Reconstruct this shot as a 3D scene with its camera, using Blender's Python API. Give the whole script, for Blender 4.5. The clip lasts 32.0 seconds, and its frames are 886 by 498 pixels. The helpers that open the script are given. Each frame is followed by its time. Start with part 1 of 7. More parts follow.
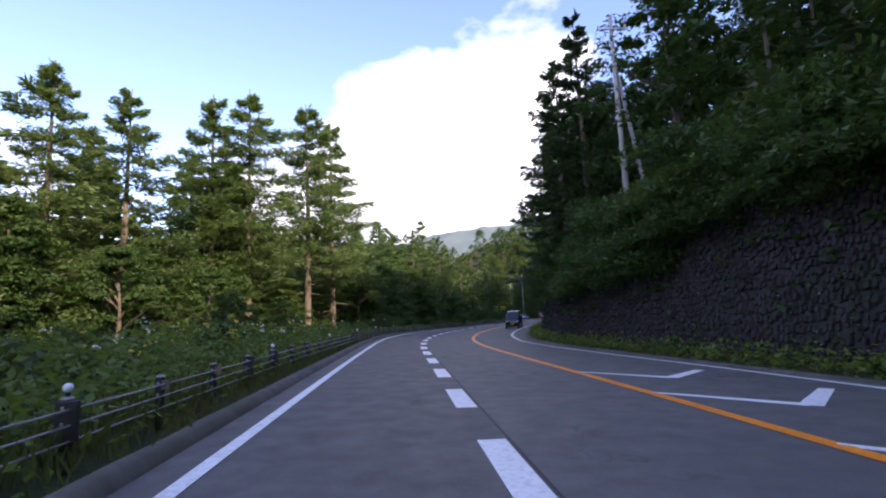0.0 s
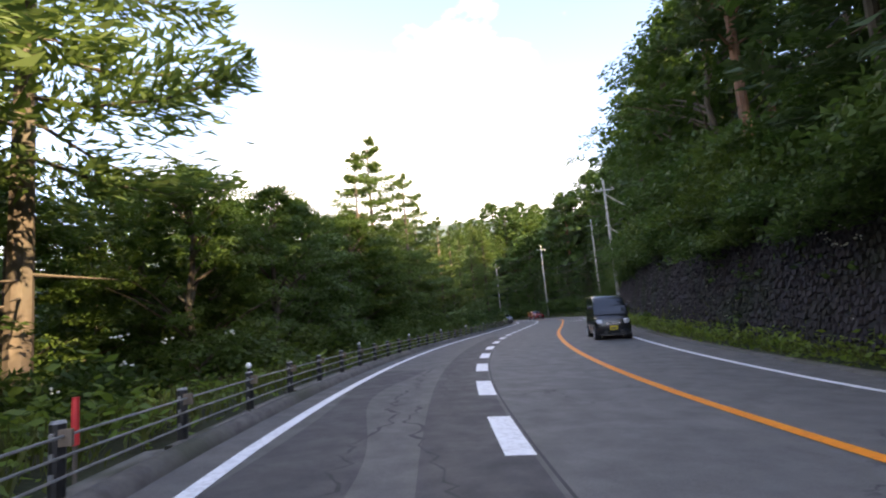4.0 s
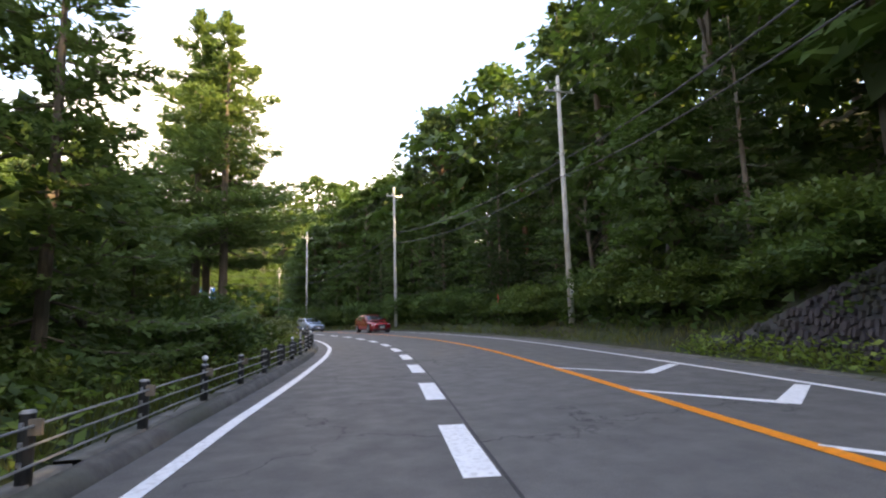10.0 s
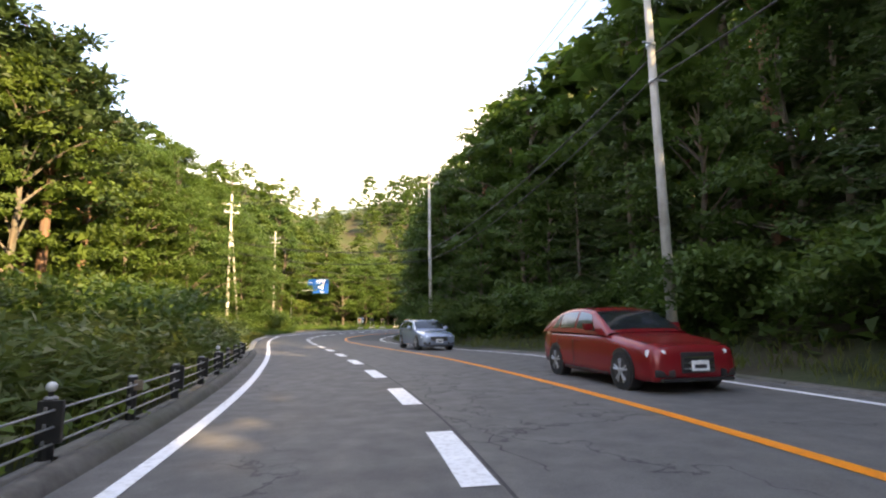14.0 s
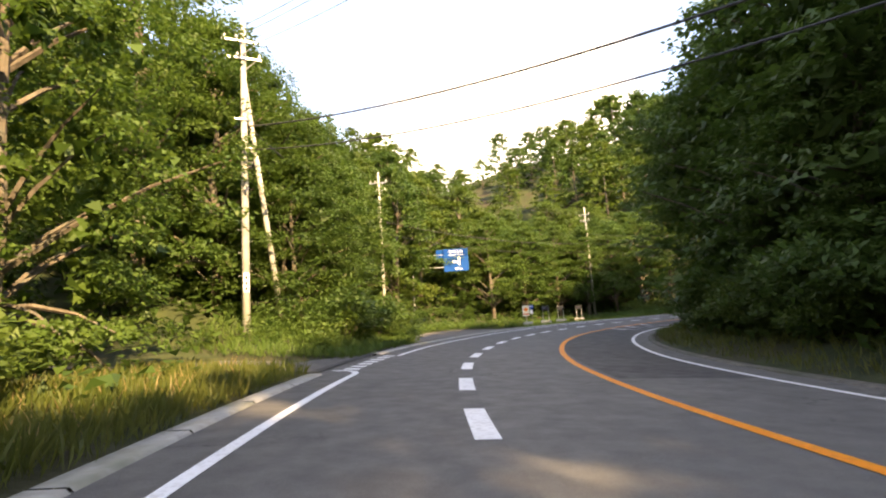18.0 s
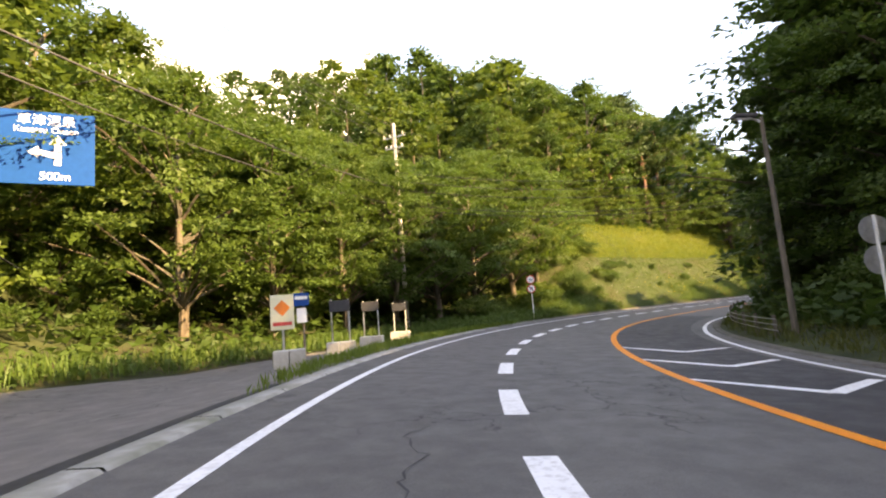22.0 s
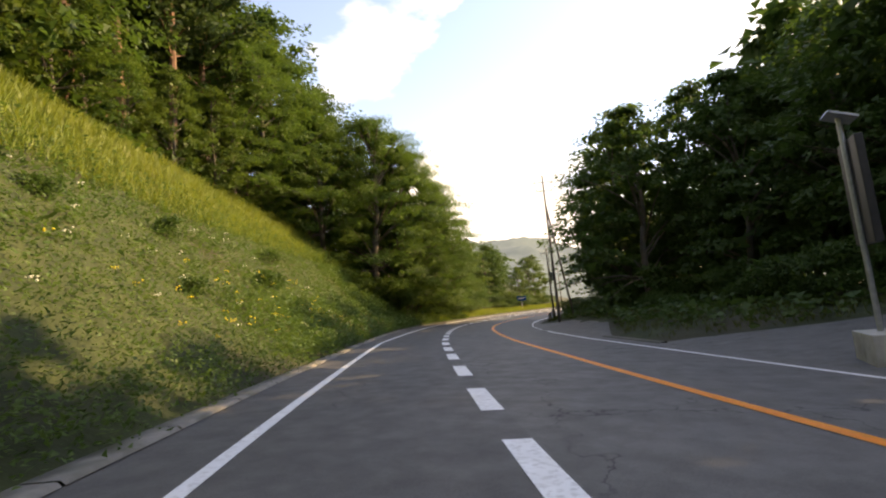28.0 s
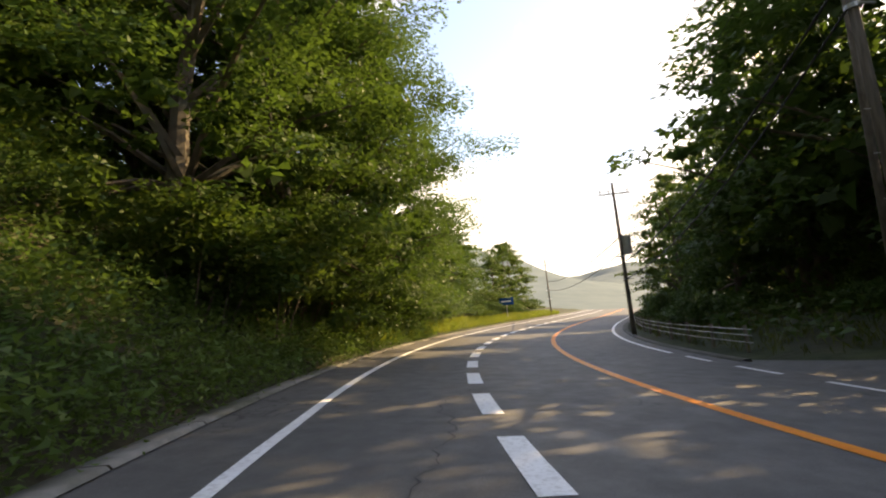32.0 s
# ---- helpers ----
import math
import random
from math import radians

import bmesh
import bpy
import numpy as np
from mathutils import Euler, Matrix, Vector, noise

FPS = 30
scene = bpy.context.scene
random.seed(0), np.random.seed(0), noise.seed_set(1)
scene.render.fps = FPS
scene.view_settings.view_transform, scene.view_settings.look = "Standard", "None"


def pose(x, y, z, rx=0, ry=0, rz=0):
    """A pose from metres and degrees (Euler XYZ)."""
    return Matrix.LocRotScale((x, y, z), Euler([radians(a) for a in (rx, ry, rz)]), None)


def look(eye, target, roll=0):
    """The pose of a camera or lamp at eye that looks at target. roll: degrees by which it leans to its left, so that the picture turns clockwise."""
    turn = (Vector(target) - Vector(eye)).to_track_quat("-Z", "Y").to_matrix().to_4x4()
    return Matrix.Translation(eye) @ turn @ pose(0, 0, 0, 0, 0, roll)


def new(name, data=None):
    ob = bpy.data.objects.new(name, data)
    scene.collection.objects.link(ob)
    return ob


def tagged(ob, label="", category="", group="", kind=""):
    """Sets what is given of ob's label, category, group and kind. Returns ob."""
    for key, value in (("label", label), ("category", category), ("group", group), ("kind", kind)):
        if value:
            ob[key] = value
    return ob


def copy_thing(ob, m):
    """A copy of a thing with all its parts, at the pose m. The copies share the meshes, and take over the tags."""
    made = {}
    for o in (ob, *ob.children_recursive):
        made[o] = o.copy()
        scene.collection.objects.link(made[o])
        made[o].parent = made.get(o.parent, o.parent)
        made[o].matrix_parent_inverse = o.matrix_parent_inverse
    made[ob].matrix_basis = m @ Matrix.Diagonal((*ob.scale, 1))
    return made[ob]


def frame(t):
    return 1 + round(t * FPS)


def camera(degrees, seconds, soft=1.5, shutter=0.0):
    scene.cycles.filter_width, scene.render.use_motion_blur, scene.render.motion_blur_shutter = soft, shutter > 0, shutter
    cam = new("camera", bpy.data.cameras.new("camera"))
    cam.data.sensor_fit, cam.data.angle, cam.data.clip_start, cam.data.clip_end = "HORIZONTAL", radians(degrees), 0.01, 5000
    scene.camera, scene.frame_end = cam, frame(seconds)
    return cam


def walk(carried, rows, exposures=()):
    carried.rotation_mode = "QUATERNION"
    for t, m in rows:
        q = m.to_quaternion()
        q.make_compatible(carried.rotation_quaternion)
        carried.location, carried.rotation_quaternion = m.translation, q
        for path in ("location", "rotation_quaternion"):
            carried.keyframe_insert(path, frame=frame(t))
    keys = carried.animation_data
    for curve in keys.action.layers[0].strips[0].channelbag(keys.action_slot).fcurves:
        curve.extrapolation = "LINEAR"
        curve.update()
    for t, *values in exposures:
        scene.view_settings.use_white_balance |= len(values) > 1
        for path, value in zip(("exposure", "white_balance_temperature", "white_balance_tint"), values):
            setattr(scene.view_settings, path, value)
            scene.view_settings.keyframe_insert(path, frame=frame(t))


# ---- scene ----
cam = camera(82.3, 32.0, soft=2.1)
PATH = [
    (0.0, (0.000, 0.000, 1.250), (-0.069, 9.908, 2.603), -2.60),
    (0.5, (-0.405, 4.178, 1.250), (-0.454, 14.090, 2.575), -2.62),
    (1.0, (-0.795, 8.356, 1.245), (-0.790, 18.273, 2.529), -2.65),
    (1.5, (-1.166, 12.534, 1.237), (-1.083, 22.456, 2.481), -2.75),
    (2.0, (-1.519, 16.713, 1.229), (-1.338, 26.634, 2.477), -2.86),
    (2.5, (-1.843, 20.896, 1.226), (-1.573, 30.810, 2.505), -3.05),
    (3.0, (-2.118, 25.086, 1.231), (-1.772, 34.990, 2.567), -3.50),
    (3.5, (-2.302, 29.292, 1.243), (-1.804, 39.183, 2.627), -4.21),
    (4.0, (-2.334, 33.514, 1.258), (-1.345, 43.368, 2.650), -5.10),
    (4.5, (-2.171, 37.740, 1.269), (-0.644, 47.532, 2.609), -5.18),
    (5.0, (-1.790, 41.950, 1.276), (0.274, 51.641, 2.626), -4.65),
    (5.5, (-1.193, 46.131, 1.279), (1.377, 55.702, 2.615), -3.74),
    (6.0, (-0.402, 50.276, 1.276), (2.604, 59.729, 2.541), -2.68),
    (6.5, (0.552, 54.383, 1.265), (3.873, 63.744, 2.423), -1.70),
    (7.0, (1.635, 58.453, 1.247), (5.136, 67.749, 2.396), -1.03),
    (7.5, (2.825, 62.490, 1.230), (6.513, 71.711, 2.402), -0.48),
    (8.0, (4.101, 66.499, 1.221), (8.026, 75.619, 2.413), -0.34),
    (8.5, (5.432, 70.485, 1.227), (9.561, 79.496, 2.552), -0.76),
    (9.0, (6.793, 74.460, 1.241), (11.014, 83.424, 2.589), -0.93),
    (9.5, (8.174, 78.426, 1.253), (12.405, 87.389, 2.577), -1.40),
    (10.0, (9.580, 82.380, 1.257), (13.807, 91.348, 2.560), -1.55),
    (10.5, (11.000, 86.332, 1.255), (15.210, 95.310, 2.542), -1.56),
    (11.0, (12.400, 90.290, 1.250), (16.534, 99.303, 2.547), -1.38),
    (11.5, (13.728, 94.273, 1.246), (17.710, 103.351, 2.559), -1.39),
    (12.0, (14.918, 98.300, 1.242), (18.586, 107.512, 2.541), -1.30),
    (12.5, (15.905, 102.387, 1.238), (19.083, 111.784, 2.507), -0.88),
    (13.0, (16.651, 106.536, 1.234), (19.255, 116.107, 2.504), -0.44),
    (13.5, (17.150, 110.732, 1.231), (19.215, 120.428, 2.542), -0.59),
    (14.0, (17.409, 114.955, 1.234), (18.930, 124.737, 2.653), -0.86),
    (14.5, (17.447, 119.187, 1.243), (18.442, 129.028, 2.715), -1.20),
    (15.0, (17.279, 123.416, 1.253), (17.727, 133.309, 2.646), -1.54),
    (15.5, (16.920, 127.633, 1.261), (16.829, 137.524, 2.726), -1.84),
    (16.0, (16.399, 131.834, 1.264), (15.898, 141.716, 2.711), -2.22),
    (16.5, (15.748, 136.020, 1.263), (14.994, 145.890, 2.682), -2.64),
    (17.0, (15.010, 140.197, 1.262), (14.135, 150.059, 2.666), -3.07),
    (17.5, (14.234, 144.373, 1.261), (13.333, 154.233, 2.659), -3.47),
    (18.0, (13.477, 148.558, 1.263), (12.618, 158.425, 2.642), -3.82),
    (18.5, (12.807, 152.761, 1.266), (12.081, 162.645, 2.598), -4.26),
    (19.0, (12.298, 156.985, 1.268), (11.959, 166.891, 2.594), -4.83),
    (19.5, (12.017, 161.224, 1.266), (12.277, 171.140, 2.530), -4.97),
    (20.0, (12.010, 165.463, 1.262), (12.911, 175.343, 2.520), -4.78),
    (20.5, (12.301, 169.683, 1.258), (13.923, 179.472, 2.502), -4.33),
    (21.0, (12.903, 173.860, 1.254), (15.352, 183.484, 2.434), -4.49),
    (21.5, (13.820, 177.970, 1.249), (17.089, 187.343, 2.459), -4.42),
    (22.0, (15.055, 181.983, 1.241), (19.115, 191.038, 2.472), -4.59),
    (22.5, (16.599, 185.869, 1.233), (21.345, 194.582, 2.481), -4.73),
    (23.0, (18.444, 189.606, 1.227), (23.846, 197.922, 2.513), -4.65),
    (23.5, (20.569, 193.173, 1.226), (26.588, 201.054, 2.517), -4.48),
    (24.0, (22.961, 196.553, 1.233), (29.542, 203.967, 2.544), -4.29),
    (24.5, (25.616, 199.724, 1.245), (32.745, 206.620, 2.526), -4.57),
    (25.0, (28.532, 202.665, 1.258), (36.217, 208.934, 2.536), -4.74),
    (25.5, (31.690, 205.357, 1.269), (39.861, 210.974, 2.561), -4.99),
    (26.0, (35.056, 207.791, 1.270), (43.629, 212.786, 2.519), -4.85),
    (26.5, (38.601, 209.965, 1.264), (47.525, 214.311, 2.482), -4.45),
    (27.0, (42.292, 211.891, 1.253), (51.505, 215.566, 2.523), -4.58),
    (27.5, (46.094, 213.601, 1.241), (55.523, 216.674, 2.527), -5.01),
    (28.0, (49.972, 215.139, 1.230), (59.547, 217.742, 2.474), -5.54),
    (28.5, (53.899, 216.555, 1.221), (63.550, 218.881, 2.422), -5.93),
    (29.0, (57.853, 217.887, 1.222), (67.504, 220.144, 2.553), -5.98),
    (29.5, (61.823, 219.164, 1.231), (71.478, 221.350, 2.647), -6.33),
    (30.0, (65.803, 220.398, 1.245), (75.469, 222.542, 2.644), -6.14),
    (30.5, (69.791, 221.595, 1.259), (79.476, 223.661, 2.650), -5.83),
    (31.0, (73.784, 222.767, 1.269), (83.484, 224.746, 2.680), -5.54),
    (31.5, (77.782, 223.901, 1.272), (87.529, 225.660, 2.649), -5.48),
    (32.0, (81.786, 224.981, 1.268), (91.617, 226.210, 2.623), -5.84),
]
# ==== light settings ====
SKY_GAIN = 0.21
SUN_POWER = 5.0
# seconds, stops, kelvin, tint
EXPO = ((0, 1.10, 6150, 27), (3.0, 1.45, 6600, 22), (4.0, 1.90, 7700, 18), (7, 2.25, 8300, 17), (9, 2.25, 8500, 16), (11, 2.45, 8800, 16), (13, 2.45, 8900, 14), (15, 2.00, 9200, 16), (18, 2.10, 9600, 16), (20, 2.25, 10200, 16),
        (22, 2.35, 10600, 18), (24, 2.30, 11000, 18), (26, 1.80, 9900, 15), (29, 1.25, 9300, 16), (31, 1.38, 9200, 15), (32, 1.28, 9100, 14))
walk(cam, [(t, look(eye, target, roll)) for t, eye, target, roll in PATH], EXPO)

# ---- world, sun ----
SUN_DIR = Vector((0.54, -0.75, 0.515)).normalized()   # towards the sun


def nt_new(mat):
    mat.use_nodes = True
    nt = mat.node_tree
    nt.nodes.clear()
    return nt


def node(nt, kind, **vals):
    n = nt.nodes.new(kind)
    for k, v in vals.items():
        n.inputs[k.replace("_", " ")].default_value = v
    return n


def ramp(nt, fac, *stops):
    r = nt.nodes.new("ShaderNodeValToRGB")
    e = r.color_ramp.elements
    while len(e) < len(stops):
        e.new(0.5)
    for el, (p, c) in zip(e, stops):
        el.position = p
        el.color = (*c, 1) if len(c) == 3 else c
    nt.links.new(fac, r.inputs["Fac"])
    return r.outputs["Color"]


def mixc(nt, fac, a, b, mode="MIX"):
    m = nt.nodes.new("ShaderNodeMix")
    m.data_type, m.blend_type = "RGBA", mode
    for sock, v in ((m.inputs[0], fac), (m.inputs[6], a), (m.inputs[7], b)):
        if isinstance(v, (int, float)):
            sock.default_value = v
        elif isinstance(v, tuple):
            sock.default_value = (*v, 1) if len(v) == 3 else v
        else:
            nt.links.new(v, sock)
    return m.outputs[2]


def noise_fac(nt, scale, detail=4.0, rough=0.55, vec=None, stretch=None):
    n = node(nt, "ShaderNodeTexNoise", Scale=scale, Detail=detail, Roughness=rough)
    if vec is None:
        vec = nt.nodes.new("ShaderNodeTexCoord").outputs["Object"]
    if stretch:
        mp = nt.nodes.new("ShaderNodeMapping")
        mp.inputs["Scale"].default_value = stretch
        nt.links.new(vec, mp.inputs["Vector"])
        vec = mp.outputs["Vector"]
    nt.links.new(vec, n.inputs["Vector"])
    return n.outputs["Fac"]


def bump(nt, height, strength=0.3, dist=0.02):
    b = node(nt, "ShaderNodeBump", Strength=strength, Distance=dist)
    nt.links.new(height, b.inputs["Height"])
    return b.outputs["Normal"]


def principled(nt, color, rough=0.7, metal=0.0, normal=None, spec=0.5):
    p = nt.nodes.new("ShaderNodeBsdfPrincipled")
    if isinstance(color, tuple):
        p.inputs["Base Color"].default_value = (*color, 1)
    else:
        nt.links.new(color, p.inputs["Base Color"])
    if isinstance(rough, (int, float)):
        p.inputs["Roughness"].default_value = rough
    else:
        nt.links.new(rough, p.inputs["Roughness"])
    p.inputs["Metallic"].default_value = metal
    p.inputs["Specular IOR Level"].default_value = spec
    if normal is not None:
        nt.links.new(normal, p.inputs["Normal"])
    o = nt.nodes.new("ShaderNodeOutputMaterial")
    nt.links.new(p.outputs[0], o.inputs["Surface"])
    return p


world = bpy.data.worlds.new("sky")
scene.world = world
world.use_nodes = True
wn = world.node_tree
wn.nodes.clear()
sky = wn.nodes.new("ShaderNodeTexSky")
sky.sky_type, sky.sun_disc = "NISHITA", False
sky.sun_elevation = math.asin(SUN_DIR.z)
sky.sun_rotation = math.atan2(SUN_DIR.x, SUN_DIR.y)
sky.altitude, sky.air_density, sky.dust_density, sky.ozone_density = 1000, 1.0, 0.6, 1.5
skyc = node(wn, "ShaderNodeVectorMath")
skyc.operation = "SCALE"
skyc.inputs["Scale"].default_value = SKY_GAIN
# slight tint that takes the green cast out of the sky's light
sky_tint = mixc(wn, 1.0, sky.outputs[0], (1.03, 0.975, 1.01), "MULTIPLY")
wn.links.new(sky_tint, skyc.inputs[0])
gen = wn.nodes.new("ShaderNodeTexCoord").outputs["Generated"]
# a bank of cumulus, flattened towards the horizon
sep = wn.nodes.new("ShaderNodeSeparateXYZ")
wn.links.new(gen, sep.inputs[0])
nz = noise_fac(wn, 2.2, 7.0, 0.52, gen, (1.0, 1.0, 1.9))
low = wn.nodes.new("ShaderNodeMapRange")
low.inputs["From Min"].default_value, low.inputs["From Max"].default_value = 0.50, 0.12
low.inputs["To Min"].default_value, low.inputs["To Max"].default_value = -0.10, 0.05
wn.links.new(sep.outputs["Z"], low.inputs["Value"])
add = wn.nodes.new("ShaderNodeMath")
wn.links.new(nz, add.inputs[0])
wn.links.new(low.outputs[0], add.inputs[1])
# one tall cumulus over the valley
off = wn.nodes.new("ShaderNodeVectorMath")
off.operation = "DISTANCE"
wn.links.new(gen, off.inputs[0])
off.inputs[1].default_value = (0.05, 0.94, 0.32)
tower = wn.nodes.new("ShaderNodeMapRange")
tower.inputs["From Min"].default_value, tower.inputs["From Max"].default_value = 0.30, 0.10
tower.inputs["To Min"].default_value, tower.inputs["To Max"].default_value = 0.0, 0.22
wn.links.new(off.outputs["Value"], tower.inputs["Value"])
billow = wn.nodes.new("ShaderNodeMath")
wn.links.new(add.outputs[0], billow.inputs[0])
wn.links.new(tower.outputs[0], billow.inputs[1])
mask = ramp(wn, billow.outputs[0], (0.46, (0, 0, 0)), (0.57, (1, 1, 1)))
tone = ramp(wn, noise_fac(wn, 5.0, 5.0, 0.6, gen), (0.3, (0.70, 0.73, 0.78)), (0.7, (1.15, 1.14, 1.12)))
cloudy = mixc(wn, mask, skyc.outputs[0], tone)
bg = wn.nodes.new("ShaderNodeBackground")
bg.inputs["Strength"].default_value = 1.0
wn.links.new(cloudy, bg.inputs["Color"])
wo = wn.nodes.new("ShaderNodeOutputWorld")
wn.links.new(bg.outputs[0], wo.inputs["Surface"])

sun_data = bpy.data.lights.new("sun", "SUN")
sun_data.energy, sun_data.angle, sun_data.color = SUN_POWER, radians(0.6), (1.0, 0.83, 0.55)
sun = new("sun", sun_data)
sun.matrix_world = look(SUN_DIR * 300, (0, 0, 0))


# ---- materials ----
def mat_noise(name, c1, c2, scale, rough=0.8, bump_s=0.0, bump_d=0.02, scale2=None, c3=None, detail=5.0, stretch=None, metal=0.0, spec=0.4):
    m = bpy.data.materials.new(name)
    nt = nt_new(m)
    col = ramp(nt, noise_fac(nt, scale, detail, 0.6, stretch=stretch), (0.35, c1), (0.68, c2))
    if c3:
        f = ramp(nt, noise_fac(nt, scale2, 3.0), (0.48, (0, 0, 0)), (0.66, (1, 1, 1)))
        col = mixc(nt, f, col, c3)
    nrm = bump(nt, noise_fac(nt, scale * 3, 4.0), bump_s, bump_d) if bump_s else None
    principled(nt, col, rough, metal, nrm, spec)
    return m


def mat_asphalt(name, base, warm, crack=0.55):
    m = bpy.data.materials.new(name)
    nt = nt_new(m)
    grain = noise_fac(nt, 60.0, 3.0, 0.7)
    broad = noise_fac(nt, 0.35, 5.0, 0.6)
    mid = noise_fac(nt, 2.3, 4.0, 0.6)
    c = ramp(nt, broad, (0.3, base), (0.7, warm))
    c = mixc(nt, ramp(nt, mid, (0.35, (0.0, 0.0, 0.0)), (0.75, (0.5, 0.5, 0.5))), c, tuple(x * 0.72 for x in base))
    c = mixc(nt, 0.55, c, ramp(nt, grain, (0.3, (0.55, 0.55, 0.55)), (0.75, (1.35, 1.35, 1.35))), "MULTIPLY")
    # fine cracks
    v = node(nt, "ShaderNodeTexVoronoi", Scale=0.33)
    v.feature = "DISTANCE_TO_EDGE"
    co = nt.nodes.new("ShaderNodeTexCoord").outputs["Object"]
    w = node(nt, "ShaderNodeTexNoise", Scale=1.7, Detail=6.0)
    nt.links.new(co, w.inputs["Vector"])
    warp = nt.nodes.new("ShaderNodeVectorMath")
    warp.operation = "MULTIPLY_ADD"
    warp.inputs[1].default_value = (1.6, 1.6, 1.6)
    nt.links.new(w.outputs["Color"], warp.inputs[0])
    nt.links.new(co, warp.inputs[2])
    nt.links.new(warp.outputs[0], v.inputs["Vector"])
    line = ramp(nt, v.outputs["Distance"], (0.0, (1, 1, 1)), (0.012, (0, 0, 0)))
    where = ramp(nt, noise_fac(nt, 0.22, 3.0), (crack, (0, 0, 0)), (crack + 0.08, (0.8, 0.8, 0.8)))
    lf = mixc(nt, 1.0, line, where, "MULTIPLY")
    c = mixc(nt, lf, c, (0.012, 0.012, 0.013))
    principled(nt, c, ramp(nt, mid, (0.3, (0.62,) * 3), (0.7, (0.85,) * 3)), 0, bump(nt, grain, 0.35, 0.006), 0.35)
    return m


def mat_leaf(name, dark, lite, yellow, trans=0.35, sc=0.25):
    """Leaves: each leaf and each tree a little different; light shines through."""
    m = bpy.data.materials.new(name)
    nt = nt_new(m)
    g = nt.nodes.new("ShaderNodeNewGeometry")
    oi = nt.nodes.new("ShaderNodeObjectInfo")
    dim = tuple(0.55 * a + 0.45 * b for a, b in zip(dark, lite))
    gold = tuple(0.45 * a + 0.55 * b for a, b in zip(yellow, lite))
    c = ramp(nt, g.outputs["Random Per Island"], (0.0, dim), (0.75, lite), (1.0, gold))
    big = noise_fac(nt, sc, 3.0, 0.6, vec=g.outputs["Position"])
    c = mixc(nt, ramp(nt, big, (0.4, (0, 0, 0)), (0.7, (0.6, 0.6, 0.6))), c, yellow)
    c = mixc(nt, ramp(nt, oi.outputs["Random"], (0.0, (0.0, 0.0, 0.0)), (1.0, (0.5, 0.5, 0.5))), c, tuple(x * 0.55 for x in lite))
    p = nt.nodes.new("ShaderNodeBsdfPrincipled")
    nt.links.new(c, p.inputs["Base Color"])
    p.inputs["Roughness"].default_value = 0.55
    p.inputs["Specular IOR Level"].default_value = 0.3
    t = nt.nodes.new("ShaderNodeBsdfTranslucent")
    tc = mixc(nt, 0.5, c, (yellow[0] * 1.25, yellow[1] * 1.5, yellow[2]))
    nt.links.new(tc, t.inputs["Color"])
    mx = nt.nodes.new("ShaderNodeMixShader")
    mx.inputs[0].default_value = trans
    nt.links.new(p.outputs[0], mx.inputs[1])
    nt.links.new(t.outputs[0], mx.inputs[2])
    o = nt.nodes.new("ShaderNodeOutputMaterial")
    nt.links.new(mx.outputs[0], o.inputs["Surface"])
    return m


def mat_plain(name, c, rough=0.5, metal=0.0, var=0.12, scale=6.0, spec=0.5):
    return mat_noise(name, tuple(x * (1 - var) for x in c), tuple(min(1, x * (1 + var)) for x in c), scale, rough, metal=metal, spec=spec)


M = {}
M["asphalt"] = mat_asphalt("asphalt", (0.108, 0.104, 0.099), (0.132, 0.125, 0.117))
M["asphalt_right"] = mat_asphalt("asphalt_right", (0.120, 0.116, 0.109), (0.144, 0.138, 0.128), 0.5)
M["asphalt_new"] = mat_asphalt("asphalt_new", (0.058, 0.056, 0.058), (0.078, 0.074, 0.074), 0.7)
M["asphalt_old"] = mat_asphalt("asphalt_old", (0.15, 0.138, 0.13), (0.20, 0.18, 0.165), 0.45)
M["seam"] = mat_noise("seam", (0.02, 0.02, 0.021), (0.04, 0.04, 0.042), 8.0, 0.7)
M["white"] = mat_noise("road_paint_white", (0.80, 0.80, 0.80), (0.88, 0.88, 0.88), 3.0, 0.6, 0.2, 0.004, 14.0, (0.66, 0.65, 0.64))
M["orange"] = mat_noise("road_paint_orange", (0.90, 0.25, 0.012), (0.95, 0.30, 0.02), 2.0, 0.6, 0.2, 0.004, 14.0, (0.74, 0.24, 0.03))
M["concrete"] = mat_noise("concrete", (0.30, 0.29, 0.26), (0.42, 0.41, 0.37), 5.0, 0.85, 0.4, 0.01, 1.1, (0.2, 0.2, 0.15))
M["slab"] = mat_noise("verge_concrete", (0.17, 0.16, 0.14), (0.27, 0.25, 0.22), 4.0, 0.9, 0.4, 0.01, 0.9, (0.10, 0.10, 0.07))
M["kerb"] = mat_noise("kerb", (0.085, 0.078, 0.070), (0.15, 0.138, 0.122), 4.0, 0.9, 0.5, 0.02, 0.5, (0.07, 0.072, 0.05))
M["block"] = mat_noise("block_concrete", (0.40, 0.38, 0.33), (0.52, 0.50, 0.45), 4.0, 0.85, 0.3, 0.008, 1.7, (0.33, 0.31, 0.26))
M["soil"] = mat_noise("forest_floor", (0.020, 0.030, 0.010), (0.045, 0.058, 0.018), 1.2, 0.95, 0.6, 0.08, 0.25, (0.040, 0.034, 0.018))
M["stone"] = mat_noise("wall_stone", (0.021, 0.017, 0.020), (0.046, 0.038, 0.042), 2.2, 0.85, 0.5, 0.02, 0.45, (0.020, 0.026, 0.014))
M["mortar"] = mat_noise("wall_joint", (0.03, 0.03, 0.03), (0.05, 0.05, 0.048), 6.0, 0.95)
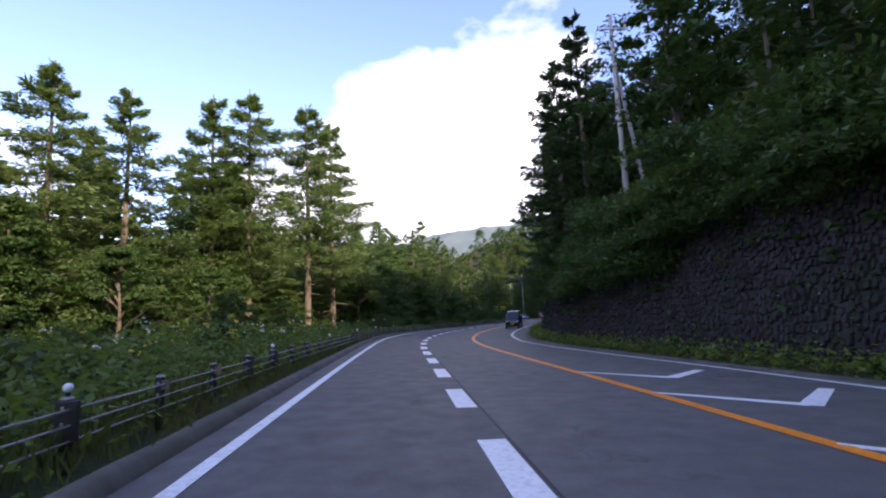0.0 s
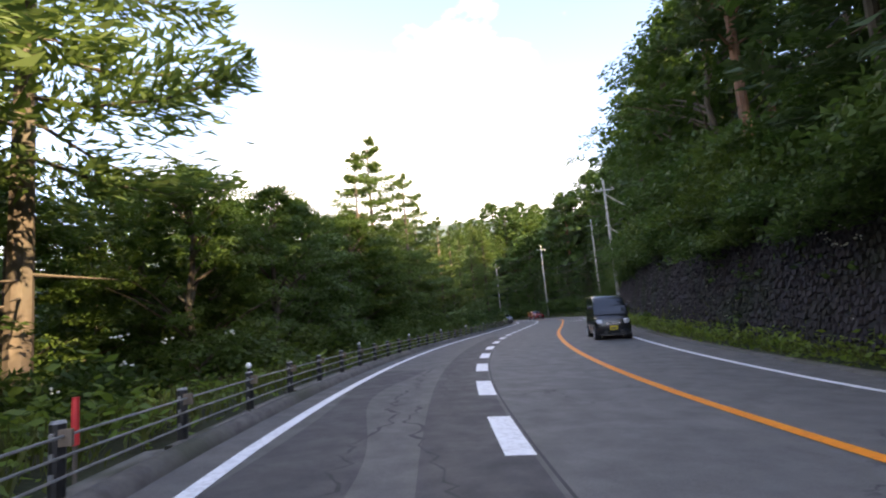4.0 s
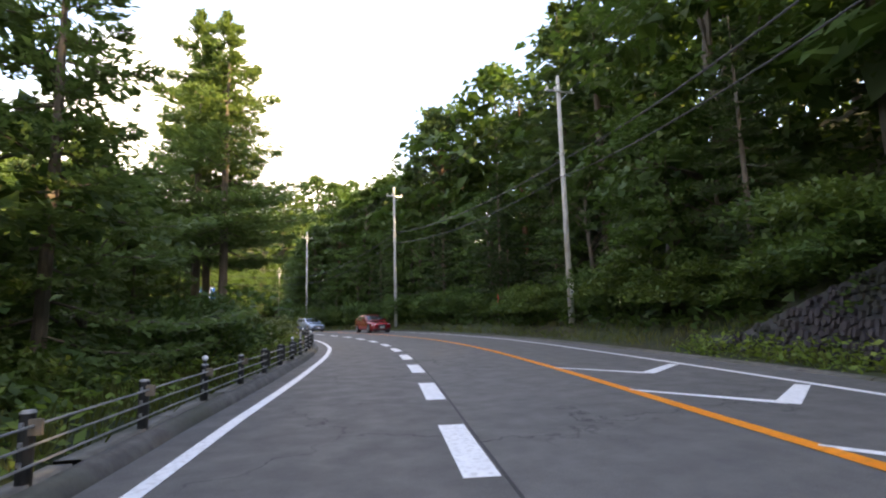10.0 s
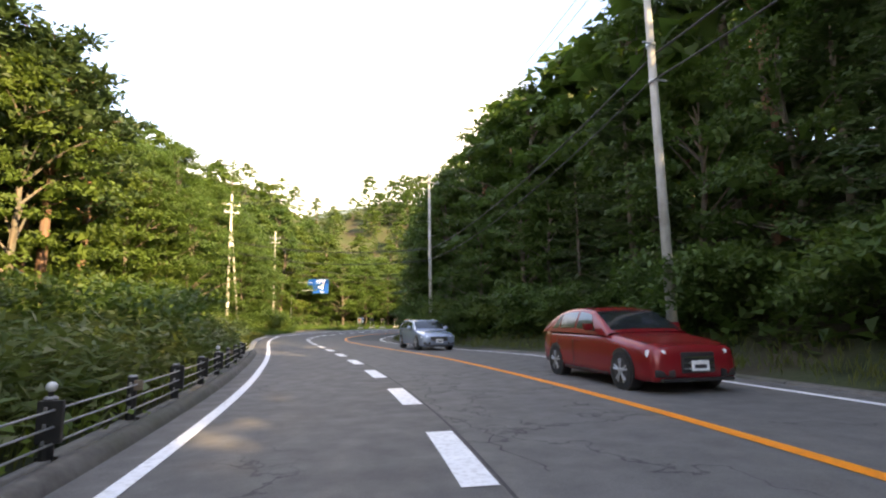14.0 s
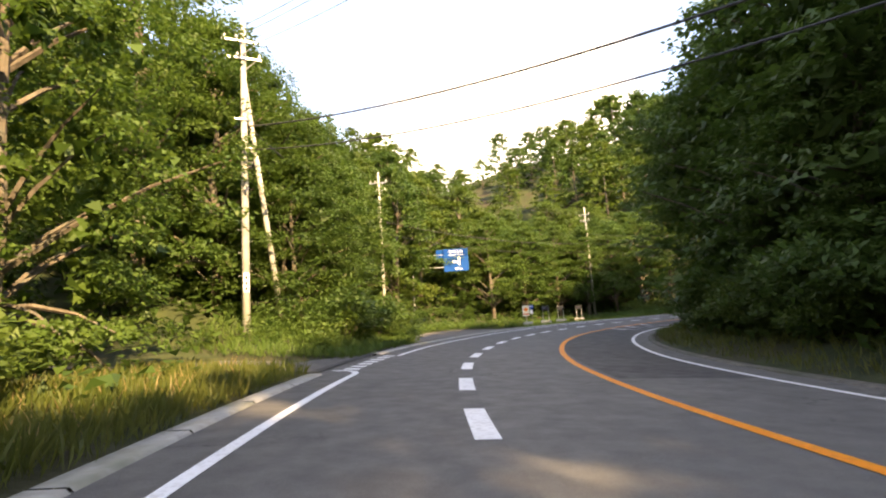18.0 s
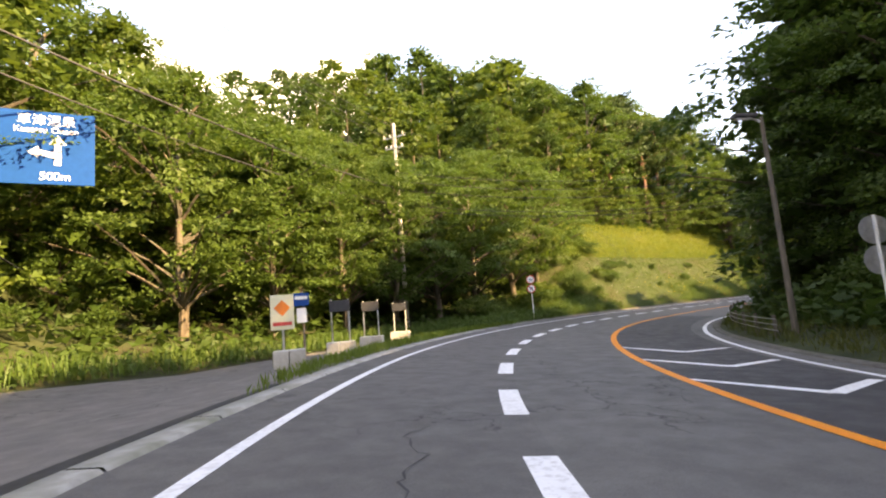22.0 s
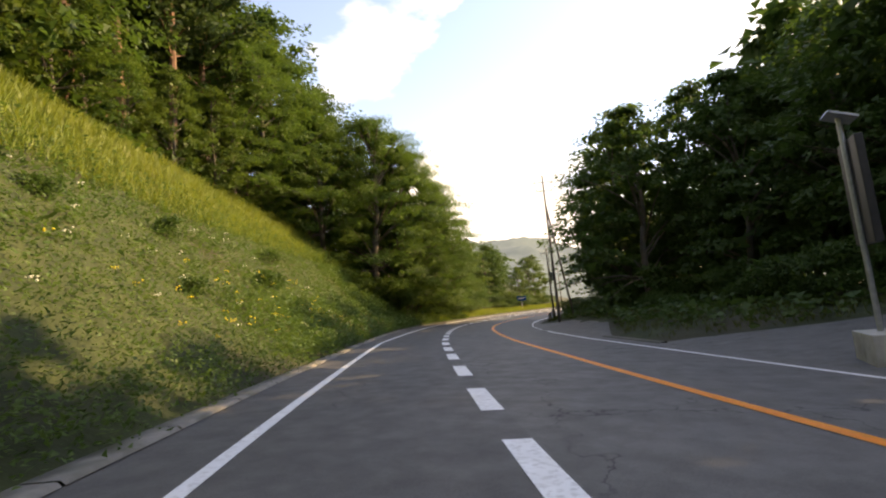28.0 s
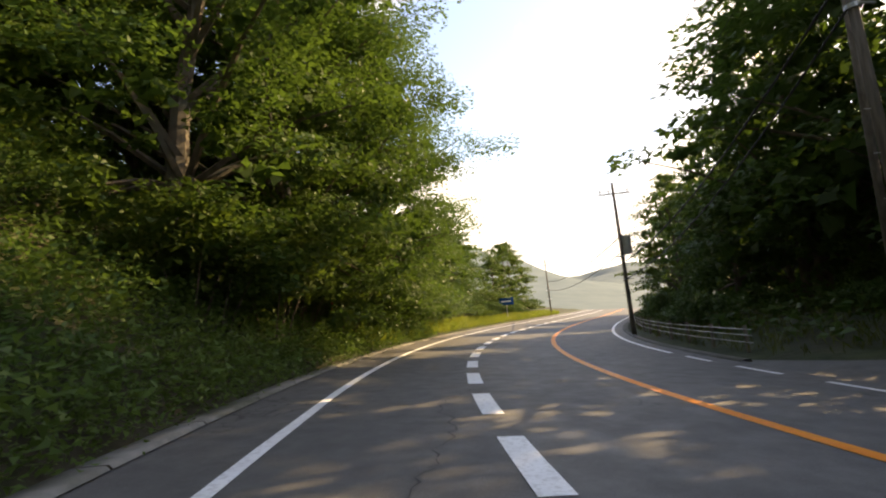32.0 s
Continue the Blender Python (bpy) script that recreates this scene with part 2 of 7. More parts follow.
M["bark"] = mat_noise("bark", (0.07, 0.055, 0.042), (0.16, 0.13, 0.10), 6.0, 0.9, 0.6, 0.03, 1.2, (0.10, 0.10, 0.085), stretch=(1, 1, 0.25))
M["bark_pale"] = mat_noise("bark_larch", (0.085, 0.065, 0.05), (0.17, 0.135, 0.105), 6.0, 0.9, 0.6, 0.03, 1.0, (0.11, 0.10, 0.08), stretch=(1, 1, 0.25))
M["bark_red"] = mat_noise("bark_pine", (0.12, 0.068, 0.046), (0.26, 0.14, 0.09), 5.0, 0.9, 0.6, 0.03, 1.0, (0.12, 0.08, 0.06), stretch=(1, 1, 0.3))
M["leaf"] = mat_leaf("leaf_broad", (0.026, 0.056, 0.013), (0.050, 0.100, 0.022), (0.086, 0.128, 0.028))
# between leaf_broad and maple, lightened to put sun into the roadside crowns' colour
M["leaf3"] = mat_leaf("leaf_roadside", (0.032, 0.066, 0.015), (0.064, 0.120, 0.025), (0.105, 0.150, 0.031), 0.4)
# maple yellow-green, lightened too: sunlight on the left-hand woods is in the colour
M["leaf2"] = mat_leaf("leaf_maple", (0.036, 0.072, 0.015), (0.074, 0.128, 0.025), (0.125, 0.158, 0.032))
M["needle"] = mat_leaf("needle_larch", (0.060, 0.110, 0.042), (0.115, 0.182, 0.060), (0.170, 0.215, 0.064), 0.42)
M["needle_pine"] = mat_leaf("needle_pine", (0.022, 0.047, 0.019), (0.044, 0.082, 0.030), (0.074, 0.100, 0.032), 0.28)
M["sasa"] = mat_leaf("leaf_sasa", (0.0450, 0.0855, 0.0180), (0.0900, 0.1440, 0.0315), (0.1800, 0.1710, 0.0540), 0.35, 0.8)
M["grass"] = mat_leaf("grass", (0.0400, 0.0680, 0.0144), (0.0800, 0.1120, 0.0240), (0.1520, 0.1320, 0.0400), 0.4, 0.35)
M["meadow"] = mat_leaf("meadow_grass", (0.085, 0.145, 0.022), (0.165, 0.225, 0.034), (0.280, 0.270, 0.055), 0.4, 0.3)
M["weed"] = mat_leaf("weed", (0.065, 0.125, 0.022), (0.130, 0.205, 0.036), (0.215, 0.255, 0.045), 0.4, 0.5)
# leafy weed green, darkened: part of the lower bank's shade is in it
M["bank_weed"] = mat_leaf("bank_weed", (0.038, 0.084, 0.021), (0.074, 0.136, 0.032), (0.118, 0.166, 0.037), 0.38, 0.5)
M["straw"] = mat_leaf("straw", (0.16, 0.11, 0.05), (0.26, 0.19, 0.09), (0.34, 0.26, 0.13), 0.3)
M["yellow_flower"] = mat_plain("flower_yellow", (0.75, 0.60, 0.05), 0.7)
M["white_flower"] = mat_plain("flower_white", (0.75, 0.75, 0.66), 0.7)
M["pole"] = mat_noise("pole_concrete", (0.34, 0.33, 0.31), (0.46, 0.45, 0.42), 3.0, 0.85, 0.2, 0.006, 0.9, (0.26, 0.25, 0.22), stretch=(3, 3, 0.4))
M["wood_pole"] = mat_noise("pole_wood", (0.10, 0.085, 0.07), (0.20, 0.17, 0.14), 4.0, 0.9, 0.4, 0.01, stretch=(3, 3, 0.3))
M["steel"] = mat_noise("galvanised_steel", (0.42, 0.43, 0.44), (0.55, 0.56, 0.57), 9.0, 0.45, metal=0.8)
M["black"] = mat_plain("black_paint", (0.022, 0.021, 0.021), 0.45, 0.0, 0.3)
M["rubber"] = mat_plain("rubber", (0.018, 0.018, 0.018), 0.85, 0.0, 0.3)
M["wire"] = mat_plain("wire", (0.03, 0.03, 0.032), 0.6)
M["cable"] = mat_plain("fence_cable", (0.30, 0.30, 0.29), 0.5, 0.5)
M["insulator"] = mat_plain("porcelain", (0.62, 0.60, 0.56), 0.3)
M["reflector"] = mat_plain("reflector_white", (0.80, 0.80, 0.77), 0.35)
M["sign_blue"] = mat_plain("sign_blue", (0.0015, 0.055, 0.23), 0.6, 0.0, 0.06, spec=0.12)
M["sign_white"] = mat_plain("sign_white", (0.82, 0.82, 0.80), 0.4, 0.0, 0.04)
M["sign_red"] = mat_plain("sign_red", (0.58, 0.045, 0.04), 0.4, 0.0, 0.08)
M["sign_orange"] = mat_plain("sign_orange", (0.80, 0.20, 0.03), 0.45, 0.0, 0.08)
M["sign_cream"] = mat_plain("sign_cream", (0.70, 0.66, 0.45), 0.5, 0.0, 0.06)
M["sign_back"] = mat_plain("sign_back", (0.045, 0.046, 0.05), 0.6, 0.2, 0.2)
M["red_pole"] = mat_plain("snow_pole_red", (0.70, 0.05, 0.05), 0.5)
M["yellow_box"] = mat_plain("yellow_plastic", (0.72, 0.48, 0.03), 0.5)
M["wood"] = mat_noise("wood", (0.13, 0.10, 0.075), (0.24, 0.19, 0.14), 5.0, 0.85, 0.3, 0.01, stretch=(1, 1, 0.2))
M["glass"] = mat_plain("car_glass", (0.015, 0.018, 0.022), 0.08, 0.0, 0.0, spec=0.7)
M["chrome"] = mat_plain("chrome", (0.7, 0.7, 0.72), 0.15, 1.0, 0.0)
M["lamp_glass"] = mat_plain("headlamp", (0.75, 0.76, 0.78), 0.15, 0.0, 0.05)
M["paint_red"] = mat_plain("car_red", (0.24, 0.012, 0.016), 0.22, 0.2, 0.02, spec=0.7)
M["paint_silver"] = mat_plain("car_silver", (0.33, 0.40, 0.50), 0.25, 0.5, 0.02, spec=0.7)
M["paint_black"] = mat_plain("car_black", (0.012, 0.012, 0.014), 0.2, 0.0, 0.0, spec=0.7)
M["plate_yellow"] = mat_plain("plate_yellow", (0.75, 0.55, 0.03), 0.5)
M["plate_white"] = mat_plain("plate_white", (0.78, 0.78, 0.75), 0.5)
# the hazy look of distance is painted into this blue-grey base colour
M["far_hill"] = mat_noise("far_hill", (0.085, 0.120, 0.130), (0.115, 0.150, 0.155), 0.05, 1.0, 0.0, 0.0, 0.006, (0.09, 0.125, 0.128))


# ---- building helpers ----
def mesh_np(name, verts, faces, mat, smooth=False):
    """A mesh from an array of corners and an array of faces, all with the same number of corners."""
    verts, faces = np.asarray(verts, float), np.asarray(faces, int)
    me = bpy.data.meshes.new(name)
    n, k = faces.shape
    me.vertices.add(len(verts))
    me.vertices.foreach_set("co", verts.ravel())
    me.loops.add(n * k)
    me.loops.foreach_set("vertex_index", faces.ravel())
    me.polygons.add(n)
    me.polygons.foreach_set("loop_start", np.arange(0, n * k, k))
    me.polygons.foreach_set("loop_total", np.full(n, k))
    if smooth:
        me.polygons.foreach_set("use_smooth", np.ones(n, bool))
    me.update(calc_edges=True)
    me.validate()
    me.materials.append(mat)
    return me


def part(name, bm, material, parent=None, label="", smooth=False):
    me = bpy.data.meshes.new(name)
    if smooth:
        for f in bm.faces:
            f.smooth = True
    bm.to_mesh(me)
    bm.free()
    me.materials.append(material)
    ob = new(name, me)
    if parent is not None:
        ob.parent = parent
    if label:
        tagged(ob, label)
    return ob


def thing(name, at, rz=0.0, label="", category="", group="", kind=""):
    e = new(name)
    e.empty_display_size = 0.2
    e.matrix_world = Matrix.Translation(at) @ Matrix.Rotation(rz, 4, "Z")
    return tagged(e, label, category, group, kind)


def bm_box(sx, sy, sz, at=(0, 0, 0), bevel=0.0, rot=None, bm=None):
    """A box on its base at `at`."""
    own = bmesh.new()
    bmesh.ops.create_cube(own, size=1.0)
    bmesh.ops.scale(own, vec=(sx, sy, sz), verts=own.verts)
    if bevel:
        bmesh.ops.bevel(own, geom=own.edges[:], offset=bevel, segments=2, affect="EDGES", profile=0.6)
    bmesh.ops.translate(own, vec=(0, 0, sz / 2), verts=own.verts)
    if rot is not None:
        bmesh.ops.transform(own, matrix=rot, verts=own.verts)
    bmesh.ops.translate(own, vec=at, verts=own.verts)
    if bm is None:
        return own
    me = bpy.data.meshes.new("tmp")
    own.to_mesh(me)
    own.free()
    bm.from_mesh(me)
    bpy.data.meshes.remove(me)
    return bm


def bm_tube(p0, p1, r0, r1=None, seg=10, bm=None, caps=True):
    """A tapered round bar from p0 to p1."""
    r1 = r0 if r1 is None else r1
    bm = bm or bmesh.new()
    p0, p1 = Vector(p0), Vector(p1)
    q = (p1 - p0).to_track_quat("Z", "Y")
    rings = []
    for p, r in ((p0, r0), (p1, r1)):
        rings.append([bm.verts.new(p + q @ Vector((r * math.cos(2 * math.pi * i / seg), r * math.sin(2 * math.pi * i / seg), 0))) for i in range(seg)])
    for i in range(seg):
        bm.faces.new((rings[0][i], rings[0][(i + 1) % seg], rings[1][(i + 1) % seg], rings[1][i]))
    if caps:
        bm.faces.new(rings[1])
        bm.faces.new(rings[0][::-1])
    return bm


def bm_polyline(points, r, seg=5, bm=None):
    """A bar of even thickness along a line of points."""
    bm = bm or bmesh.new()
    pts = [Vector(p) for p in points]
    prev = None
    for i, p in enumerate(pts):
        d = (pts[min(i + 1, len(pts) - 1)] - pts[max(i - 1, 0)]).normalized()
        q = d.to_track_quat("Z", "Y")
        ring = [bm.verts.new(p + q @ Vector((r * math.cos(2 * math.pi * k / seg), r * math.sin(2 * math.pi * k / seg), 0))) for k in range(seg)]
        if prev:
            for k in range(seg):
                bm.faces.new((prev[k], prev[(k + 1) % seg], ring[(k + 1) % seg], ring[k]))
        prev = ring
    return bm


def bm_disc(r, thick, seg=28, at=(0, 0, 0), bm=None):
    """A flat round plate that faces -y."""
    bm = bm or bmesh.new()
    return bm_tube((at[0], at[1] + thick / 2, at[2]), (at[0], at[1] - thick / 2, at[2]), r, r, seg, bm)


def bm_poly(points, y0, y1, bm=None):
    """A plate with the given outline (x, z), from y1 at its front to y0 behind."""
    bm = bm or bmesh.new()
    a = [bm.verts.new((x, y1, z)) for x, z in points]
    b = [bm.verts.new((x, y0, z)) for x, z in points]
    bm.faces.new(a)
    bm.faces.new(b[::-1])
    n = len(points)
    for i in range(n):
        bm.faces.new((a[i], b[i], b[(i + 1) % n], a[(i + 1) % n]))
    bmesh.ops.recalc_face_normals(bm, faces=bm.faces)
    return bm


def lettering(text, size, at, material, parent, name="lettering"):
    cu = bpy.data.curves.new(name, "FONT")
    cu.body, cu.size, cu.align_x, cu.extrude = text, size, "CENTER", 0.002
    tmp = bpy.data.objects.new(name, cu)
    scene.collection.objects.link(tmp)
    dg = bpy.context.evaluated_depsgraph_get()
    me = bpy.data.meshes.new_from_object(tmp.evaluated_get(dg))
    bpy.data.objects.remove(tmp)
    me.materials.clear()
    me.materials.append(material)
    ob = new(name, me)
    ob.parent = parent
    ob.matrix_basis = Matrix.Translation(at) @ Matrix.Rotation(math.pi / 2, 4, "X")
    return ob


# ---- the road's line: heading in degrees every 8 m, then widths and banking along it ----
HEAD = [5.6, 5.2, 4.7, 3.6, 0.2, -5.2, -10.6, -14.6, -17.3, -18.7, -19.4, -19.7, -17.9, -12.9, -6.4, -0.4, 4.7, 8.6, 10.5, 9.6, 5.6, -1.2,
        -9.1, -17.6, -26.4, -35.1, -44.2, -53.3, -61.5, -67.6, -70.9, -72.5, -73.5, -74.6, -77.8, -83.5, -89.5, -95.5, -100.5, -104.0, -106.0, -106.5, -106.0, -105.0]
HS = np.arange(len(HEAD)) * 8.0
STEP = 0.25
S_MIN, S_MAX = -40.0, 372.0


def glide(x, y, q):
    x, y, q = np.asarray(x, float), np.asarray(y, float), np.asarray(q, float)
    m = np.gradient(y, x)
    i = np.clip(np.searchsorted(x, q) - 1, 0, len(x) - 2)
    h = x[i + 1] - x[i]
    u = np.clip((q - x[i]) / h, 0, 1)
    return (1 + 2 * u) * (1 - u) ** 2 * y[i] + u * (1 - u) ** 2 * h * m[i] + u * u * (3 - 2 * u) * y[i + 1] + u * u * (u - 1) * h * m[i + 1]


LS = np.arange(0, S_MAX + 1, STEP)
lh = np.radians(glide(HS, HEAD, LS))
LX = np.concatenate([[0], np.cumsum(-np.sin(lh) * STEP)[:-1]])
LY = np.concatenate([[0], np.cumsum(np.cos(lh) * STEP)[:-1]])
back = np.arange(S_MIN, 0, STEP)
LX = np.concatenate([LX[0] - math.sin(lh[0]) * back, LX])
LY = np.concatenate([LY[0] + math.cos(lh[0]) * back, LY])
lh = np.concatenate([np.full(len(back), lh[0]), lh])
LS = np.concatenate([back, LS])


def bank(s):
    """How far the road leans to the right, in degrees."""
    return np.interp(s, (0, 8, 17, 25, 34, 42, 52, 60, 68, 76, 135, 143, 151, 160, 170, 185, 200, 214, 226, 250, 262, 272, 300), (0.8, 1.3, 2.2, 3.0, 3.7, 3.3, 2.0, 1.0, 0.2, 0, 0.1, 1.4, 2.4, 3.2, 3.4, 3.3, 3.2, 3.0, 3.4, 3.2, 3.8, 4.2, 4.0))


def edge_line(s):
    """Where the left edge line runs."""
    return float((1 - 0.009 * bank(s)) * np.interp(s, (5, 22, 39, 64, 73, 82, 91, 98, 107, 115, 125, 133, 153, 174, 182, 200, 216, 225, 246, 259, 268, 276, 300),
                           (-1.79, -1.72, -1.91, -1.64, -1.61, -1.69, -1.96, -1.94, -1.73, -1.71, -1.93, -2.04, -2.0, -1.97, -1.83, -1.95, -1.7, -1.45, -1.79, -2.06, -1.67, -1.52, -1.6)))


def mid(s):
    """Where the lane line runs beside the reference line."""
    return np.interp(s, (5, 13, 24, 40, 64, 75, 82, 90, 98, 108, 116, 124, 136, 155, 167, 175, 194, 209, 216, 227, 244, 252, 258, 269, 275, 300),
                     (0.89, 0.88, 0.78, 0.86, 0.77, 0.91, 0.83, 0.68, 0.64, 0.77, 0.82, 0.87, 0.70, 0.73, 0.74, 0.88, 0.97, 1.01, 1.08, 1.18, 1.07, 0.98, 0.92, 1.10, 1.14, 1.1))


def centre(s):
    """Where the orange centre line runs."""
    return float(mid(s) + 3.1 - 0.025 * bank(s))


def far_line(s):
    """Where the right edge line runs."""
    return float(mid(s) + 0.05 * bank(s) + np.interp(s, (0, 12, 26, 43, 60, 76, 100, 117, 140, 170, 197, 215, 228, 240, 250, 300), (6.7, 6.6, 6.15, 5.75, 6.0, 6.3, 6.05, 6.3, 6.4, 6.05, 6.1, 6.4, 6.4, 6.1, 5.9, 6.0)))


DU_L = np.array([0, 1, 3, 6, 10, 16, 25, 45, 70.0])
DU_R = np.array([0, 1, 3, 6, 10, 16, 25, 36.0])
EDGE_L, EDGE_R = -3.0, 8.2
# heights beside the road: at each place along it, a rise at each of the distances above
LEFT = ((-40, (0, .1, .15, .1, -.4, -1.5, -4, -7, -8)), (18, (0, .1, .1, -.1, -.7, -2, -5, -8, -9)), (34, (0, .1, -.5, -1.6, -3, -5, -8, -9, -9)), (100, (0, .1, -.6, -2, -4, -6, -8, -8, -6)), (115, (0, .1, -.2, -.8, -1.5, -2, -2, 0, 4)),
        (132, (0, .15, .3, .5, .8, 1.5, 3, 8, 14)), (163, (0, .1, .2, .4, .8, 2, 5, 12, 20)), (165.2, (0, 0, .1, .3, .6, 1, 3, 8, 14)), (168.2, (0, 0, .1, .3, .6, 1, 3, 8, 14)),
        (171, (0, .2, .8, 1.7, 3, 5, 9, 19, 30)))
LEFT2 = ((181, (0, .05, .3, .8, 2, 4.5, 9, 20, 33)), (186, (0, -.03, -.12, -.1, .8, 3.3, 8.5, 21, 35)), (190, (0, -.05, -.2, -.22, .3, 2.8, 8, 21, 36)), (214, (0, -.05, -.15, -.12, .8, 4, 10, 25, 40)), (222, (0, .1, .3, .7, 1.6, 4.6, 10, 22, 32)), (229, (0, .3, 1.2, 2.8, 5, 9, 14.5, 27, 37)),
         (236, (0, .5, 2.5, 5.9, 10, 13.5, 19, 31, 42)), (281, (0, .5, 2.6, 6.1, 10.3, 14, 19, 30, 40)), (298, (0, .3, 1, 2.2, 4, 7, 11, 18, 24)), (345, (0, .2, .5, 1, 2, 4, 7, 10, 14)))
RIGHT = ((-40, (0, .05, 4.9, 7.2, 10.5, 15, 21, 28)), (20, (0, .05, 4.9, 7.2, 10.5, 15, 21, 28)), (45, (0, .05, 4.8, 7, 10, 13, 17, 21)), (86, (0, .05, 4.6, 7, 10, 13.5, 17, 21)), (98, (0, .1, 1.2, 3, 6.5, 10, 15, 20)), (150, (0, .2, .9, 2.4, 5, 8, 12, 16)),
         (180, (0, .2, .7, 1.5, 3, 5, 9, 13)), (196, (0, .15, .5, .9, 1.5, 2.5, 5, 7)), (215, (0, .1, .3, .5, .8, 1, 1.2, 1.2)), (223, (0, .5, 1.4, 1.7, 1.8, 1.8, 1.8, 1.8)), (226.5, (0, .5, 1.2, 1.4, 1.6, 1.8, 2, 2)), (229, (0, 0, .2, .6, 1.2, 1.7, 2, 2)), (246, (0, 0, .2, .6, 1, 1.2, 1.3, 1.3)), (256, (0, .2, .4, .6, .7, .8, .8, .8)), (276, (0, .12, .5, .8, .9, 1, 1, 1)), (345, (0, .2, .4, .5, .5, .5, .4, .3)))


def rise_table(table):
    st = [r[0] for r in table]
    ss = np.arange(S_MIN, S_MAX + 2, 1.0)
    return np.stack([np.interp(ss, st, [r[1][k] for r in table]) for k in range(len(table[0][1]))], 1)


RISE_L, RISE_R = rise_table(LEFT + LEFT2), rise_table(RIGHT)
BANK_T = np.tan(np.radians(bank(np.arange(S_MIN, S_MAX + 2, 1.0)))).tolist()
KNOT_L, KNOT_R = DU_L.tolist(), DU_R.tolist()


def side_rise(rise, knots, s, du):
    i = min(max(s - S_MIN, 0.0), len(rise) - 1.001)
    k, f = int(i), i - int(i)
    j = 0
    while j < len(knots) - 2 and du > knots[j + 1]:
        j += 1
    g = min(max((du - knots[j]) / (knots[j + 1] - knots[j]), 0.0), 1.0)
    a = rise[k, j] * (1 - g) + rise[k, j + 1] * g
    b = rise[k + 1, j] * (1 - g) + rise[k + 1, j + 1] * g
    return float(a * (1 - f) + b * f)


def bank_tan(s):
    i = min(max(s - S_MIN, 0.0), len(BANK_T) - 1.001)
    k = int(i)
    return BANK_T[k] + (BANK_T[k + 1] - BANK_T[k]) * (i - k)


def level(s, u):
    """Height of the ground at s along the road and u to its right."""
    z = -bank_tan(s) * min(max(u, EDGE_L), EDGE_R)
    if u < EDGE_L:
        z += side_rise(RISE_L, KNOT_L, s, EDGE_L - u)
    elif u > EDGE_R:
        z += side_rise(RISE_R, KNOT_R, s, u - EDGE_R)
    return z


def place(s, u, dz=0.0):
    """The point s along the road and u to its right, dz over the ground."""
    i = min(max((s - S_MIN) / STEP, 0), len(LS) - 1.001)
    k, f = int(i), i - int(i)
    x, y, h = (a[k] * (1 - f) + a[k + 1] * f for a in (LX, LY, lh))
    return Vector((x + u * math.cos(h), y + u * math.sin(h), level(s, u) + dz))


def heading(s):
    return float(np.interp(s, LS, lh))


def strip(name, s0, s1, cols, mat, step=1.0, lift=0.0, parent=None):
    """A band along the road; cols(s) gives its offsets from left to right."""
    ss = np.linspace(s0, s1, max(2, int(round((s1 - s0) / step)) + 1))
    rows = [[place(s, u, lift) for u in cols(s)] for s in ss]
    k = len(rows[0])
    v = [p for r in rows for p in r]
    f = [(i * k + j, i * k + j + 1, (i + 1) * k + j + 1, (i + 1) * k + j) for i in range(len(ss) - 1) for j in range(k - 1)]
    ob = new(name, mesh_np(name, v, f, mat, True))
    ob.parent = parent
    return ob


# ---- ground, road, markings ----
def lay_by(s):
    """How far the paved lay-by reaches to the left."""
    return float(np.interp(s, (176.5, 177.2, 180, 184, 188, 192, 196, 200, 206, 212, 218, 222), (2.99, 3.5, 4.6, 7.0, 9.5, 10.8, 10.6, 8.8, 7.4, 6.6, 5.6, 3.05)))


def parking(s):
    """How far the paved areas reach to the right."""
    a = np.interp(s, (226, 229, 234, 246, 250, 253), (8.2, 11, 19, 20, 12, 8.2))
    b = np.interp(s, (258, 262, 266, 276, 280, 283), (8.2, 9.4, 10.6, 10.6, 9.2, 8.2))
    return float(max(a, b))


def ground_sheet():
    us = np.concatenate([EDGE_L - DU_L[::-1], [-1.5, 1, 3, 5, 7], EDGE_R + DU_R])
    extra = np.array([-42, -34, -23, -16, -11, -7.5, -5, -3.5, 8.7, 9.6, 12.5, 14.2, 16, 20, 24, 28])
    us = np.unique(np.concatenate([us, extra]))
    ss = np.arange(S_MIN, S_MAX + 0.1, 1.5)
    v = []
    for s in ss:
        for u in us:
            p = place(s, u)
            if -lay_by(s) - 0.3 < u < max(8.3, parking(s) + 0.2):
                p.z -= 0.07
            elif u < -4.5 or u > 9.5:
                p.z += 0.22 * (noise.noise(Vector((p.x * 0.35, p.y * 0.35, 0))) + 0.5 * noise.noise(Vector((p.x * 1.1, p.y * 1.1, 4))))
            v.append(p)
    k = len(us)
    f = [(i * k + j, i * k + j + 1, (i + 1) * k + j + 1, (i + 1) * k + j) for i in range(len(ss) - 1) for j in range(k - 1)]
    return new("ground", mesh_np("ground", v, f, M["soil"], True))


tagged(ground_sheet(), "dark leafy forest soil sloping beside the road", "ground", kind="structure")

# the land beyond, out to the horizon
bm = bmesh.new()
bmesh.ops.create_grid(bm, x_segments=60, y_segments=60, size=2600)
for v in bm.verts:
    r = math.hypot(v.co.x - 30, v.co.y - 150)
    v.co.z = -12 + 10 * noise.noise(v.co * 0.004) * min(1, r / 600)
tagged(part("far_ground", bm, M["soil"]), "dark wooded land out to the horizon", "ground", kind="structure")


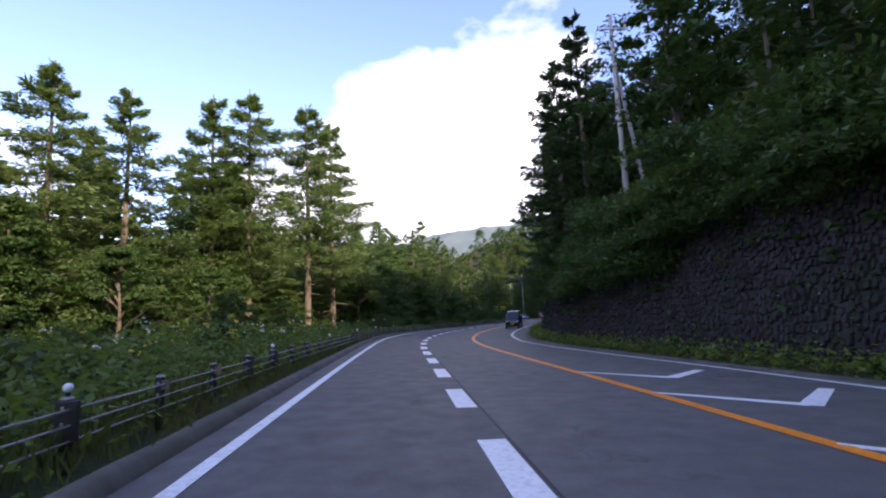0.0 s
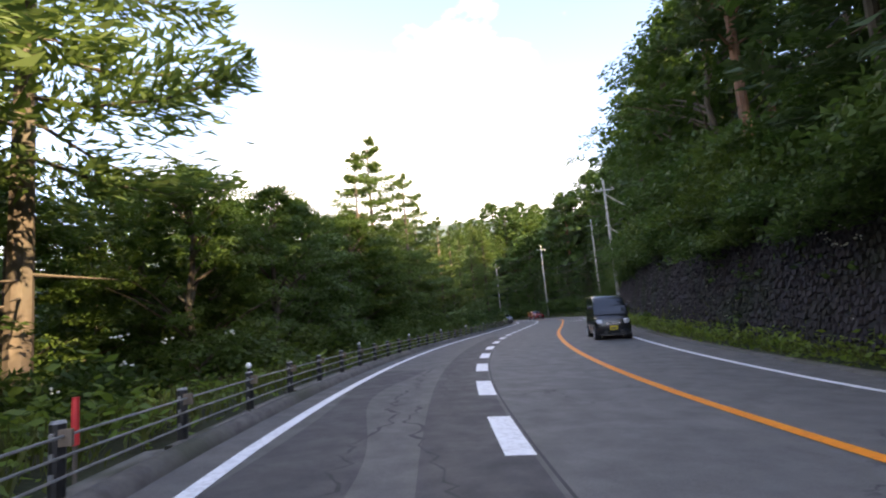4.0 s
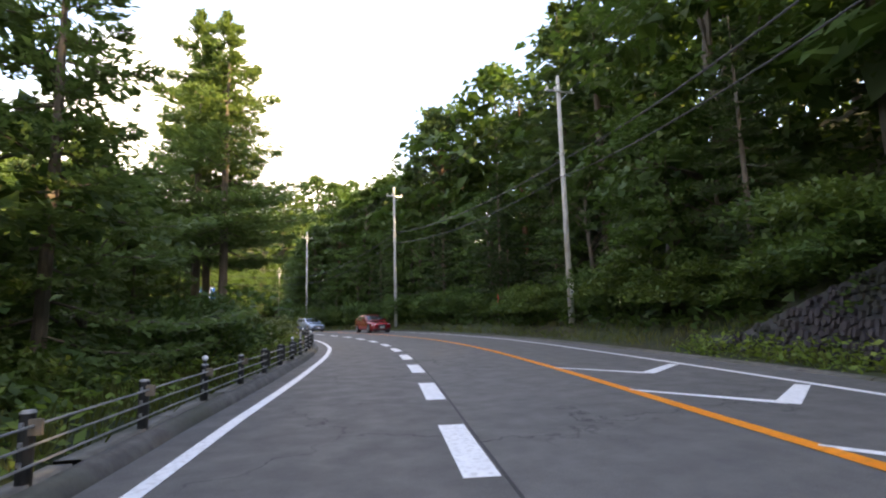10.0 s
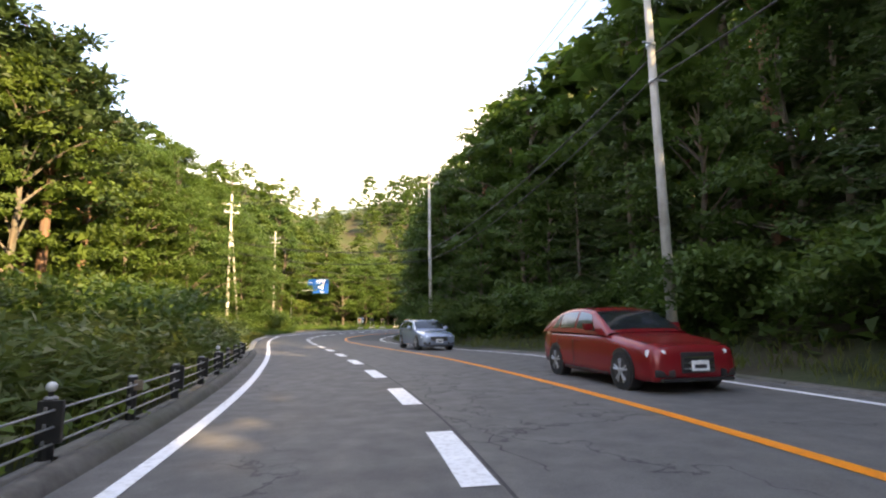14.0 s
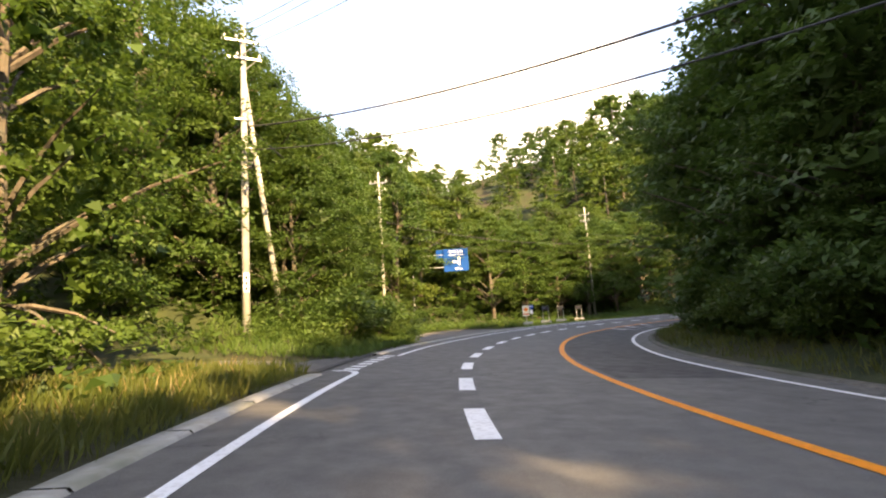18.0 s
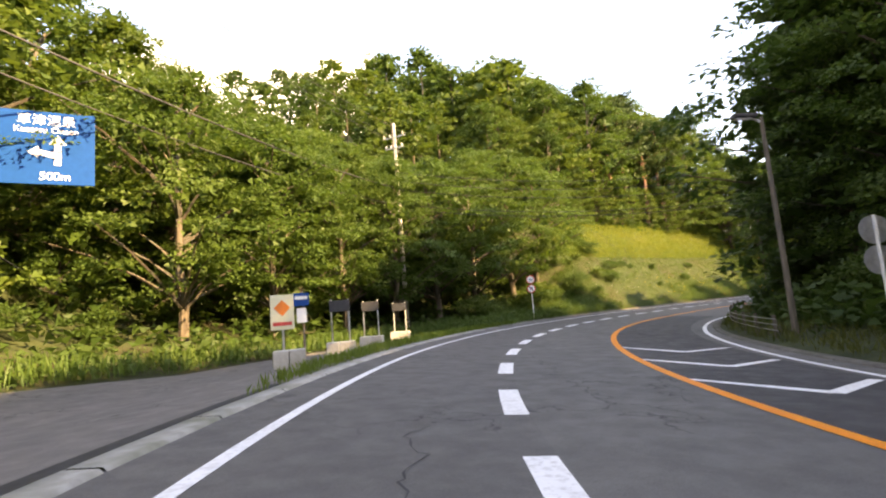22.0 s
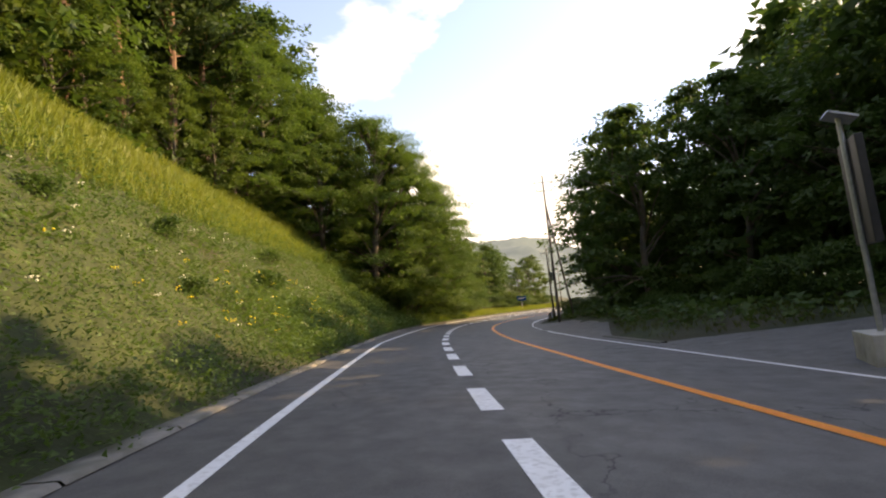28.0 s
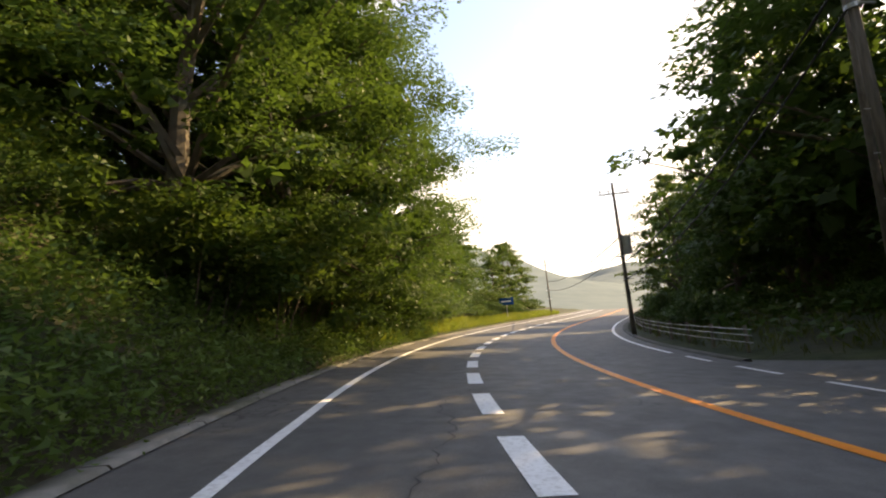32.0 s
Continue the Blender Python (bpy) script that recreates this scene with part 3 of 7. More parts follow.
def left_edge(s):
    return float(np.interp(s, (-40, 139, 142, 163, 164.5, 169, 170, 400), (-2.2, -2.35, -2.70, -2.70, -2.9, -2.9, -2.70, -2.70))) if s > 140 else edge_line(s) - 0.47


road = strip("road", S_MIN, S_MAX, lambda s: (left_edge(s), -1.2, float(mid(s)) + 0.16), M["asphalt"], 0.75)
tagged(road, "grey asphalt road surface with fine cracks", "road", kind="structure")
oncoming = strip("oncoming_lanes", S_MIN, S_MAX, lambda s: (float(mid(s)) + 0.16, 2.4, 4.2, 6.0, 7.9), M["asphalt_right"], 0.75)
tagged(oncoming, "paler grey asphalt of the oncoming lane", "road", kind="structure")
tagged(strip("lane_seam", S_MIN, 142.0, lambda s: (float(mid(s)) + 0.17, float(mid(s)) + 0.205), M["seam"], 1.0, 0.004), "dark tar joint between two asphalt lanes", "trim", kind="structure")
# newer dark surfacing
tagged(strip("asphalt_patch", 34.5, 64.5, lambda s: (float(mid(s)) - 0.95, float(mid(s)) + 0.12), M["asphalt_new"], 1.0, 0.004), "dark new asphalt patch", "road patch", kind="structure")
tagged(strip("asphalt_patch", 36.5, 47.0, lambda s: (-1.75 + 0.2 * math.sin(s * 0.5), -0.85 + 0.25 * math.sin(s * 0.7)), M["asphalt_new"], 0.5, 0.004), "dark new asphalt patch", "road patch", kind="structure")
tagged(strip("asphalt_patch", 163.0, 226.0, lambda s: (4.0, 7.0), M["asphalt_new"], 1.0, 0.004), "dark new asphalt of the inner lane", "road patch", kind="structure")
tagged(strip("tyre_mark", 68.6, 70.6, lambda s: (-0.55, -0.36), M["seam"], 0.5, 0.004), "short black tyre mark", "tyre mark", kind="structure")

PAINT = 0.008
tagged(strip("edge_line", S_MIN, 164.2, lambda s: (edge_line(s) - 0.08, edge_line(s) + 0.08), M["white"], 1.0, PAINT), "worn white edge line", "road marking", kind="structure")
tagged(strip("edge_line", 169.6, S_MAX, lambda s: (edge_line(s) - 0.08, edge_line(s) + 0.08), M["white"], 1.0, PAINT), "white edge line", "road marking", kind="structure")
tagged(strip("edge_line", S_MIN, 268.0, lambda s: (far_line(s) - 0.08, far_line(s) + 0.08), M["white"], 1.0, PAINT), "white edge line", "road marking", kind="structure")
tagged(strip("edge_line", 286.0, S_MAX, lambda s: (far_line(s) - 0.08, far_line(s) + 0.08), M["white"], 1.0, PAINT), "white edge line", "road marking", kind="structure")
tagged(strip("centre_line", S_MIN, S_MAX, lambda s: (centre(s) - 0.1, centre(s) + 0.1), M["orange"], 1.0, PAINT), "orange no-overtaking centre line", "road marking", kind="structure")
lane = thing("lane_line", (0, 0, 0), 0, "broken white climbing-lane line of short wide dashes", "road marking", kind="structure")
# far ends of dashes, with even spacing in between
ANCHOR = ((-33, 10), (5.4, 2), (13.2, 3), (24.3, 2), (32.4, 2), (40.5, 6), (63.6, 3), (74.7, 2), (82.5, 2), (90.2, 2), (97.7, 3), (108.5, 2), (116.1, 2), (123.7, 2), (131.5, 1), (135.5, 5), (155.3, 1),
          (159.3, 2), (167.1, 2), (174.8, 2), (182.7, 3), (193.9, 2), (201.8, 2), (209.2, 2), (216.3, 3), (226.8, 5), (244.2, 2), (251.6, 2), (258.1, 3), (268.6, 2), (274.7, 27), (364, 0))
for (a, n), (b, _) in zip(ANCHOR[:-1], ANCHOR[1:]):
    for k in range(n):
        s1 = a + (b - a) * k / n
        strip("dash", s1 - 1.95, s1, lambda s: (float(mid(s)) - 0.15, float(mid(s)) + 0.15), M["white"], 1.0, PAINT, lane)
give_way = thing("junction_line", (0, 0, 0), 0, "broken white line across the mouth of a side road", "road marking", kind="structure")
for k in range(7):
    s1 = 165.1 + k * 0.70
    strip("dash", s1, s1 + 0.34, lambda s: (float(mid(s)) - 3.22, float(mid(s)) - 2.80), M["white"], 0.4, PAINT, give_way)
for s1 in (270.0, 273.2, 276.4, 279.6, 282.8):
    strip("dash", s1, s1 + 1.8, lambda s: (far_line(s) - 0.07, far_line(s) + 0.07), M["white"], 0.6, PAINT, give_way)


def ribbon(name, pts, width, mat, parent=None, lift=PAINT):
    """A painted stroke along points given as (s, u)."""
    ps = [place(s, u, lift) for s, u in pts]
    v = []
    for i, p in enumerate(ps):
        d = (ps[min(i + 1, len(ps) - 1)] - ps[max(i - 1, 0)]).normalized()
        n = Vector((d.y, -d.x, 0)) * (width[i] if isinstance(width, (list, tuple)) else width) / 2
        v += [p - n, p + n]
    f = [(2 * i, 2 * i + 1, 2 * i + 3, 2 * i + 2) for i in range(len(ps) - 1)]
    ob = new(name, mesh_np(name, v, f, mat))
    ob.parent = parent
    return ob


tagged(ribbon("edge_line", [(164.15, edge_line(164.2)), (164.5, -2.0), (164.72, -2.12), (164.84, -2.3), (164.86, -2.68)], 0.16, M["white"]), "white line that bends into the side road", "road marking", kind="structure")
# slow-down chevrons in the oncoming lane
for first, count in ((3.0, 3), (87.0, 3), (193.3, 3)):
    for k in range(count):
        a = first + 3.55 * k
        c = thing("slow_marking", place(a, 5), 0, "thin white slow-down chevron in the oncoming lane", "road marking", "slow-down chevrons", "structure")
        m = float(mid(a)) - 0.85
        inv = c.matrix_world.inverted()
        for nm, pts, w in (("long_stroke", [(a + 1.6, m + 3.95), (a, m + 5.35)], [0.12, 0.22]), ("short_stroke", [(a - 0.05, m + 5.3), (a + 1.35, m + 6.75)], [0.30, 0.22])):
            o = ribbon(nm, pts, w, M["white"], c)
            o.matrix_parent_inverse = inv

# long ragged cracks
crack_rng = random.Random(21)


def crack(s0, u0, length, drift, width=0.02):
    pts, s, u = [], s0, u0
    while s < s0 + length:
        pts.append((s, u))
        s += crack_rng.uniform(0.03, 0.22)
        u += drift * 0.12 + crack_rng.uniform(-0.11, 0.11)
    ws = [width * crack_rng.uniform(0.3, 1.5) for _ in pts]
    tagged(ribbon("crack", pts, ws, M["seam"], None, 0.005), "thin black ragged crack in the asphalt", "crack", "cracks in the road", "structure")


for s0, u0, ln, dr in ((95.5, 1.9, 4.5, -0.12), (97, 1.3, 9, -0.03), (99.5, 2.6, 2.0, 0.3), (96.0, 3.3, 3.0, 0.2), (108, 1.4, 12, 0.0), (114, 2.4, 4, 0.1), (122, 1.5, 9, 0.02),
                       (134, 2.1, 5, -0.05), (172, -0.6, 4, 0.05), (188.5, 0.1, 3, -0.1), (196, 1.9, 7, 0.1), (205, -0.9, 5, 0.05), (216, -0.7, 6, 0.06), (219, 1.25, 3, 0.0), (222, -0.5, 5, -0.04), (243, -1.0, 4, 0.05), (246, 1.5, 6, 0.02), (258, -0.8, 5, 0.1), (263, 1.6, 4, 0.0), (272, 0.0, 7, 0.1)):
    crack(s0, u0, ln, dr)
for s0, u0, ln, dr in ((36.0, 0.25, 12, -0.02), (37.5, -0.9, 10, 0.03), (61, 0.0, 7, -0.03), (64, -0.4, 5, 0.08)):
    crack(s0, u0, ln, dr, 0.05)

# paved side areas
tagged(strip("lay_by", 176.5, 222.0, lambda s: (-lay_by(s), -0.5 * (lay_by(s) + 2.9), -2.95), M["asphalt_old"], 0.7), "sun-bleached asphalt lay-by", "lay-by", kind="structure")
tagged(strip("side_road", 165.4, 168.0, lambda s: (-30.0, -18.0, -9.0, -4.6), M["asphalt"], 0.5, 0.02), "old asphalt side road", "road", kind="structure")
tagged(strip("side_road_mouth", 164.5, 169.4, lambda s: (-4.6 + max(0, s - 168.0) * 0.95 + max(0, 165.4 - s) * 1.5, -2.9), M["asphalt"], 0.3, 0.02), "grey asphalt mouth of the side road", "road", kind="structure")
tagged(strip("gutter_seam", 164.3, 176.8, lambda s: (-3.15, -2.88), M["asphalt_new"], 0.5, 0.03), "dark tarred strip across the side road's mouth", "trim", kind="structure")
tagged(strip("car_park", 226.0, 253.0, lambda s: (7.9, 0.5 * (7.9 + max(8.25, parking(s))), max(8.25, parking(s))), M["asphalt_right"], 0.7), "empty asphalt pull-off", "car park", kind="structure")
tagged(strip("car_park", 258.0, 283.0, lambda s: (7.9, 0.5 * (7.9 + max(8.25, parking(s))), max(8.25, parking(s))), M["asphalt_right"], 0.7), "empty asphalt pull-off", "car park", kind="structure")
tagged(strip("lay_by_seam", 176.8, 195.0, lambda s: (-3.38, -3.02), M["seam"], 0.7, 0.006), "dark drain joint along the lay-by", "trim", kind="structure")


def profile_strip(name, s0, s1, prof, mat, step=0.5, parent=None, wob=0.0, along=None):
    """A long body of the given cross-section, as (u, z) pairs, swept along the road."""
    ss = np.linspace(s0, s1, max(2, int((s1 - s0) / step) + 1))
    v, k = [], len(prof)
    for s in ss:
        base = level(s, -2.3 if along else prof[0][0])
        shift = along(s) if along else 0.0
        w = wob * noise.noise(Vector((s * 0.8, 0, 3)))
        for u, z in prof:
            p = place(s, u + shift)
            p.z = base + z + w
            v.append(p)
    f = [(i * k + j, i * k + j + 1, (i + 1) * k + j + 1, (i + 1) * k + j) for i in range(len(ss) - 1) for j in range(k - 1)]
    ob = new(name, mesh_np(name, v, f, mat, False))
    ob.parent = parent
    return ob


rng_slab = random.Random(3)
# asphalt berm kerb of the guarded stretch, with its gutter slab
tagged(profile_strip("kerb", S_MIN, 141.2, ((-0.74, -0.1), (-0.73, 0.08), (-0.68, 0.125), (-0.60, 0.135), (-0.52, 0.105), (-0.46, 0.0), (-0.45, -0.05)), M["kerb"], 0.5, None, 0.012, edge_line), "dark rounded asphalt kerb with moss", "kerb", kind="structure")
verge = thing("verge_slab", (0, 0, 0), 0, "weathered concrete verge slab behind the kerb", "kerb", kind="structure")
s = 33.0
while s < 140:
    wide = rng_slab.uniform(0.84, 1.02)
    profile_strip("slab", s, s + rng_slab.uniform(1.85, 1.97), ((-wide, -0.15), (-wide + 0.02, 0.11), (-0.75, 0.115), (-0.74, 0.0)), M["slab"], 1.0, verge, 0.0, edge_line)
    s += 2.0
gut = thing("gutter", (0, 0, 0), 0, "pale concrete edge slab", "kerb", kind="structure")
for a, b in ((142.0, 163.9), (170.0, 372.0)):
    s = a
    while s < b:
        profile_strip("slab", s, s + 1.96, ((-3.03, -0.06), (-3.01, 0.03), (-2.70, 0.02), (-2.66, -0.02)), M["concrete" if s < 212 else "slab"], 1.0, gut)
        s += 2.0
kr = thing("kerb_right", (0, 0, 0), 0, "low dark weathered kerb along the inner lane", "kerb", kind="structure")
for a, b in ((S_MIN, 226.5), (252.5, 258.5), (282.5, 372.0)):
    s = a
    while s < b:
        profile_strip("kerb_stone", s, s + 1.97, ((7.88, -0.05), (7.90, 0.02), (7.96, 0.045), (8.14, 0.05), (8.22, -0.05)), M["kerb"], 1.0, kr)
        s += 2.0


# ---- rubble retaining wall ----
def wall_height(s):
    return float(np.interp(s, (-40, 60, 80, 90, 97), (4.6, 5.0, 5.0, 3.4, 0.4)))


wall = thing("wall_right", (0, 0, 0), 0, "dark mossy rubble stone retaining wall leaning back", "wall", kind="structure")


def wall_pos(s, h, out):
    p = place(s, 9.1 + 0.27 * h - out)
    p.z = level(s, 8.9) + h
    return p


rows_s = np.arange(-40, 98.5, 1.0)
v = [wall_pos(s, h, -0.12) for s in rows_s for h in (-0.1, wall_height(s))] + [wall_pos(s, h, -0.55) for s in rows_s for h in (-0.1, wall_height(s))]
n = len(rows_s)
f = [(2 * i, 2 * i + 1, 2 * i + 3, 2 * i + 2) for i in range(n - 1)] + [(2 * (i + n) + 1, 2 * (i + n), 2 * (i + n) + 2, 2 * (i + n) + 3) for i in range(n - 1)]
f += [(2 * i + 1, 2 * (i + n) + 1, 2 * (i + n) + 3, 2 * i + 3) for i in range(n - 1)]
core = new("wall_core", mesh_np("wall_core", v, f, M["mortar"]))
core.parent = wall
rng = random.Random(5)


def stone_shape(s, h, w, t):
    """Corners of one rubble stone: an uneven outline and a proud, inset face."""
    k = 5
    ring = [(s + 0.5 * w * math.cos(a) * rng.uniform(0.78, 1.15), h + 0.5 * t * math.sin(a) * rng.uniform(0.80, 1.2)) for a in
            [2 * math.pi * (i + rng.uniform(-0.2, 0.2)) / k for i in range(k)]]
    proud = rng.uniform(-0.06, 0.0)
    vs = [wall_pos(a, b, -0.13) for a, b in ring] + [wall_pos(s + (a - s) * 0.80, h + (b - h) * 0.80, proud + rng.uniform(-0.018, 0.018)) for a, b in ring]
    fs = [(i, (i + 1) % k, k + (i + 1) % k, k + i) for i in range(k)] + [tuple(range(k, 2 * k))]
    return vs, fs


bulk_v, bulk_f, singles = [], [], 0
h, course = 0.16, 0
while h < 5.0:
    t = rng.uniform(0.19, 0.26)
    s = -16 + (0.2 if course % 2 else 0)
    while s < 98:
        w = rng.uniform(0.11, 0.22)
        if h < wall_height(s) - 0.1:
            vs, fs = stone_shape(s + w / 2, h + rng.uniform(-0.08, 0.08), w * rng.uniform(0.95, 1.15), t * rng.uniform(0.9, 1.25))
            if singles < 300 and 76 < s < 86 and h < 1.7:
                me = bpy.data.meshes.new("stone")
                me.from_pydata(vs, [], fs)
                me.materials.append(M["stone"])
                so = new("stone", me)
                so.parent = wall
                singles += 1
            else:
                o = len(bulk_v)
                bulk_v += vs
                bulk_f += [tuple(o + i for i in x) for x in fs]
        s += w
    h += t * 0.93
    course += 1
me = bpy.data.meshes.new("rubble")
me.from_pydata(bulk_v, [], bulk_f)
me.materials.append(M["stone"])
rub = new("rubble", me)
rub.parent = wall
tagged(rub, kind="stuff")


# ---- plants ----
RNG = np.random.default_rng(11)


def leaf_quads(c, d, n, ln, wd, fold=0.18):
    """Corners of folded diamond leaves: centres, long axes, normals, lengths, widths."""
    d = d / (np.linalg.norm(d, axis=1, keepdims=True) + 1e-9)
    side = np.cross(n, d)
    side /= np.linalg.norm(side, axis=1, keepdims=True) + 1e-9
    up = np.cross(d, side)
    ln, wd = np.reshape(ln, (-1, 1)), np.reshape(wd, (-1, 1))
    v = np.empty((len(c), 4, 3))
    v[:, 0] = c - d * ln * 0.5
    v[:, 1] = c + side * wd * 0.5 - up * wd * fold
    v[:, 2] = c + d * ln * 0.5 - up * ln * 0.12
    v[:, 3] = c - side * wd * 0.5 - up * wd * fold
    return v.reshape(-1, 3)


def leaf_tris(c, d, n, ln, wd, fold=0.0):
    """Corners of skewed three-cornered leaves, for crowns that stay some way off."""
    d = d / (np.linalg.norm(d, axis=1, keepdims=True) + 1e-9)
    side = np.cross(n, d)
    side /= np.linalg.norm(side, axis=1, keepdims=True) + 1e-9
    ln, wd = np.reshape(ln, (-1, 1)), np.reshape(wd, (-1, 1))
    v = np.empty((len(c), 3, 3))
    v[:, 0] = c - d * ln * 0.5 - side * wd * 0.2
    v[:, 1] = c + side * wd * 0.6 + d * ln * 0.05
    v[:, 2] = c + d * ln * 0.5 - side * wd * 0.25
    return v.reshape(-1, 3)


def quads_mesh(name, v, mat, k=4):
    return mesh_np(name, v, np.arange(len(v)).reshape(-1, k), mat)


def rand_dir(n):
    a = RNG.normal(size=(n, 3))
    return a / np.linalg.norm(a, axis=1, keepdims=True)


def limb(bm, p0, p1, r0, r1, bend=0.0, parts=4, seg=6):
    """A limb that sags or rises on its way."""
    p0, p1 = Vector(p0), Vector(p1)
    last, lr = p0, r0
    for i in range(1, parts + 1):
        f = i / parts
        p = p0.lerp(p1, f) + Vector((0, 0, bend * math.sin(math.pi * f)))
        r = r0 + (r1 - r0) * f
        bm_tube(last, p, lr, r, seg, bm, caps=False)
        last, lr = p, r


def broad_crown(height, width, base, leaves, size, layered=0.5, clumps=30, core=2.5):
    """Leaf corners and spray centres of a broadleaf crown: many level, drooping sprays with dark gaps between."""
    ph = RNG.uniform(0, 6.28, 3)
    k = np.arange(clumps)
    f = (k + RNG.uniform(0, 1, clumps)) / clumps
    a = k * 2.39996 + RNG.uniform(-0.5, 0.5, clumps)
    prof = np.sin(math.pi * np.minimum(1.0, 0.16 + 0.84 * f ** 0.85)) ** 0.65
    lobes = 1 + 0.16 * np.sin(2 * a + ph[0]) + 0.12 * np.sin(3 * a + ph[1] + 5 * f)
    r = width * prof * lobes * RNG.uniform(0.35, 1.0, clumps) ** 0.6
    z = base + (height - base) * f + RNG.uniform(-0.3, 0.3, clumps)
    cs = np.stack([r * np.cos(a), r * np.sin(a), z], 1)
    out = np.stack([np.cos(a), np.sin(a), np.zeros(clumps)], 1)
    side = np.stack([-np.sin(a), np.cos(a), np.zeros(clumps)], 1)
    tilt = RNG.uniform(-0.05, 0.45, clumps) * (1.15 - 0.6 * f)
    along = out * np.cos(tilt)[:, None] - np.array([0, 0, 1.0]) * np.sin(tilt)[:, None]
    nrm = out * np.sin(tilt)[:, None] + np.array([0, 0, 1.0]) * np.cos(tilt)[:, None]
    rad = RNG.uniform(0.7, 1.3, clumps) * width * 2.2 / math.sqrt(clumps)
    w = rad ** 2
    j = RNG.choice(clumps, leaves, p=w / w.sum())
    ring, turn = RNG.uniform(0, 1, leaves) ** 0.6, RNG.uniform(0, 2 * math.pi, leaves)
    g, b = ring * np.cos(turn), ring * np.sin(turn) * 0.85
    dome = (0.30 - 0.25 * layered) * rad[j] * (1 - 0.9 * (g * g + b * b)) + RNG.uniform(-1, 1, leaves) * (0.14 + 0.14 * (1 - layered))
    c = cs[j] + along[j] * (g * rad[j])[:, None] + side[j] * (b * rad[j])[:, None] + nrm[j] * dome[:, None]
    nl = nrm[j] + along[j] * (0.5 * g)[:, None] + side[j] * (0.5 * b)[:, None] + RNG.normal(size=(leaves, 3)) * 0.42
    ax = along[j] * (0.4 + g)[:, None] + side[j] * b[:, None] + RNG.normal(size=(leaves, 3)) * 0.35
    ax[:, 2] -= 0.15
    ln = size * RNG.uniform(0.7, 1.35, leaves)
    outer = leaf_tris(c, ax, nl, ln, ln * RNG.uniform(0.6, 0.85, leaves))
    # the crowded inner leafage
    m = max(60, leaves // 8)
    j = RNG.integers(0, clumps, m)
    c = cs[j] * np.array([0.72, 0.72, 1.0]) + rand_dir(m) * (rad[j] * RNG.uniform(0.0, 0.6, m))[:, None] * np.array([1, 1, 0.5])
    ln = size * core * RNG.uniform(0.7, 1.3, m)
    inner = leaf_tris(c, rand_dir(m), rand_dir(m) + np.array([0, 0, 0.8]), ln, ln * 0.8)
    return np.concatenate([outer, inner]), cs


def broad_tree(i, leaves, size, mat, width=3.4, base=2.2, layered=0.5, bark="bark", clumps=30):
    """A tree ten metres high."""
    v, cs = broad_crown(9.8, width, base, leaves, size, layered, clumps)
    bm = bmesh.new()
    lean = Vector((RNG.uniform(-0.4, 0.4), RNG.uniform(-0.4, 0.4), 0))
    prev, pr = Vector((0, 0, -0.4)), 0.19
    bm_tube((0, 0, -0.5), (0, 0, 0.3), 0.26, 0.18, 8, bm, False)
    for j in range(1, 7):
        p = Vector((0, 0, 9.0 * j / 6)) + lean * (j / 6) + Vector((RNG.uniform(-0.12, 0.12), RNG.uniform(-0.12, 0.12), 0))
        r = 0.18 * (1 - 0.85 * j / 6)
        bm_tube(prev if j > 1 else (0, 0, 0.25), p, pr if j > 1 else 0.18, r, 8, bm, False)
        prev, pr = p, r
    for c in cs[::5]:
        z = max(1.4, c[2] - 1.2 - 0.25 * math.hypot(c[0], c[1]))
        limb(bm, lean * (z / 9) + Vector((0, 0, z)), c, 0.065, 0.012, 0.25, 3, 4)
    return bm, v


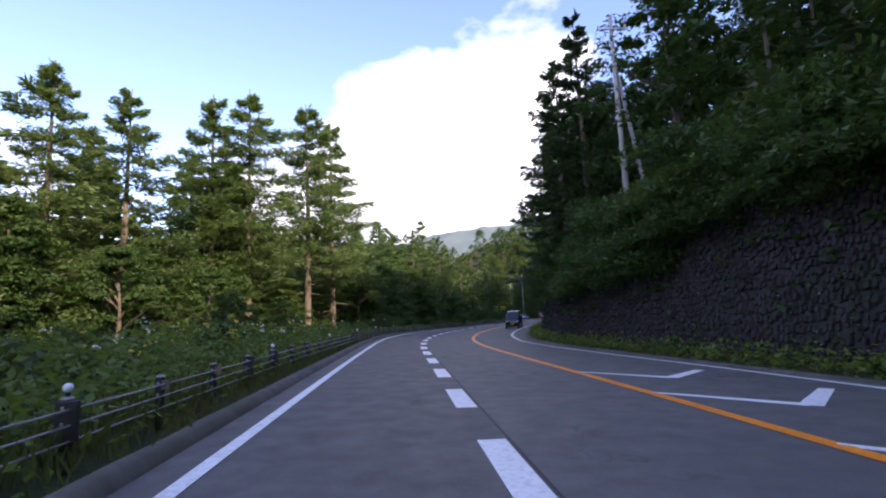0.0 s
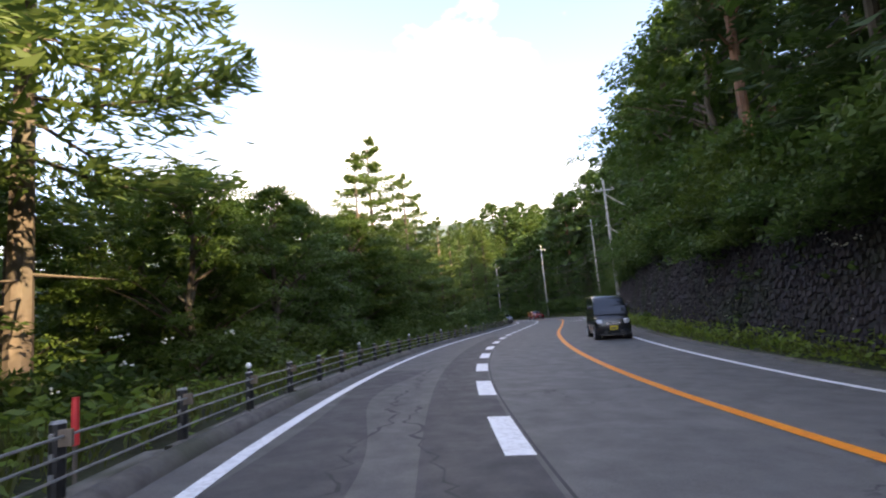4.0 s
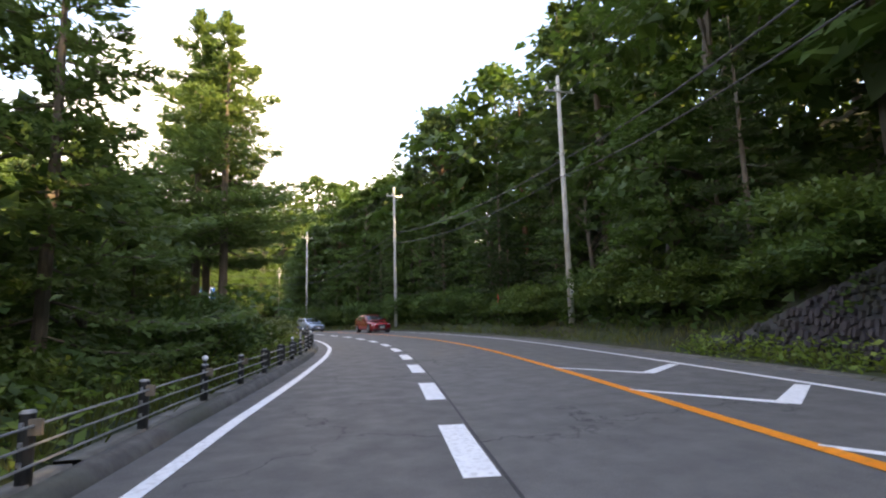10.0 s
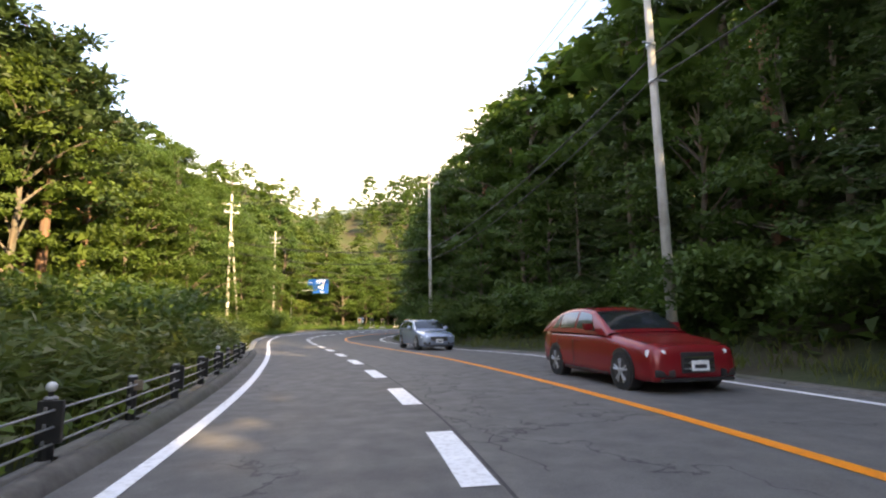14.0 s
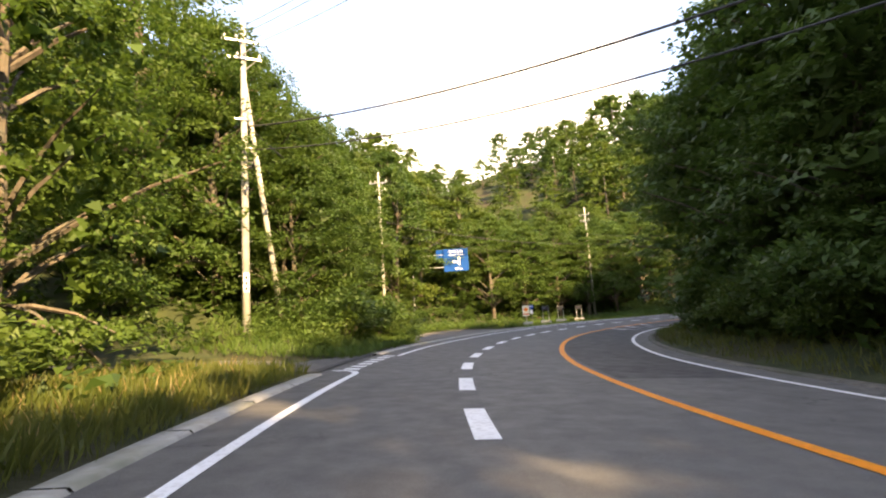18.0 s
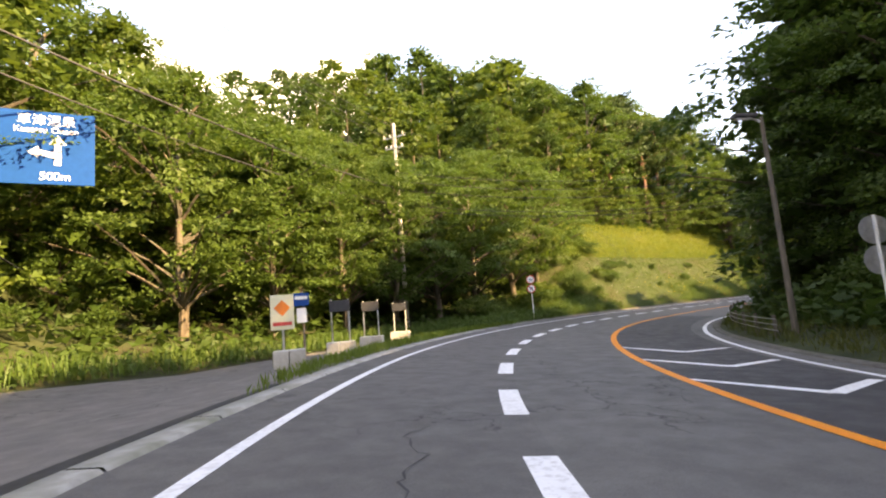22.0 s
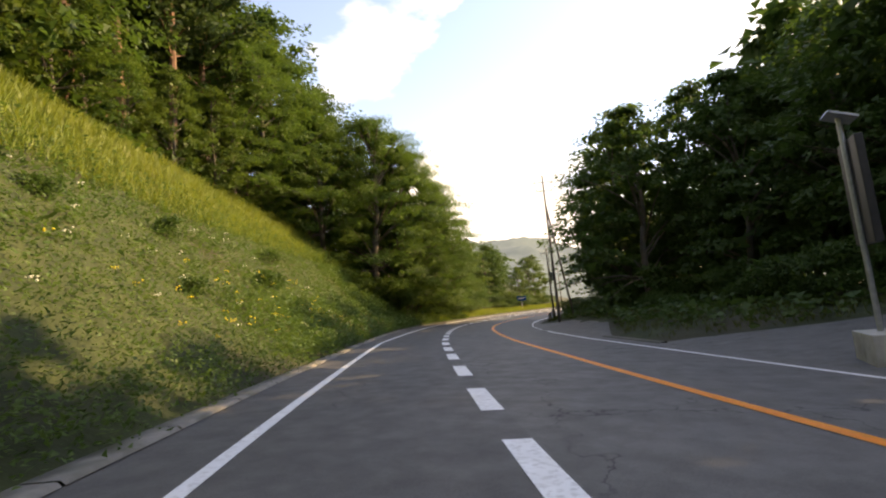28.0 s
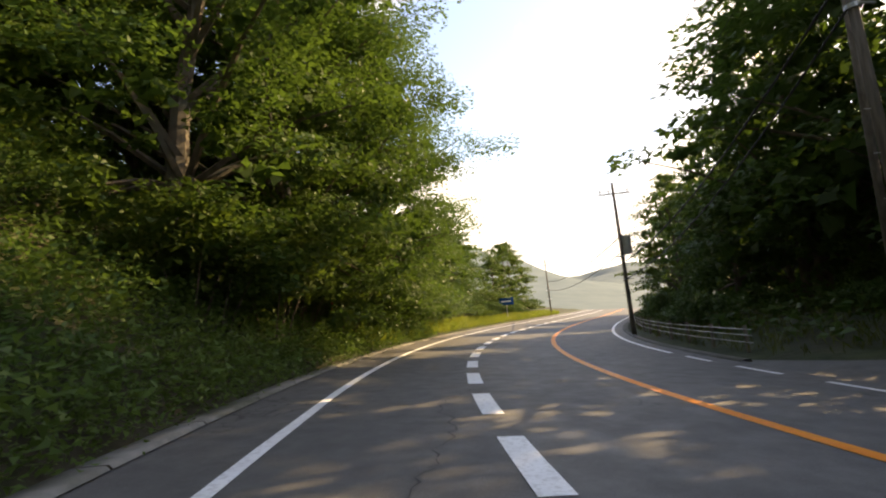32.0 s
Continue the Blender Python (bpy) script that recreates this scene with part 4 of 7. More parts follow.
def larch_tree(leaves, mat, base=4.2, width=2.6, h=10.0, droop=-0.25, fine=1.0, slim=0.40):
    """A conifer ten metres high with level, gappy boughs."""
    bm = bmesh.new()
    bm_tube((0, 0, -0.5), (0, 0, 0.3), 0.17, 0.125, 8, bm, False)
    bm_tube((0, 0, 0.25), (0.05, 0.03, 5), 0.125, 0.085, 8, bm, False)
    bm_tube((0.05, 0.03, 5), (0.0, 0.0, h), 0.085, 0.012, 8, bm, False)
    n = 46
    per = leaves // n
    out = []
    for i in range(n):
        f = (i + RNG.uniform(0, 0.9)) / n
        z = base + (h - 0.15 - base) * f
        a = i * 2.39996 + RNG.uniform(-0.6, 0.6)
        ln = width * (1 - f) ** 0.72 * RNG.uniform(0.45, 1.12) + 0.18
        d = Vector((math.cos(a), math.sin(a), 0))
        p0 = Vector((0.04, 0.02, z))
        p1 = p0 + d * ln + Vector((0, 0, droop * ln * 0.4 + RNG.uniform(-0.1, 0.25)))
        limb(bm, p0, p1, 0.028, 0.006, -0.10 * ln, 3, 4)
        m = max(10, int(per * (0.35 + ln / width)))
        t = RNG.uniform(0.18, 1.04, m)
        side = RNG.normal(size=m) * 0.26 * ln * (0.35 + 0.65 * np.sin(np.clip(t, 0, 1) * math.pi))
        c = np.array(p0)[None] * (1 - t)[:, None] + np.array(p1)[None] * t[:, None]
        c = c + np.stack([-math.sin(a) * side, math.cos(a) * side, RNG.normal(size=m) * 0.06 - 0.10 * ln * np.sin(np.clip(t, 0, 1) * math.pi)], 1)
        ax = np.stack([math.cos(a) - math.sin(a) * np.sign(side) * 0.9, math.sin(a) + math.cos(a) * np.sign(side) * 0.9, RNG.normal(size=m) * 0.45], 1)
        nr = np.array([0, 0, 1.0]) + RNG.normal(size=(m, 3)) * 0.5
        l = RNG.uniform(0.16, 0.36, m) * fine
        out.append(leaf_tris(c, ax, nr, l, l * slim * RNG.uniform(0.75, 1.25, m)))
    for i in range(10):
        z = RNG.uniform(0.6, max(1.0, base))
        a = RNG.uniform(0, 6.28)
        limb(bm, (0, 0, z), (0.8 * math.cos(a), 0.8 * math.sin(a), z - 0.1), 0.018, 0.004, 0.0, 2, 4)
    return bm, np.concatenate(out)


def pine_tree(leaves, mat):
    """A red pine ten metres high: bare trunk, flat tufted crown."""
    bm = bmesh.new()
    bm_tube((0, 0, -0.5), (0, 0, 0.3), 0.21, 0.16, 8, bm, False)
    bm_tube((0, 0, 0.25), (0.15, 0.1, 5.2), 0.16, 0.11, 8, bm, False)
    bm_tube((0.15, 0.1, 5.2), (-0.1, 0.05, 9.2), 0.11, 0.03, 8, bm, False)
    out = []
    n = 24
    for i in range(n):
        f = i / n
        z = 4.4 + 5.2 * f
        a = i * 2.39996 + RNG.uniform(-0.4, 0.4)
        ln = 2.7 * (1 - 0.62 * f) * RNG.uniform(0.55, 1.1)
        p1 = Vector((ln * math.cos(a), ln * math.sin(a), z + 0.25 * ln))
        limb(bm, (0.1, 0.07, z - 0.3), p1, 0.045, 0.012, 0.15, 3, 5)
        m = leaves // n
        k = RNG.uniform(0.35, 1.05, m)
        c = np.array([0.1, 0.07, z - 0.3])[None] * (1 - k)[:, None] + np.array(p1)[None] * k[:, None]
        dd = rand_dir(m)
        dd[:, 2] = np.abs(dd[:, 2]) * 0.5
        c = c + dd * RNG.uniform(0.15, 0.7, (m, 1)) * np.array([1, 1, 0.6])
        l = RNG.uniform(0.16, 0.32, m)
        out.append(leaf_tris(c, dd + RNG.normal(size=(m, 3)) * 0.3, np.array([0, 0, 1.0]) + RNG.normal(size=(m, 3)) * 0.6, l * 1.2, l * 0.6))
    return bm, np.concatenate(out)


def shrub_leaves(leaves, size, width=0.75, flat=0.8, long=0.55, shape=leaf_quads):
    """A bush one metre high."""
    k = 9
    cs = np.array([(width * 0.62 * math.cos(a) * r, width * 0.62 * math.sin(a) * r, RNG.uniform(0.25, 0.75)) for a, r in zip(np.arange(k) * 2.4, RNG.uniform(0.1, 1, k))])
    j = RNG.integers(0, k, leaves)
    d = rand_dir(leaves)
    d[:, 2] = np.abs(d[:, 2]) - 0.3
    c = cs[j] + d * RNG.uniform(0.15, 0.36, (leaves, 1)) * np.array([1.15, 1.15, flat])
    c[:, 2] = np.maximum(c[:, 2], 0.02)
    l = size * RNG.uniform(0.6, 1.4, leaves)
    return shape(c, d * np.array([1, 1, 0.4]) + RNG.normal(size=(leaves, 3)) * 0.5, d * 0.4 + np.array([0, 0, 0.8]) + RNG.normal(size=(leaves, 3)) * 0.4, l, l * long)


PROTO = {}


def proto(key, name, bm, v, leaf_mat, bark_mat, label, category):
    e = thing(name, (0, 0, -60), 0, label, category)
    part("trunk", bm, bark_mat, e)
    me = quads_mesh("crown", v, leaf_mat, 3)
    o = new("crown", me)
    o.parent = e
    PROTO.setdefault(key, []).append((e, v))


for i in range(4):
    proto("broad", "broadleaf_tree", *broad_tree(i, 7000, 0.20, None, 3.3 + 0.2 * i, 1.5 + 0.3 * i, 0.5 + 0.12 * i, clumps=80), M["leaf"], M["bark"], "green broadleaf forest tree with layered leaf clumps", "tree")
for i in range(3):
    proto("edge", "broadleaf_tree", *broad_tree(i, 8600, 0.185, None, 3.4 + 0.2 * i, 0.2, 0.7, clumps=100), M["leaf"], M["bark"], "green broadleaf tree leafed down to the ground", "tree")
for i in range(2):
    proto("fine", "broadleaf_tree", *broad_tree(i, 30000, 0.105, None, 3.6, 0.3, 0.8, clumps=150), M["leaf3"], M["bark"], "large roadside broadleaf tree with fine layered leaves", "tree")
proto("finest", "broadleaf_tree", *broad_tree(0, 70000, 0.068, None, 3.6, 0.3, 0.85, clumps=190), M["leaf3"], M["bark"], "large roadside broadleaf tree with fine layered leaves", "tree")
for i in range(2):
    proto("shade", "broadleaf_tree", *broad_tree(i, 24000, 0.11, None, 3.7, 3.9, 0.8, clumps=130), M["leaf"], M["bark"], "dark roadside broadleaf tree with a bare lower trunk", "tree")
for i in range(2):
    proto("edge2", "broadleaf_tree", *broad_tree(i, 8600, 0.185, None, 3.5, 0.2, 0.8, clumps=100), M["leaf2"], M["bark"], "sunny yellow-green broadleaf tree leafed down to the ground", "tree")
for i in range(2):
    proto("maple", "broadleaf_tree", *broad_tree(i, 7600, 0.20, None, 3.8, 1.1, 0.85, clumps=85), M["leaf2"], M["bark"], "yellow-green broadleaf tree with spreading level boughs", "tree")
for i in range(3):
    proto("larch", "larch_tree", *larch_tree(11000, None, 2.6 + 0.5 * i, 2.3 + 0.2 * i, fine=1.15, slim=0.42), M["needle"], M["bark_pale"], "tall larch with a bare trunk and level boughs", "tree")
for i in range(2):
    proto("larch_near", "larch_tree", *larch_tree(20000, None, 3.0 + 0.5 * i, 2.4, fine=0.74, slim=0.28), M["needle"], M["bark_pale"], "tall larch beside the guard fence with level boughs", "tree")
for i in range(2):
    proto("fir", "fir_tree", *larch_tree(5200, None, 0.5 + 0.4 * i, 2.7, 10.0, -0.3, 1.25), M["needle_pine"], M["bark"], "dark green conifer with drooping boughs", "tree")
for i in range(2):
    proto("larch_low", "larch_tree", *larch_tree(16000, None, 0.4 + 0.3 * i, 3.1, 10.0, -0.2, 0.72, 0.42), M["needle"], M["bark_pale"], "young larch with level boughs down to the ground", "tree")
for i in range(2):
    proto("pine", "pine_tree", *pine_tree(4200, None), M["needle_pine"], M["bark_red"], "red pine with a bare reddish trunk", "tree")


def bush_proto(key, v, mat, label, k=4):
    e = thing("shrub", (0, 0, -60), 0, label, "shrub")
    bm = bmesh.new()
    for a in range(6):
        limb(bm, (0.05 * math.cos(a), 0.05 * math.sin(a), -0.15), (0.28 * math.cos(a * 1.1), 0.28 * math.sin(a * 1.1), 0.42), 0.009, 0.003, 0.04, 2, 5)
    part("stem", bm, M["bark"], e)
    o = new("foliage", quads_mesh("foliage", v, mat, k))
    o.parent = e
    PROTO.setdefault(key, []).append((e, v))


for i in range(3):
    bush_proto("bush", shrub_leaves(1000, 0.10), M["leaf"], "dense green roadside shrub")
for i in range(3):
    bush_proto("bush_tall", shrub_leaves(2400, 0.068, shape=leaf_tris), M["leaf"], "tall dense green thicket at the wood's edge", 3)
for i in range(2):
    bush_proto("bush2_tall", shrub_leaves(2400, 0.068, shape=leaf_tris), M["leaf2"], "tall yellow-green thicket at the wood's edge", 3)
for i in range(2):
    bush_proto("bush2", shrub_leaves(1000, 0.10), M["leaf2"], "fresh yellow-green roadside shrub")

SMALL = {}
for i in range(3):
    SMALL.setdefault("broad", []).append(broad_crown(9.8, 3.5, 0.8, 1150, 0.55, 0.6, 44, 1.8)[0])
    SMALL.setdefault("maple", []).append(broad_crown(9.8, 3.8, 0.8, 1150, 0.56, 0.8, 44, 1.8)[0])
    SMALL.setdefault("larch", []).append(larch_tree(1200, None, 2.4, 2.5, fine=2.2)[1])
    SMALL.setdefault("pine", []).append(pine_tree(1100, None)[1])
    SMALL.setdefault("fir", []).append(larch_tree(1300, None, 0.6, 2.6, 10.0, -0.35, 2.2)[1])
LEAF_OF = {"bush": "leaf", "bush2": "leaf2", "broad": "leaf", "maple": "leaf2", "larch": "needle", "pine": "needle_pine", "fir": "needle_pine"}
BARK_OF = {"broad": "bark", "maple": "bark", "larch": "bark_pale", "pine": "bark_red", "fir": "bark"}
woods, trunks = {}, []
used = {}


def plant(kind, at, h, rz=None, near=True, wide=1.0):
    """A tree or bush of height h at a point; deep in the woods it is only part of the joined woods."""
    rz = RNG.uniform(0, 6.28) if rz is None else rz
    if kind.startswith("bush") and not near:
        v = PROTO[kind + "_tall"][int(RNG.integers(0, 2))][1]
        ca, sa = math.cos(rz) * h * wide, math.sin(rz) * h * wide
        w = np.stack([v[:, 0] * ca - v[:, 1] * sa + at[0], v[:, 0] * sa + v[:, 1] * ca + at[1], v[:, 2] * h + at[2]], 1)
        woods.setdefault(kind, []).append(w)
        return None
    if near:
        if kind.startswith("bush") and h > 1.9:
            kind += "_tall"
        lst = PROTO[kind]
        e = lst[int(RNG.integers(0, len(lst)))][0]
        base = 1.0 if kind.startswith("bush") else 10.0
        k = h / base
        m = Matrix.Translation(at) @ Matrix.Rotation(rz, 4, "Z") @ Matrix.Diagonal((k * wide, k * wide, k, 1))
        c = copy_thing(e, Matrix.Identity(4))
        c.matrix_basis = m
        used[kind] = used.get(kind, 0) + 1
        return c
    kind = {"edge": "broad", "fine": "broad", "edge2": "maple", "larch_low": "larch"}.get(kind, kind)
    lst = SMALL[kind]
    v = lst[int(RNG.integers(0, len(lst)))]
    k = h / 10.0
    ca, sa = math.cos(rz), math.sin(rz)
    w = np.stack([(v[:, 0] * ca - v[:, 1] * sa) * k * wide + at[0], (v[:, 0] * sa + v[:, 1] * ca) * k * wide + at[1], v[:, 2] * k + at[2]], 1)
    woods.setdefault(kind, []).append(w)
    trunks.append((Vector(at), h, kind))


def clear_of_sign(p):
    """Whether a tree here would leave the direction sign and the pole behind it in view from the road."""
    for a, b, gap in ((Vector((10.2, 200.9)), place(176, -1).xy, 5.4), (Vector((4.1, 193.0)), Vector((7.4, 178.0)), 3.4)):
        f = min(max((p.xy - a).dot(b - a) / (b - a).length_squared, 0.0), 1.0)
        if (p.xy - a.lerp(b, f)).length < gap:
            return False
    return True


def scatter(s0, s1, u0, u1, step, kinds, h0, h1, deep=16.0, wide=1.0, jitter=0.42, drop=0.1):
    """Plants over a stretch of the plan. kinds: names, repeated for weight. Those more than `deep` from the road join the woods."""
    ns, nu = max(1, int((s1 - s0) / step)), max(1, int(abs(u1 - u0) / step))
    for i in range(ns):
        for j in range(nu):
            s = s0 + (i + 0.5 + RNG.uniform(-jitter, jitter) + 0.25 * (j % 2)) * step
            u = u0 + (u1 - u0) * (j + 0.5 + RNG.uniform(-jitter, jitter)) / nu
            if any(k in kinds for k in (B, MA, ED, EY)) and s > 175 and s < 220 and u < 0 and (u > -lay_by(s) - 2.6 or not clear_of_sign(place(s, u))):
                continue
            if (163.6 < s < 169.6 and -30 < u < -2) or (176 < s < 217 and u > -lay_by(s) - 0.7 and u < 0):
                continue
            kind = kinds[int(RNG.integers(0, len(kinds)))]
            plant(kind, place(s, u, -drop) if drop < 1 else wall_pos(s, RNG.uniform(1.6, 3.6), 0.05), RNG.uniform(h0, h1), None, (-11 < u < 9.95 or 225 < s < 245) if kind.startswith("bush") else (-deep < u < deep + 3), wide * RNG.uniform(0.9, 1.15))


B, MA, LA, FI, PI, BU, BY, ED, LL, EY, FN = "broad", "maple", "larch", "fir", "pine", "bush", "bush2", "edge", "larch_low", "edge2", "fine"
# left of the road
for s, u, h in ((44.0, -8.8, 21.5), (39.2, -9.04, 21), (33.5, -10.92, 20), (32.8, -13.09, 20), (27.5, -15.0, 17.5), (24.0, -16.5, 17)):
    plant("larch_near", place(s, u, -0.2), h, None, True, 1.05)
for s, u, h in ((36, -16.5, 18.5), (21, -20, 18), (18, -19, 17), (14, -22, 17), (30, -19, 18), (38, -14.5, 18), (26, -22, 18), (41, -17, 19), (10, -24, 17), (34, -22, 19)):
    plant(LA, place(s, u, -0.2), h, None, True, 1.15)
scatter(-14, 50, -34, -14, 5.2, (ED, B, LA), 6, 9, 15)
scatter(24, 46, -20, -10.5, 4.0, (ED, EY, ED), 4.5, 7.5, 15)
scatter(-10, 50, -60, -34, 8.0, (LA, B, MA), 10, 14)
scatter(20, 46, -10, -6.2, 3.0, (BU, ED, BU), 1.6, 3.6, 18)
scatter(2, 48, -40, -21, 4.0, (LA, LA, LA, ED), 14, 17.5, 15)
for s, u, h in ((26, -9.8, 5.5), (30, -10.4, 6.5), (36.5, -9.4, 5.5), (22, -12, 6), (41.5, -12, 8), (28, -14, 9), (34.5, -15.5, 10), (20, -15, 8), (38, -17, 11), (16, -15, 7)):
    plant(ED, place(s, u, -0.2), h, None, True, 1.2)
scatter(50, 64, -22, -12.0, 4.0, (ED, ED, ED), 10, 12, 15)
for s, u, h in ((49.5, -8.6, 9), (53, -7.4, 8.6), (57, -8.4, 9.6), (61, -7.4, 9.2), (52, -12, 11), (58, -12.5, 12), (64.5, -8.4, 10.5), (47, -13, 10)):
    plant(FN, place(s, u, -0.2), h, None, True, 1.2)
scatter(64, 104, -22, -9.0, 4.2, (LL, ED, LL), 10, 13, 14)
scatter(60, 104, -8, -5.4, 3.2, (LL, EY, LL), 4.5, 7.5, 18)
for s, u, h in ((63.5, -7.6, 14), (67, -8.0, 16.5), (70.5, -6.6, 14), (75, -7.2, 13), (79.5, -6.4, 12), (84, -6.4, 11.5), (89, -6.6, 11), (94, -6.2, 11)):
    plant(LL, place(s, u, -0.2), h)
scatter(46, 104, -60, -22, 7.5, (B, MA, LA), 10, 13)
for s, u, h in ((104.3, -5.6, 14), (105.5, -6.8, 15), (110.6, -7.2, 16), (118, -8.8, 17)):
    plant("larch_near", place(s, u, -0.2), h)
scatter(98, 120, -20, -7.0, 4.2, (EY, LL, EY, MA), 6, 11, 14)
scatter(120, 163, -34, -9.5, 4.6, (MA, LA, EY, MA, EY), 8, 13, 17)
for s, u, h in ((150, -16, 16), (153, -18, 16.5), (148, -20, 16), (156, -15, 14), (159, -11, 14), (161, -14, 16), (162, -9, 12)):
    plant(PI if s == 148 else FN if s > 155 else MA, place(s, u, -0.2), h)
for s, u, h in ((143, -11.0, 14), (145.5, -12.6, 14.5), (141.2, -13.0, 14.5), (148, -11.2, 14)):
    plant(PI, place(s, u, -0.2), h)
scatter(100, 165, -72, -34, 8.0, (MA, B, LA, MA), 10, 14)
scatter(171, 189, -10.5, -5.6, 3.2, (ED, FN, ED), 5, 8.5)
for s, u, h in ((172.5, -11, 14), (176, -12, 15), (171.5, -14, 17), (174, -8.5, 9)):
    plant(FN, place(s, u, -0.2), h)
scatter(170, 190, -45, -10, 5.6, (B, MA, ED), 11, 15, 16)
scatter(180, 208, -25, -12.4, 4.2, (ED, ED, B, EY), 13, 16, 26)
scatter(208, 228, -25, -12.4, 4.2, (MA, ED, MA), 9, 12, 26)
scatter(186, 226, -22, -15.0, 3.4, (ED, EY), 4, 7, 26)
scatter(186, 207, -72, -25, 6.0, (B, MA, MA, LA), 12, 16)
scatter(207, 228, -72, -25, 6.5, (B, MA, MA, LA), 7, 9)
scatter(236, 250, -24, -13.5, 4.4, (B, ED, MA), 11, 14, 22)
scatter(250, 284, -24, -13.5, 4.4, (B, PI, ED, MA), 17, 21, 22)
scatter(226, 238, -20, -12.5, 4.0, (B, ED, B), 8, 10.5, 22)
scatter(226, 243, -11.0, -5.0, 2.0, (BU, BU, BY), 0.9, 2.2)
scatter(243, 262, -8.0, -4.6, 2.6, (BU, BU), 0.6, 1.3)
scatter(234, 284, -14.8, -12.4, 2.8, (EY, EY, ED), 4, 7, 22)
scatter(226, 250, -72, -24, 7.5, (B, MA, B), 10, 13)
scatter(250, 300, -72, -24, 7.5, (B, MA, B), 18, 22)
scatter(279, 302, -14, -5.8, 4.2, (B, ED, MA), 12, 17)
scatter(300, 345, -30, -6.5, 5.5, (B, MA), 7, 11, 14)
for s, u, h, w in ((287, -5.2, 17.5, 1.15), (292.5, -5.0, 17, 1.15), (297.5, -5.2, 15, 1.15), (283, -6.8, 18, 1.2), (290, -8.5, 19, 1.2)):
    plant("finest", place(s, u, -0.2), h, None, True, w)
scatter(280, 300, -5.6, -4.4, 1.8, (BU, BU, BY), 2.5, 5.0)
# right of the road
# unseen woods behind the start, both sides, added to hold back the sun
scatter(-40, -12, 12, 42, 7.0, (B, FI), 14, 18, 5)
scatter(-40, -16, -40, -8, 7.0, (B, LA), 12, 16, 5)
scatter(-12, 50, 11.2, 17.5, 4.0, (ED, FI, ED, FI, B), 8, 12.5, 12)
scatter(50, 74, 11.2, 17.5, 4.0, (ED, FI, ED, PI, B), 11, 15.5, 12)
scatter(74, 96, 11.2, 17.5, 4.0, (ED, FI, ED, ED), 13.5, 17.5, 12)
scatter(58, 97, 10.2, 10.9, 1.5, (BU, BU, BY), 1.9, 3.2)
# back rows hidden by nearer trees, raised here to keep sun off the left
scatter(-12, 25, 18, 40, 5.6, (B, FI, PI, B), 17, 22, 16)
scatter(25, 98, 18, 40, 5.6, (B, FI, PI, B), 9, 13, 16)
scatter(96, 150, 11.2, 13.8, 3.0, (ED, ED, FI), 7, 11, 19)
scatter(150, 182, 10.8, 13.4, 3.0, (ED, ED, FI), 5, 8.5, 19)
scatter(90, 138, 14.2, 21, 4.0, (ED, B, ED, ED, PI, FI), 18, 22.5, 14)
scatter(138, 165, 14.2, 21, 4.0, (ED, B, ED, ED, PI, FI), 15, 18.5, 14)
scatter(165, 186, 14.0, 20, 4.2, (ED, B, ED, FI), 11, 14, 15)
for s, u, h in ((166, 13.4, 15), (171, 13.6, 15.5), (177, 13.4, 15.5), (183, 13.2, 14.5)):
    plant(ED, place(s, u, -0.2), h)
scatter(98, 186, 19.5, 42, 5.4, (B, PI, B, LA), 13, 17, 16)
scatter(188, 207, 16.5, 26, 4.4, (ED, B, FI), 8, 11, 24)
scatter(186, 224, 26, 40, 6.5, (B, PI), 10, 13, 16)
scatter(206, 226, 15.5, 26, 4.2, (B, ED, ED), 16.5, 20.5, 22)
scatter(204, 225, 11.0, 13.5, 2.4, (BU, BU), 1.5, 3.0)
scatter(222, 252, 21, 36, 4.4, (FI, ED, ED), 15.5, 18.5, 26)
scatter(209, 223, 13.6, 16.5, 3.0, (FI, ED, FI), 12, 15, 24)
scatter(250, 272, 16, 23, 5.0, (ED, B, B), 13.5, 16, 24)
scatter(272, 296, 15.2, 23, 4.8, (B, B, B, ED), 15, 18, 24)
scatter(264, 291, 12.9, 15.5, 2.0, (BU, BU), 0.8, 1.6)
scatter(246, 288, 25, 37, 6.0, (B, ED, B), 17, 19.5, 20)
scatter(289, 308, 13.0, 26, 4.6, (B, B, ED), 9, 12, 20)
for s, u, h in ((207, 15.6, 14), (212, 15.6, 15.5), (217, 15.8, 16), (222, 15.8, 16), (275, -13.2, 15), (279, -10.2, 13), (281.5, -11.5, 16), (271, -13.6, 13)):
    plant(FN, place(s, u, -0.2), h)
for s, u, h in ((211, 13.2, 15), (215.5, 13.0, 16), (219.5, 13.2, 17), (223.5, 14.0, 16), (240, 22.0, 15)):
    plant(FI, place(s, u, -0.2), h)
for s, u, h in ((184.5, 12.4, 14), (188, 12.6, 14)):
    plant("shade", place(s, u, -0.2), h)
scatter(306, 345, 11.5, 34, 5.5, (B, ED, MA), 9, 12, 16)
for s, u, h in ((36, 10.9, 16.5), (41, 11.0, 15), (33, 11.8, 17), (46, 11.2, 14)):
    plant(FI, place(s, u, -0.2), h)
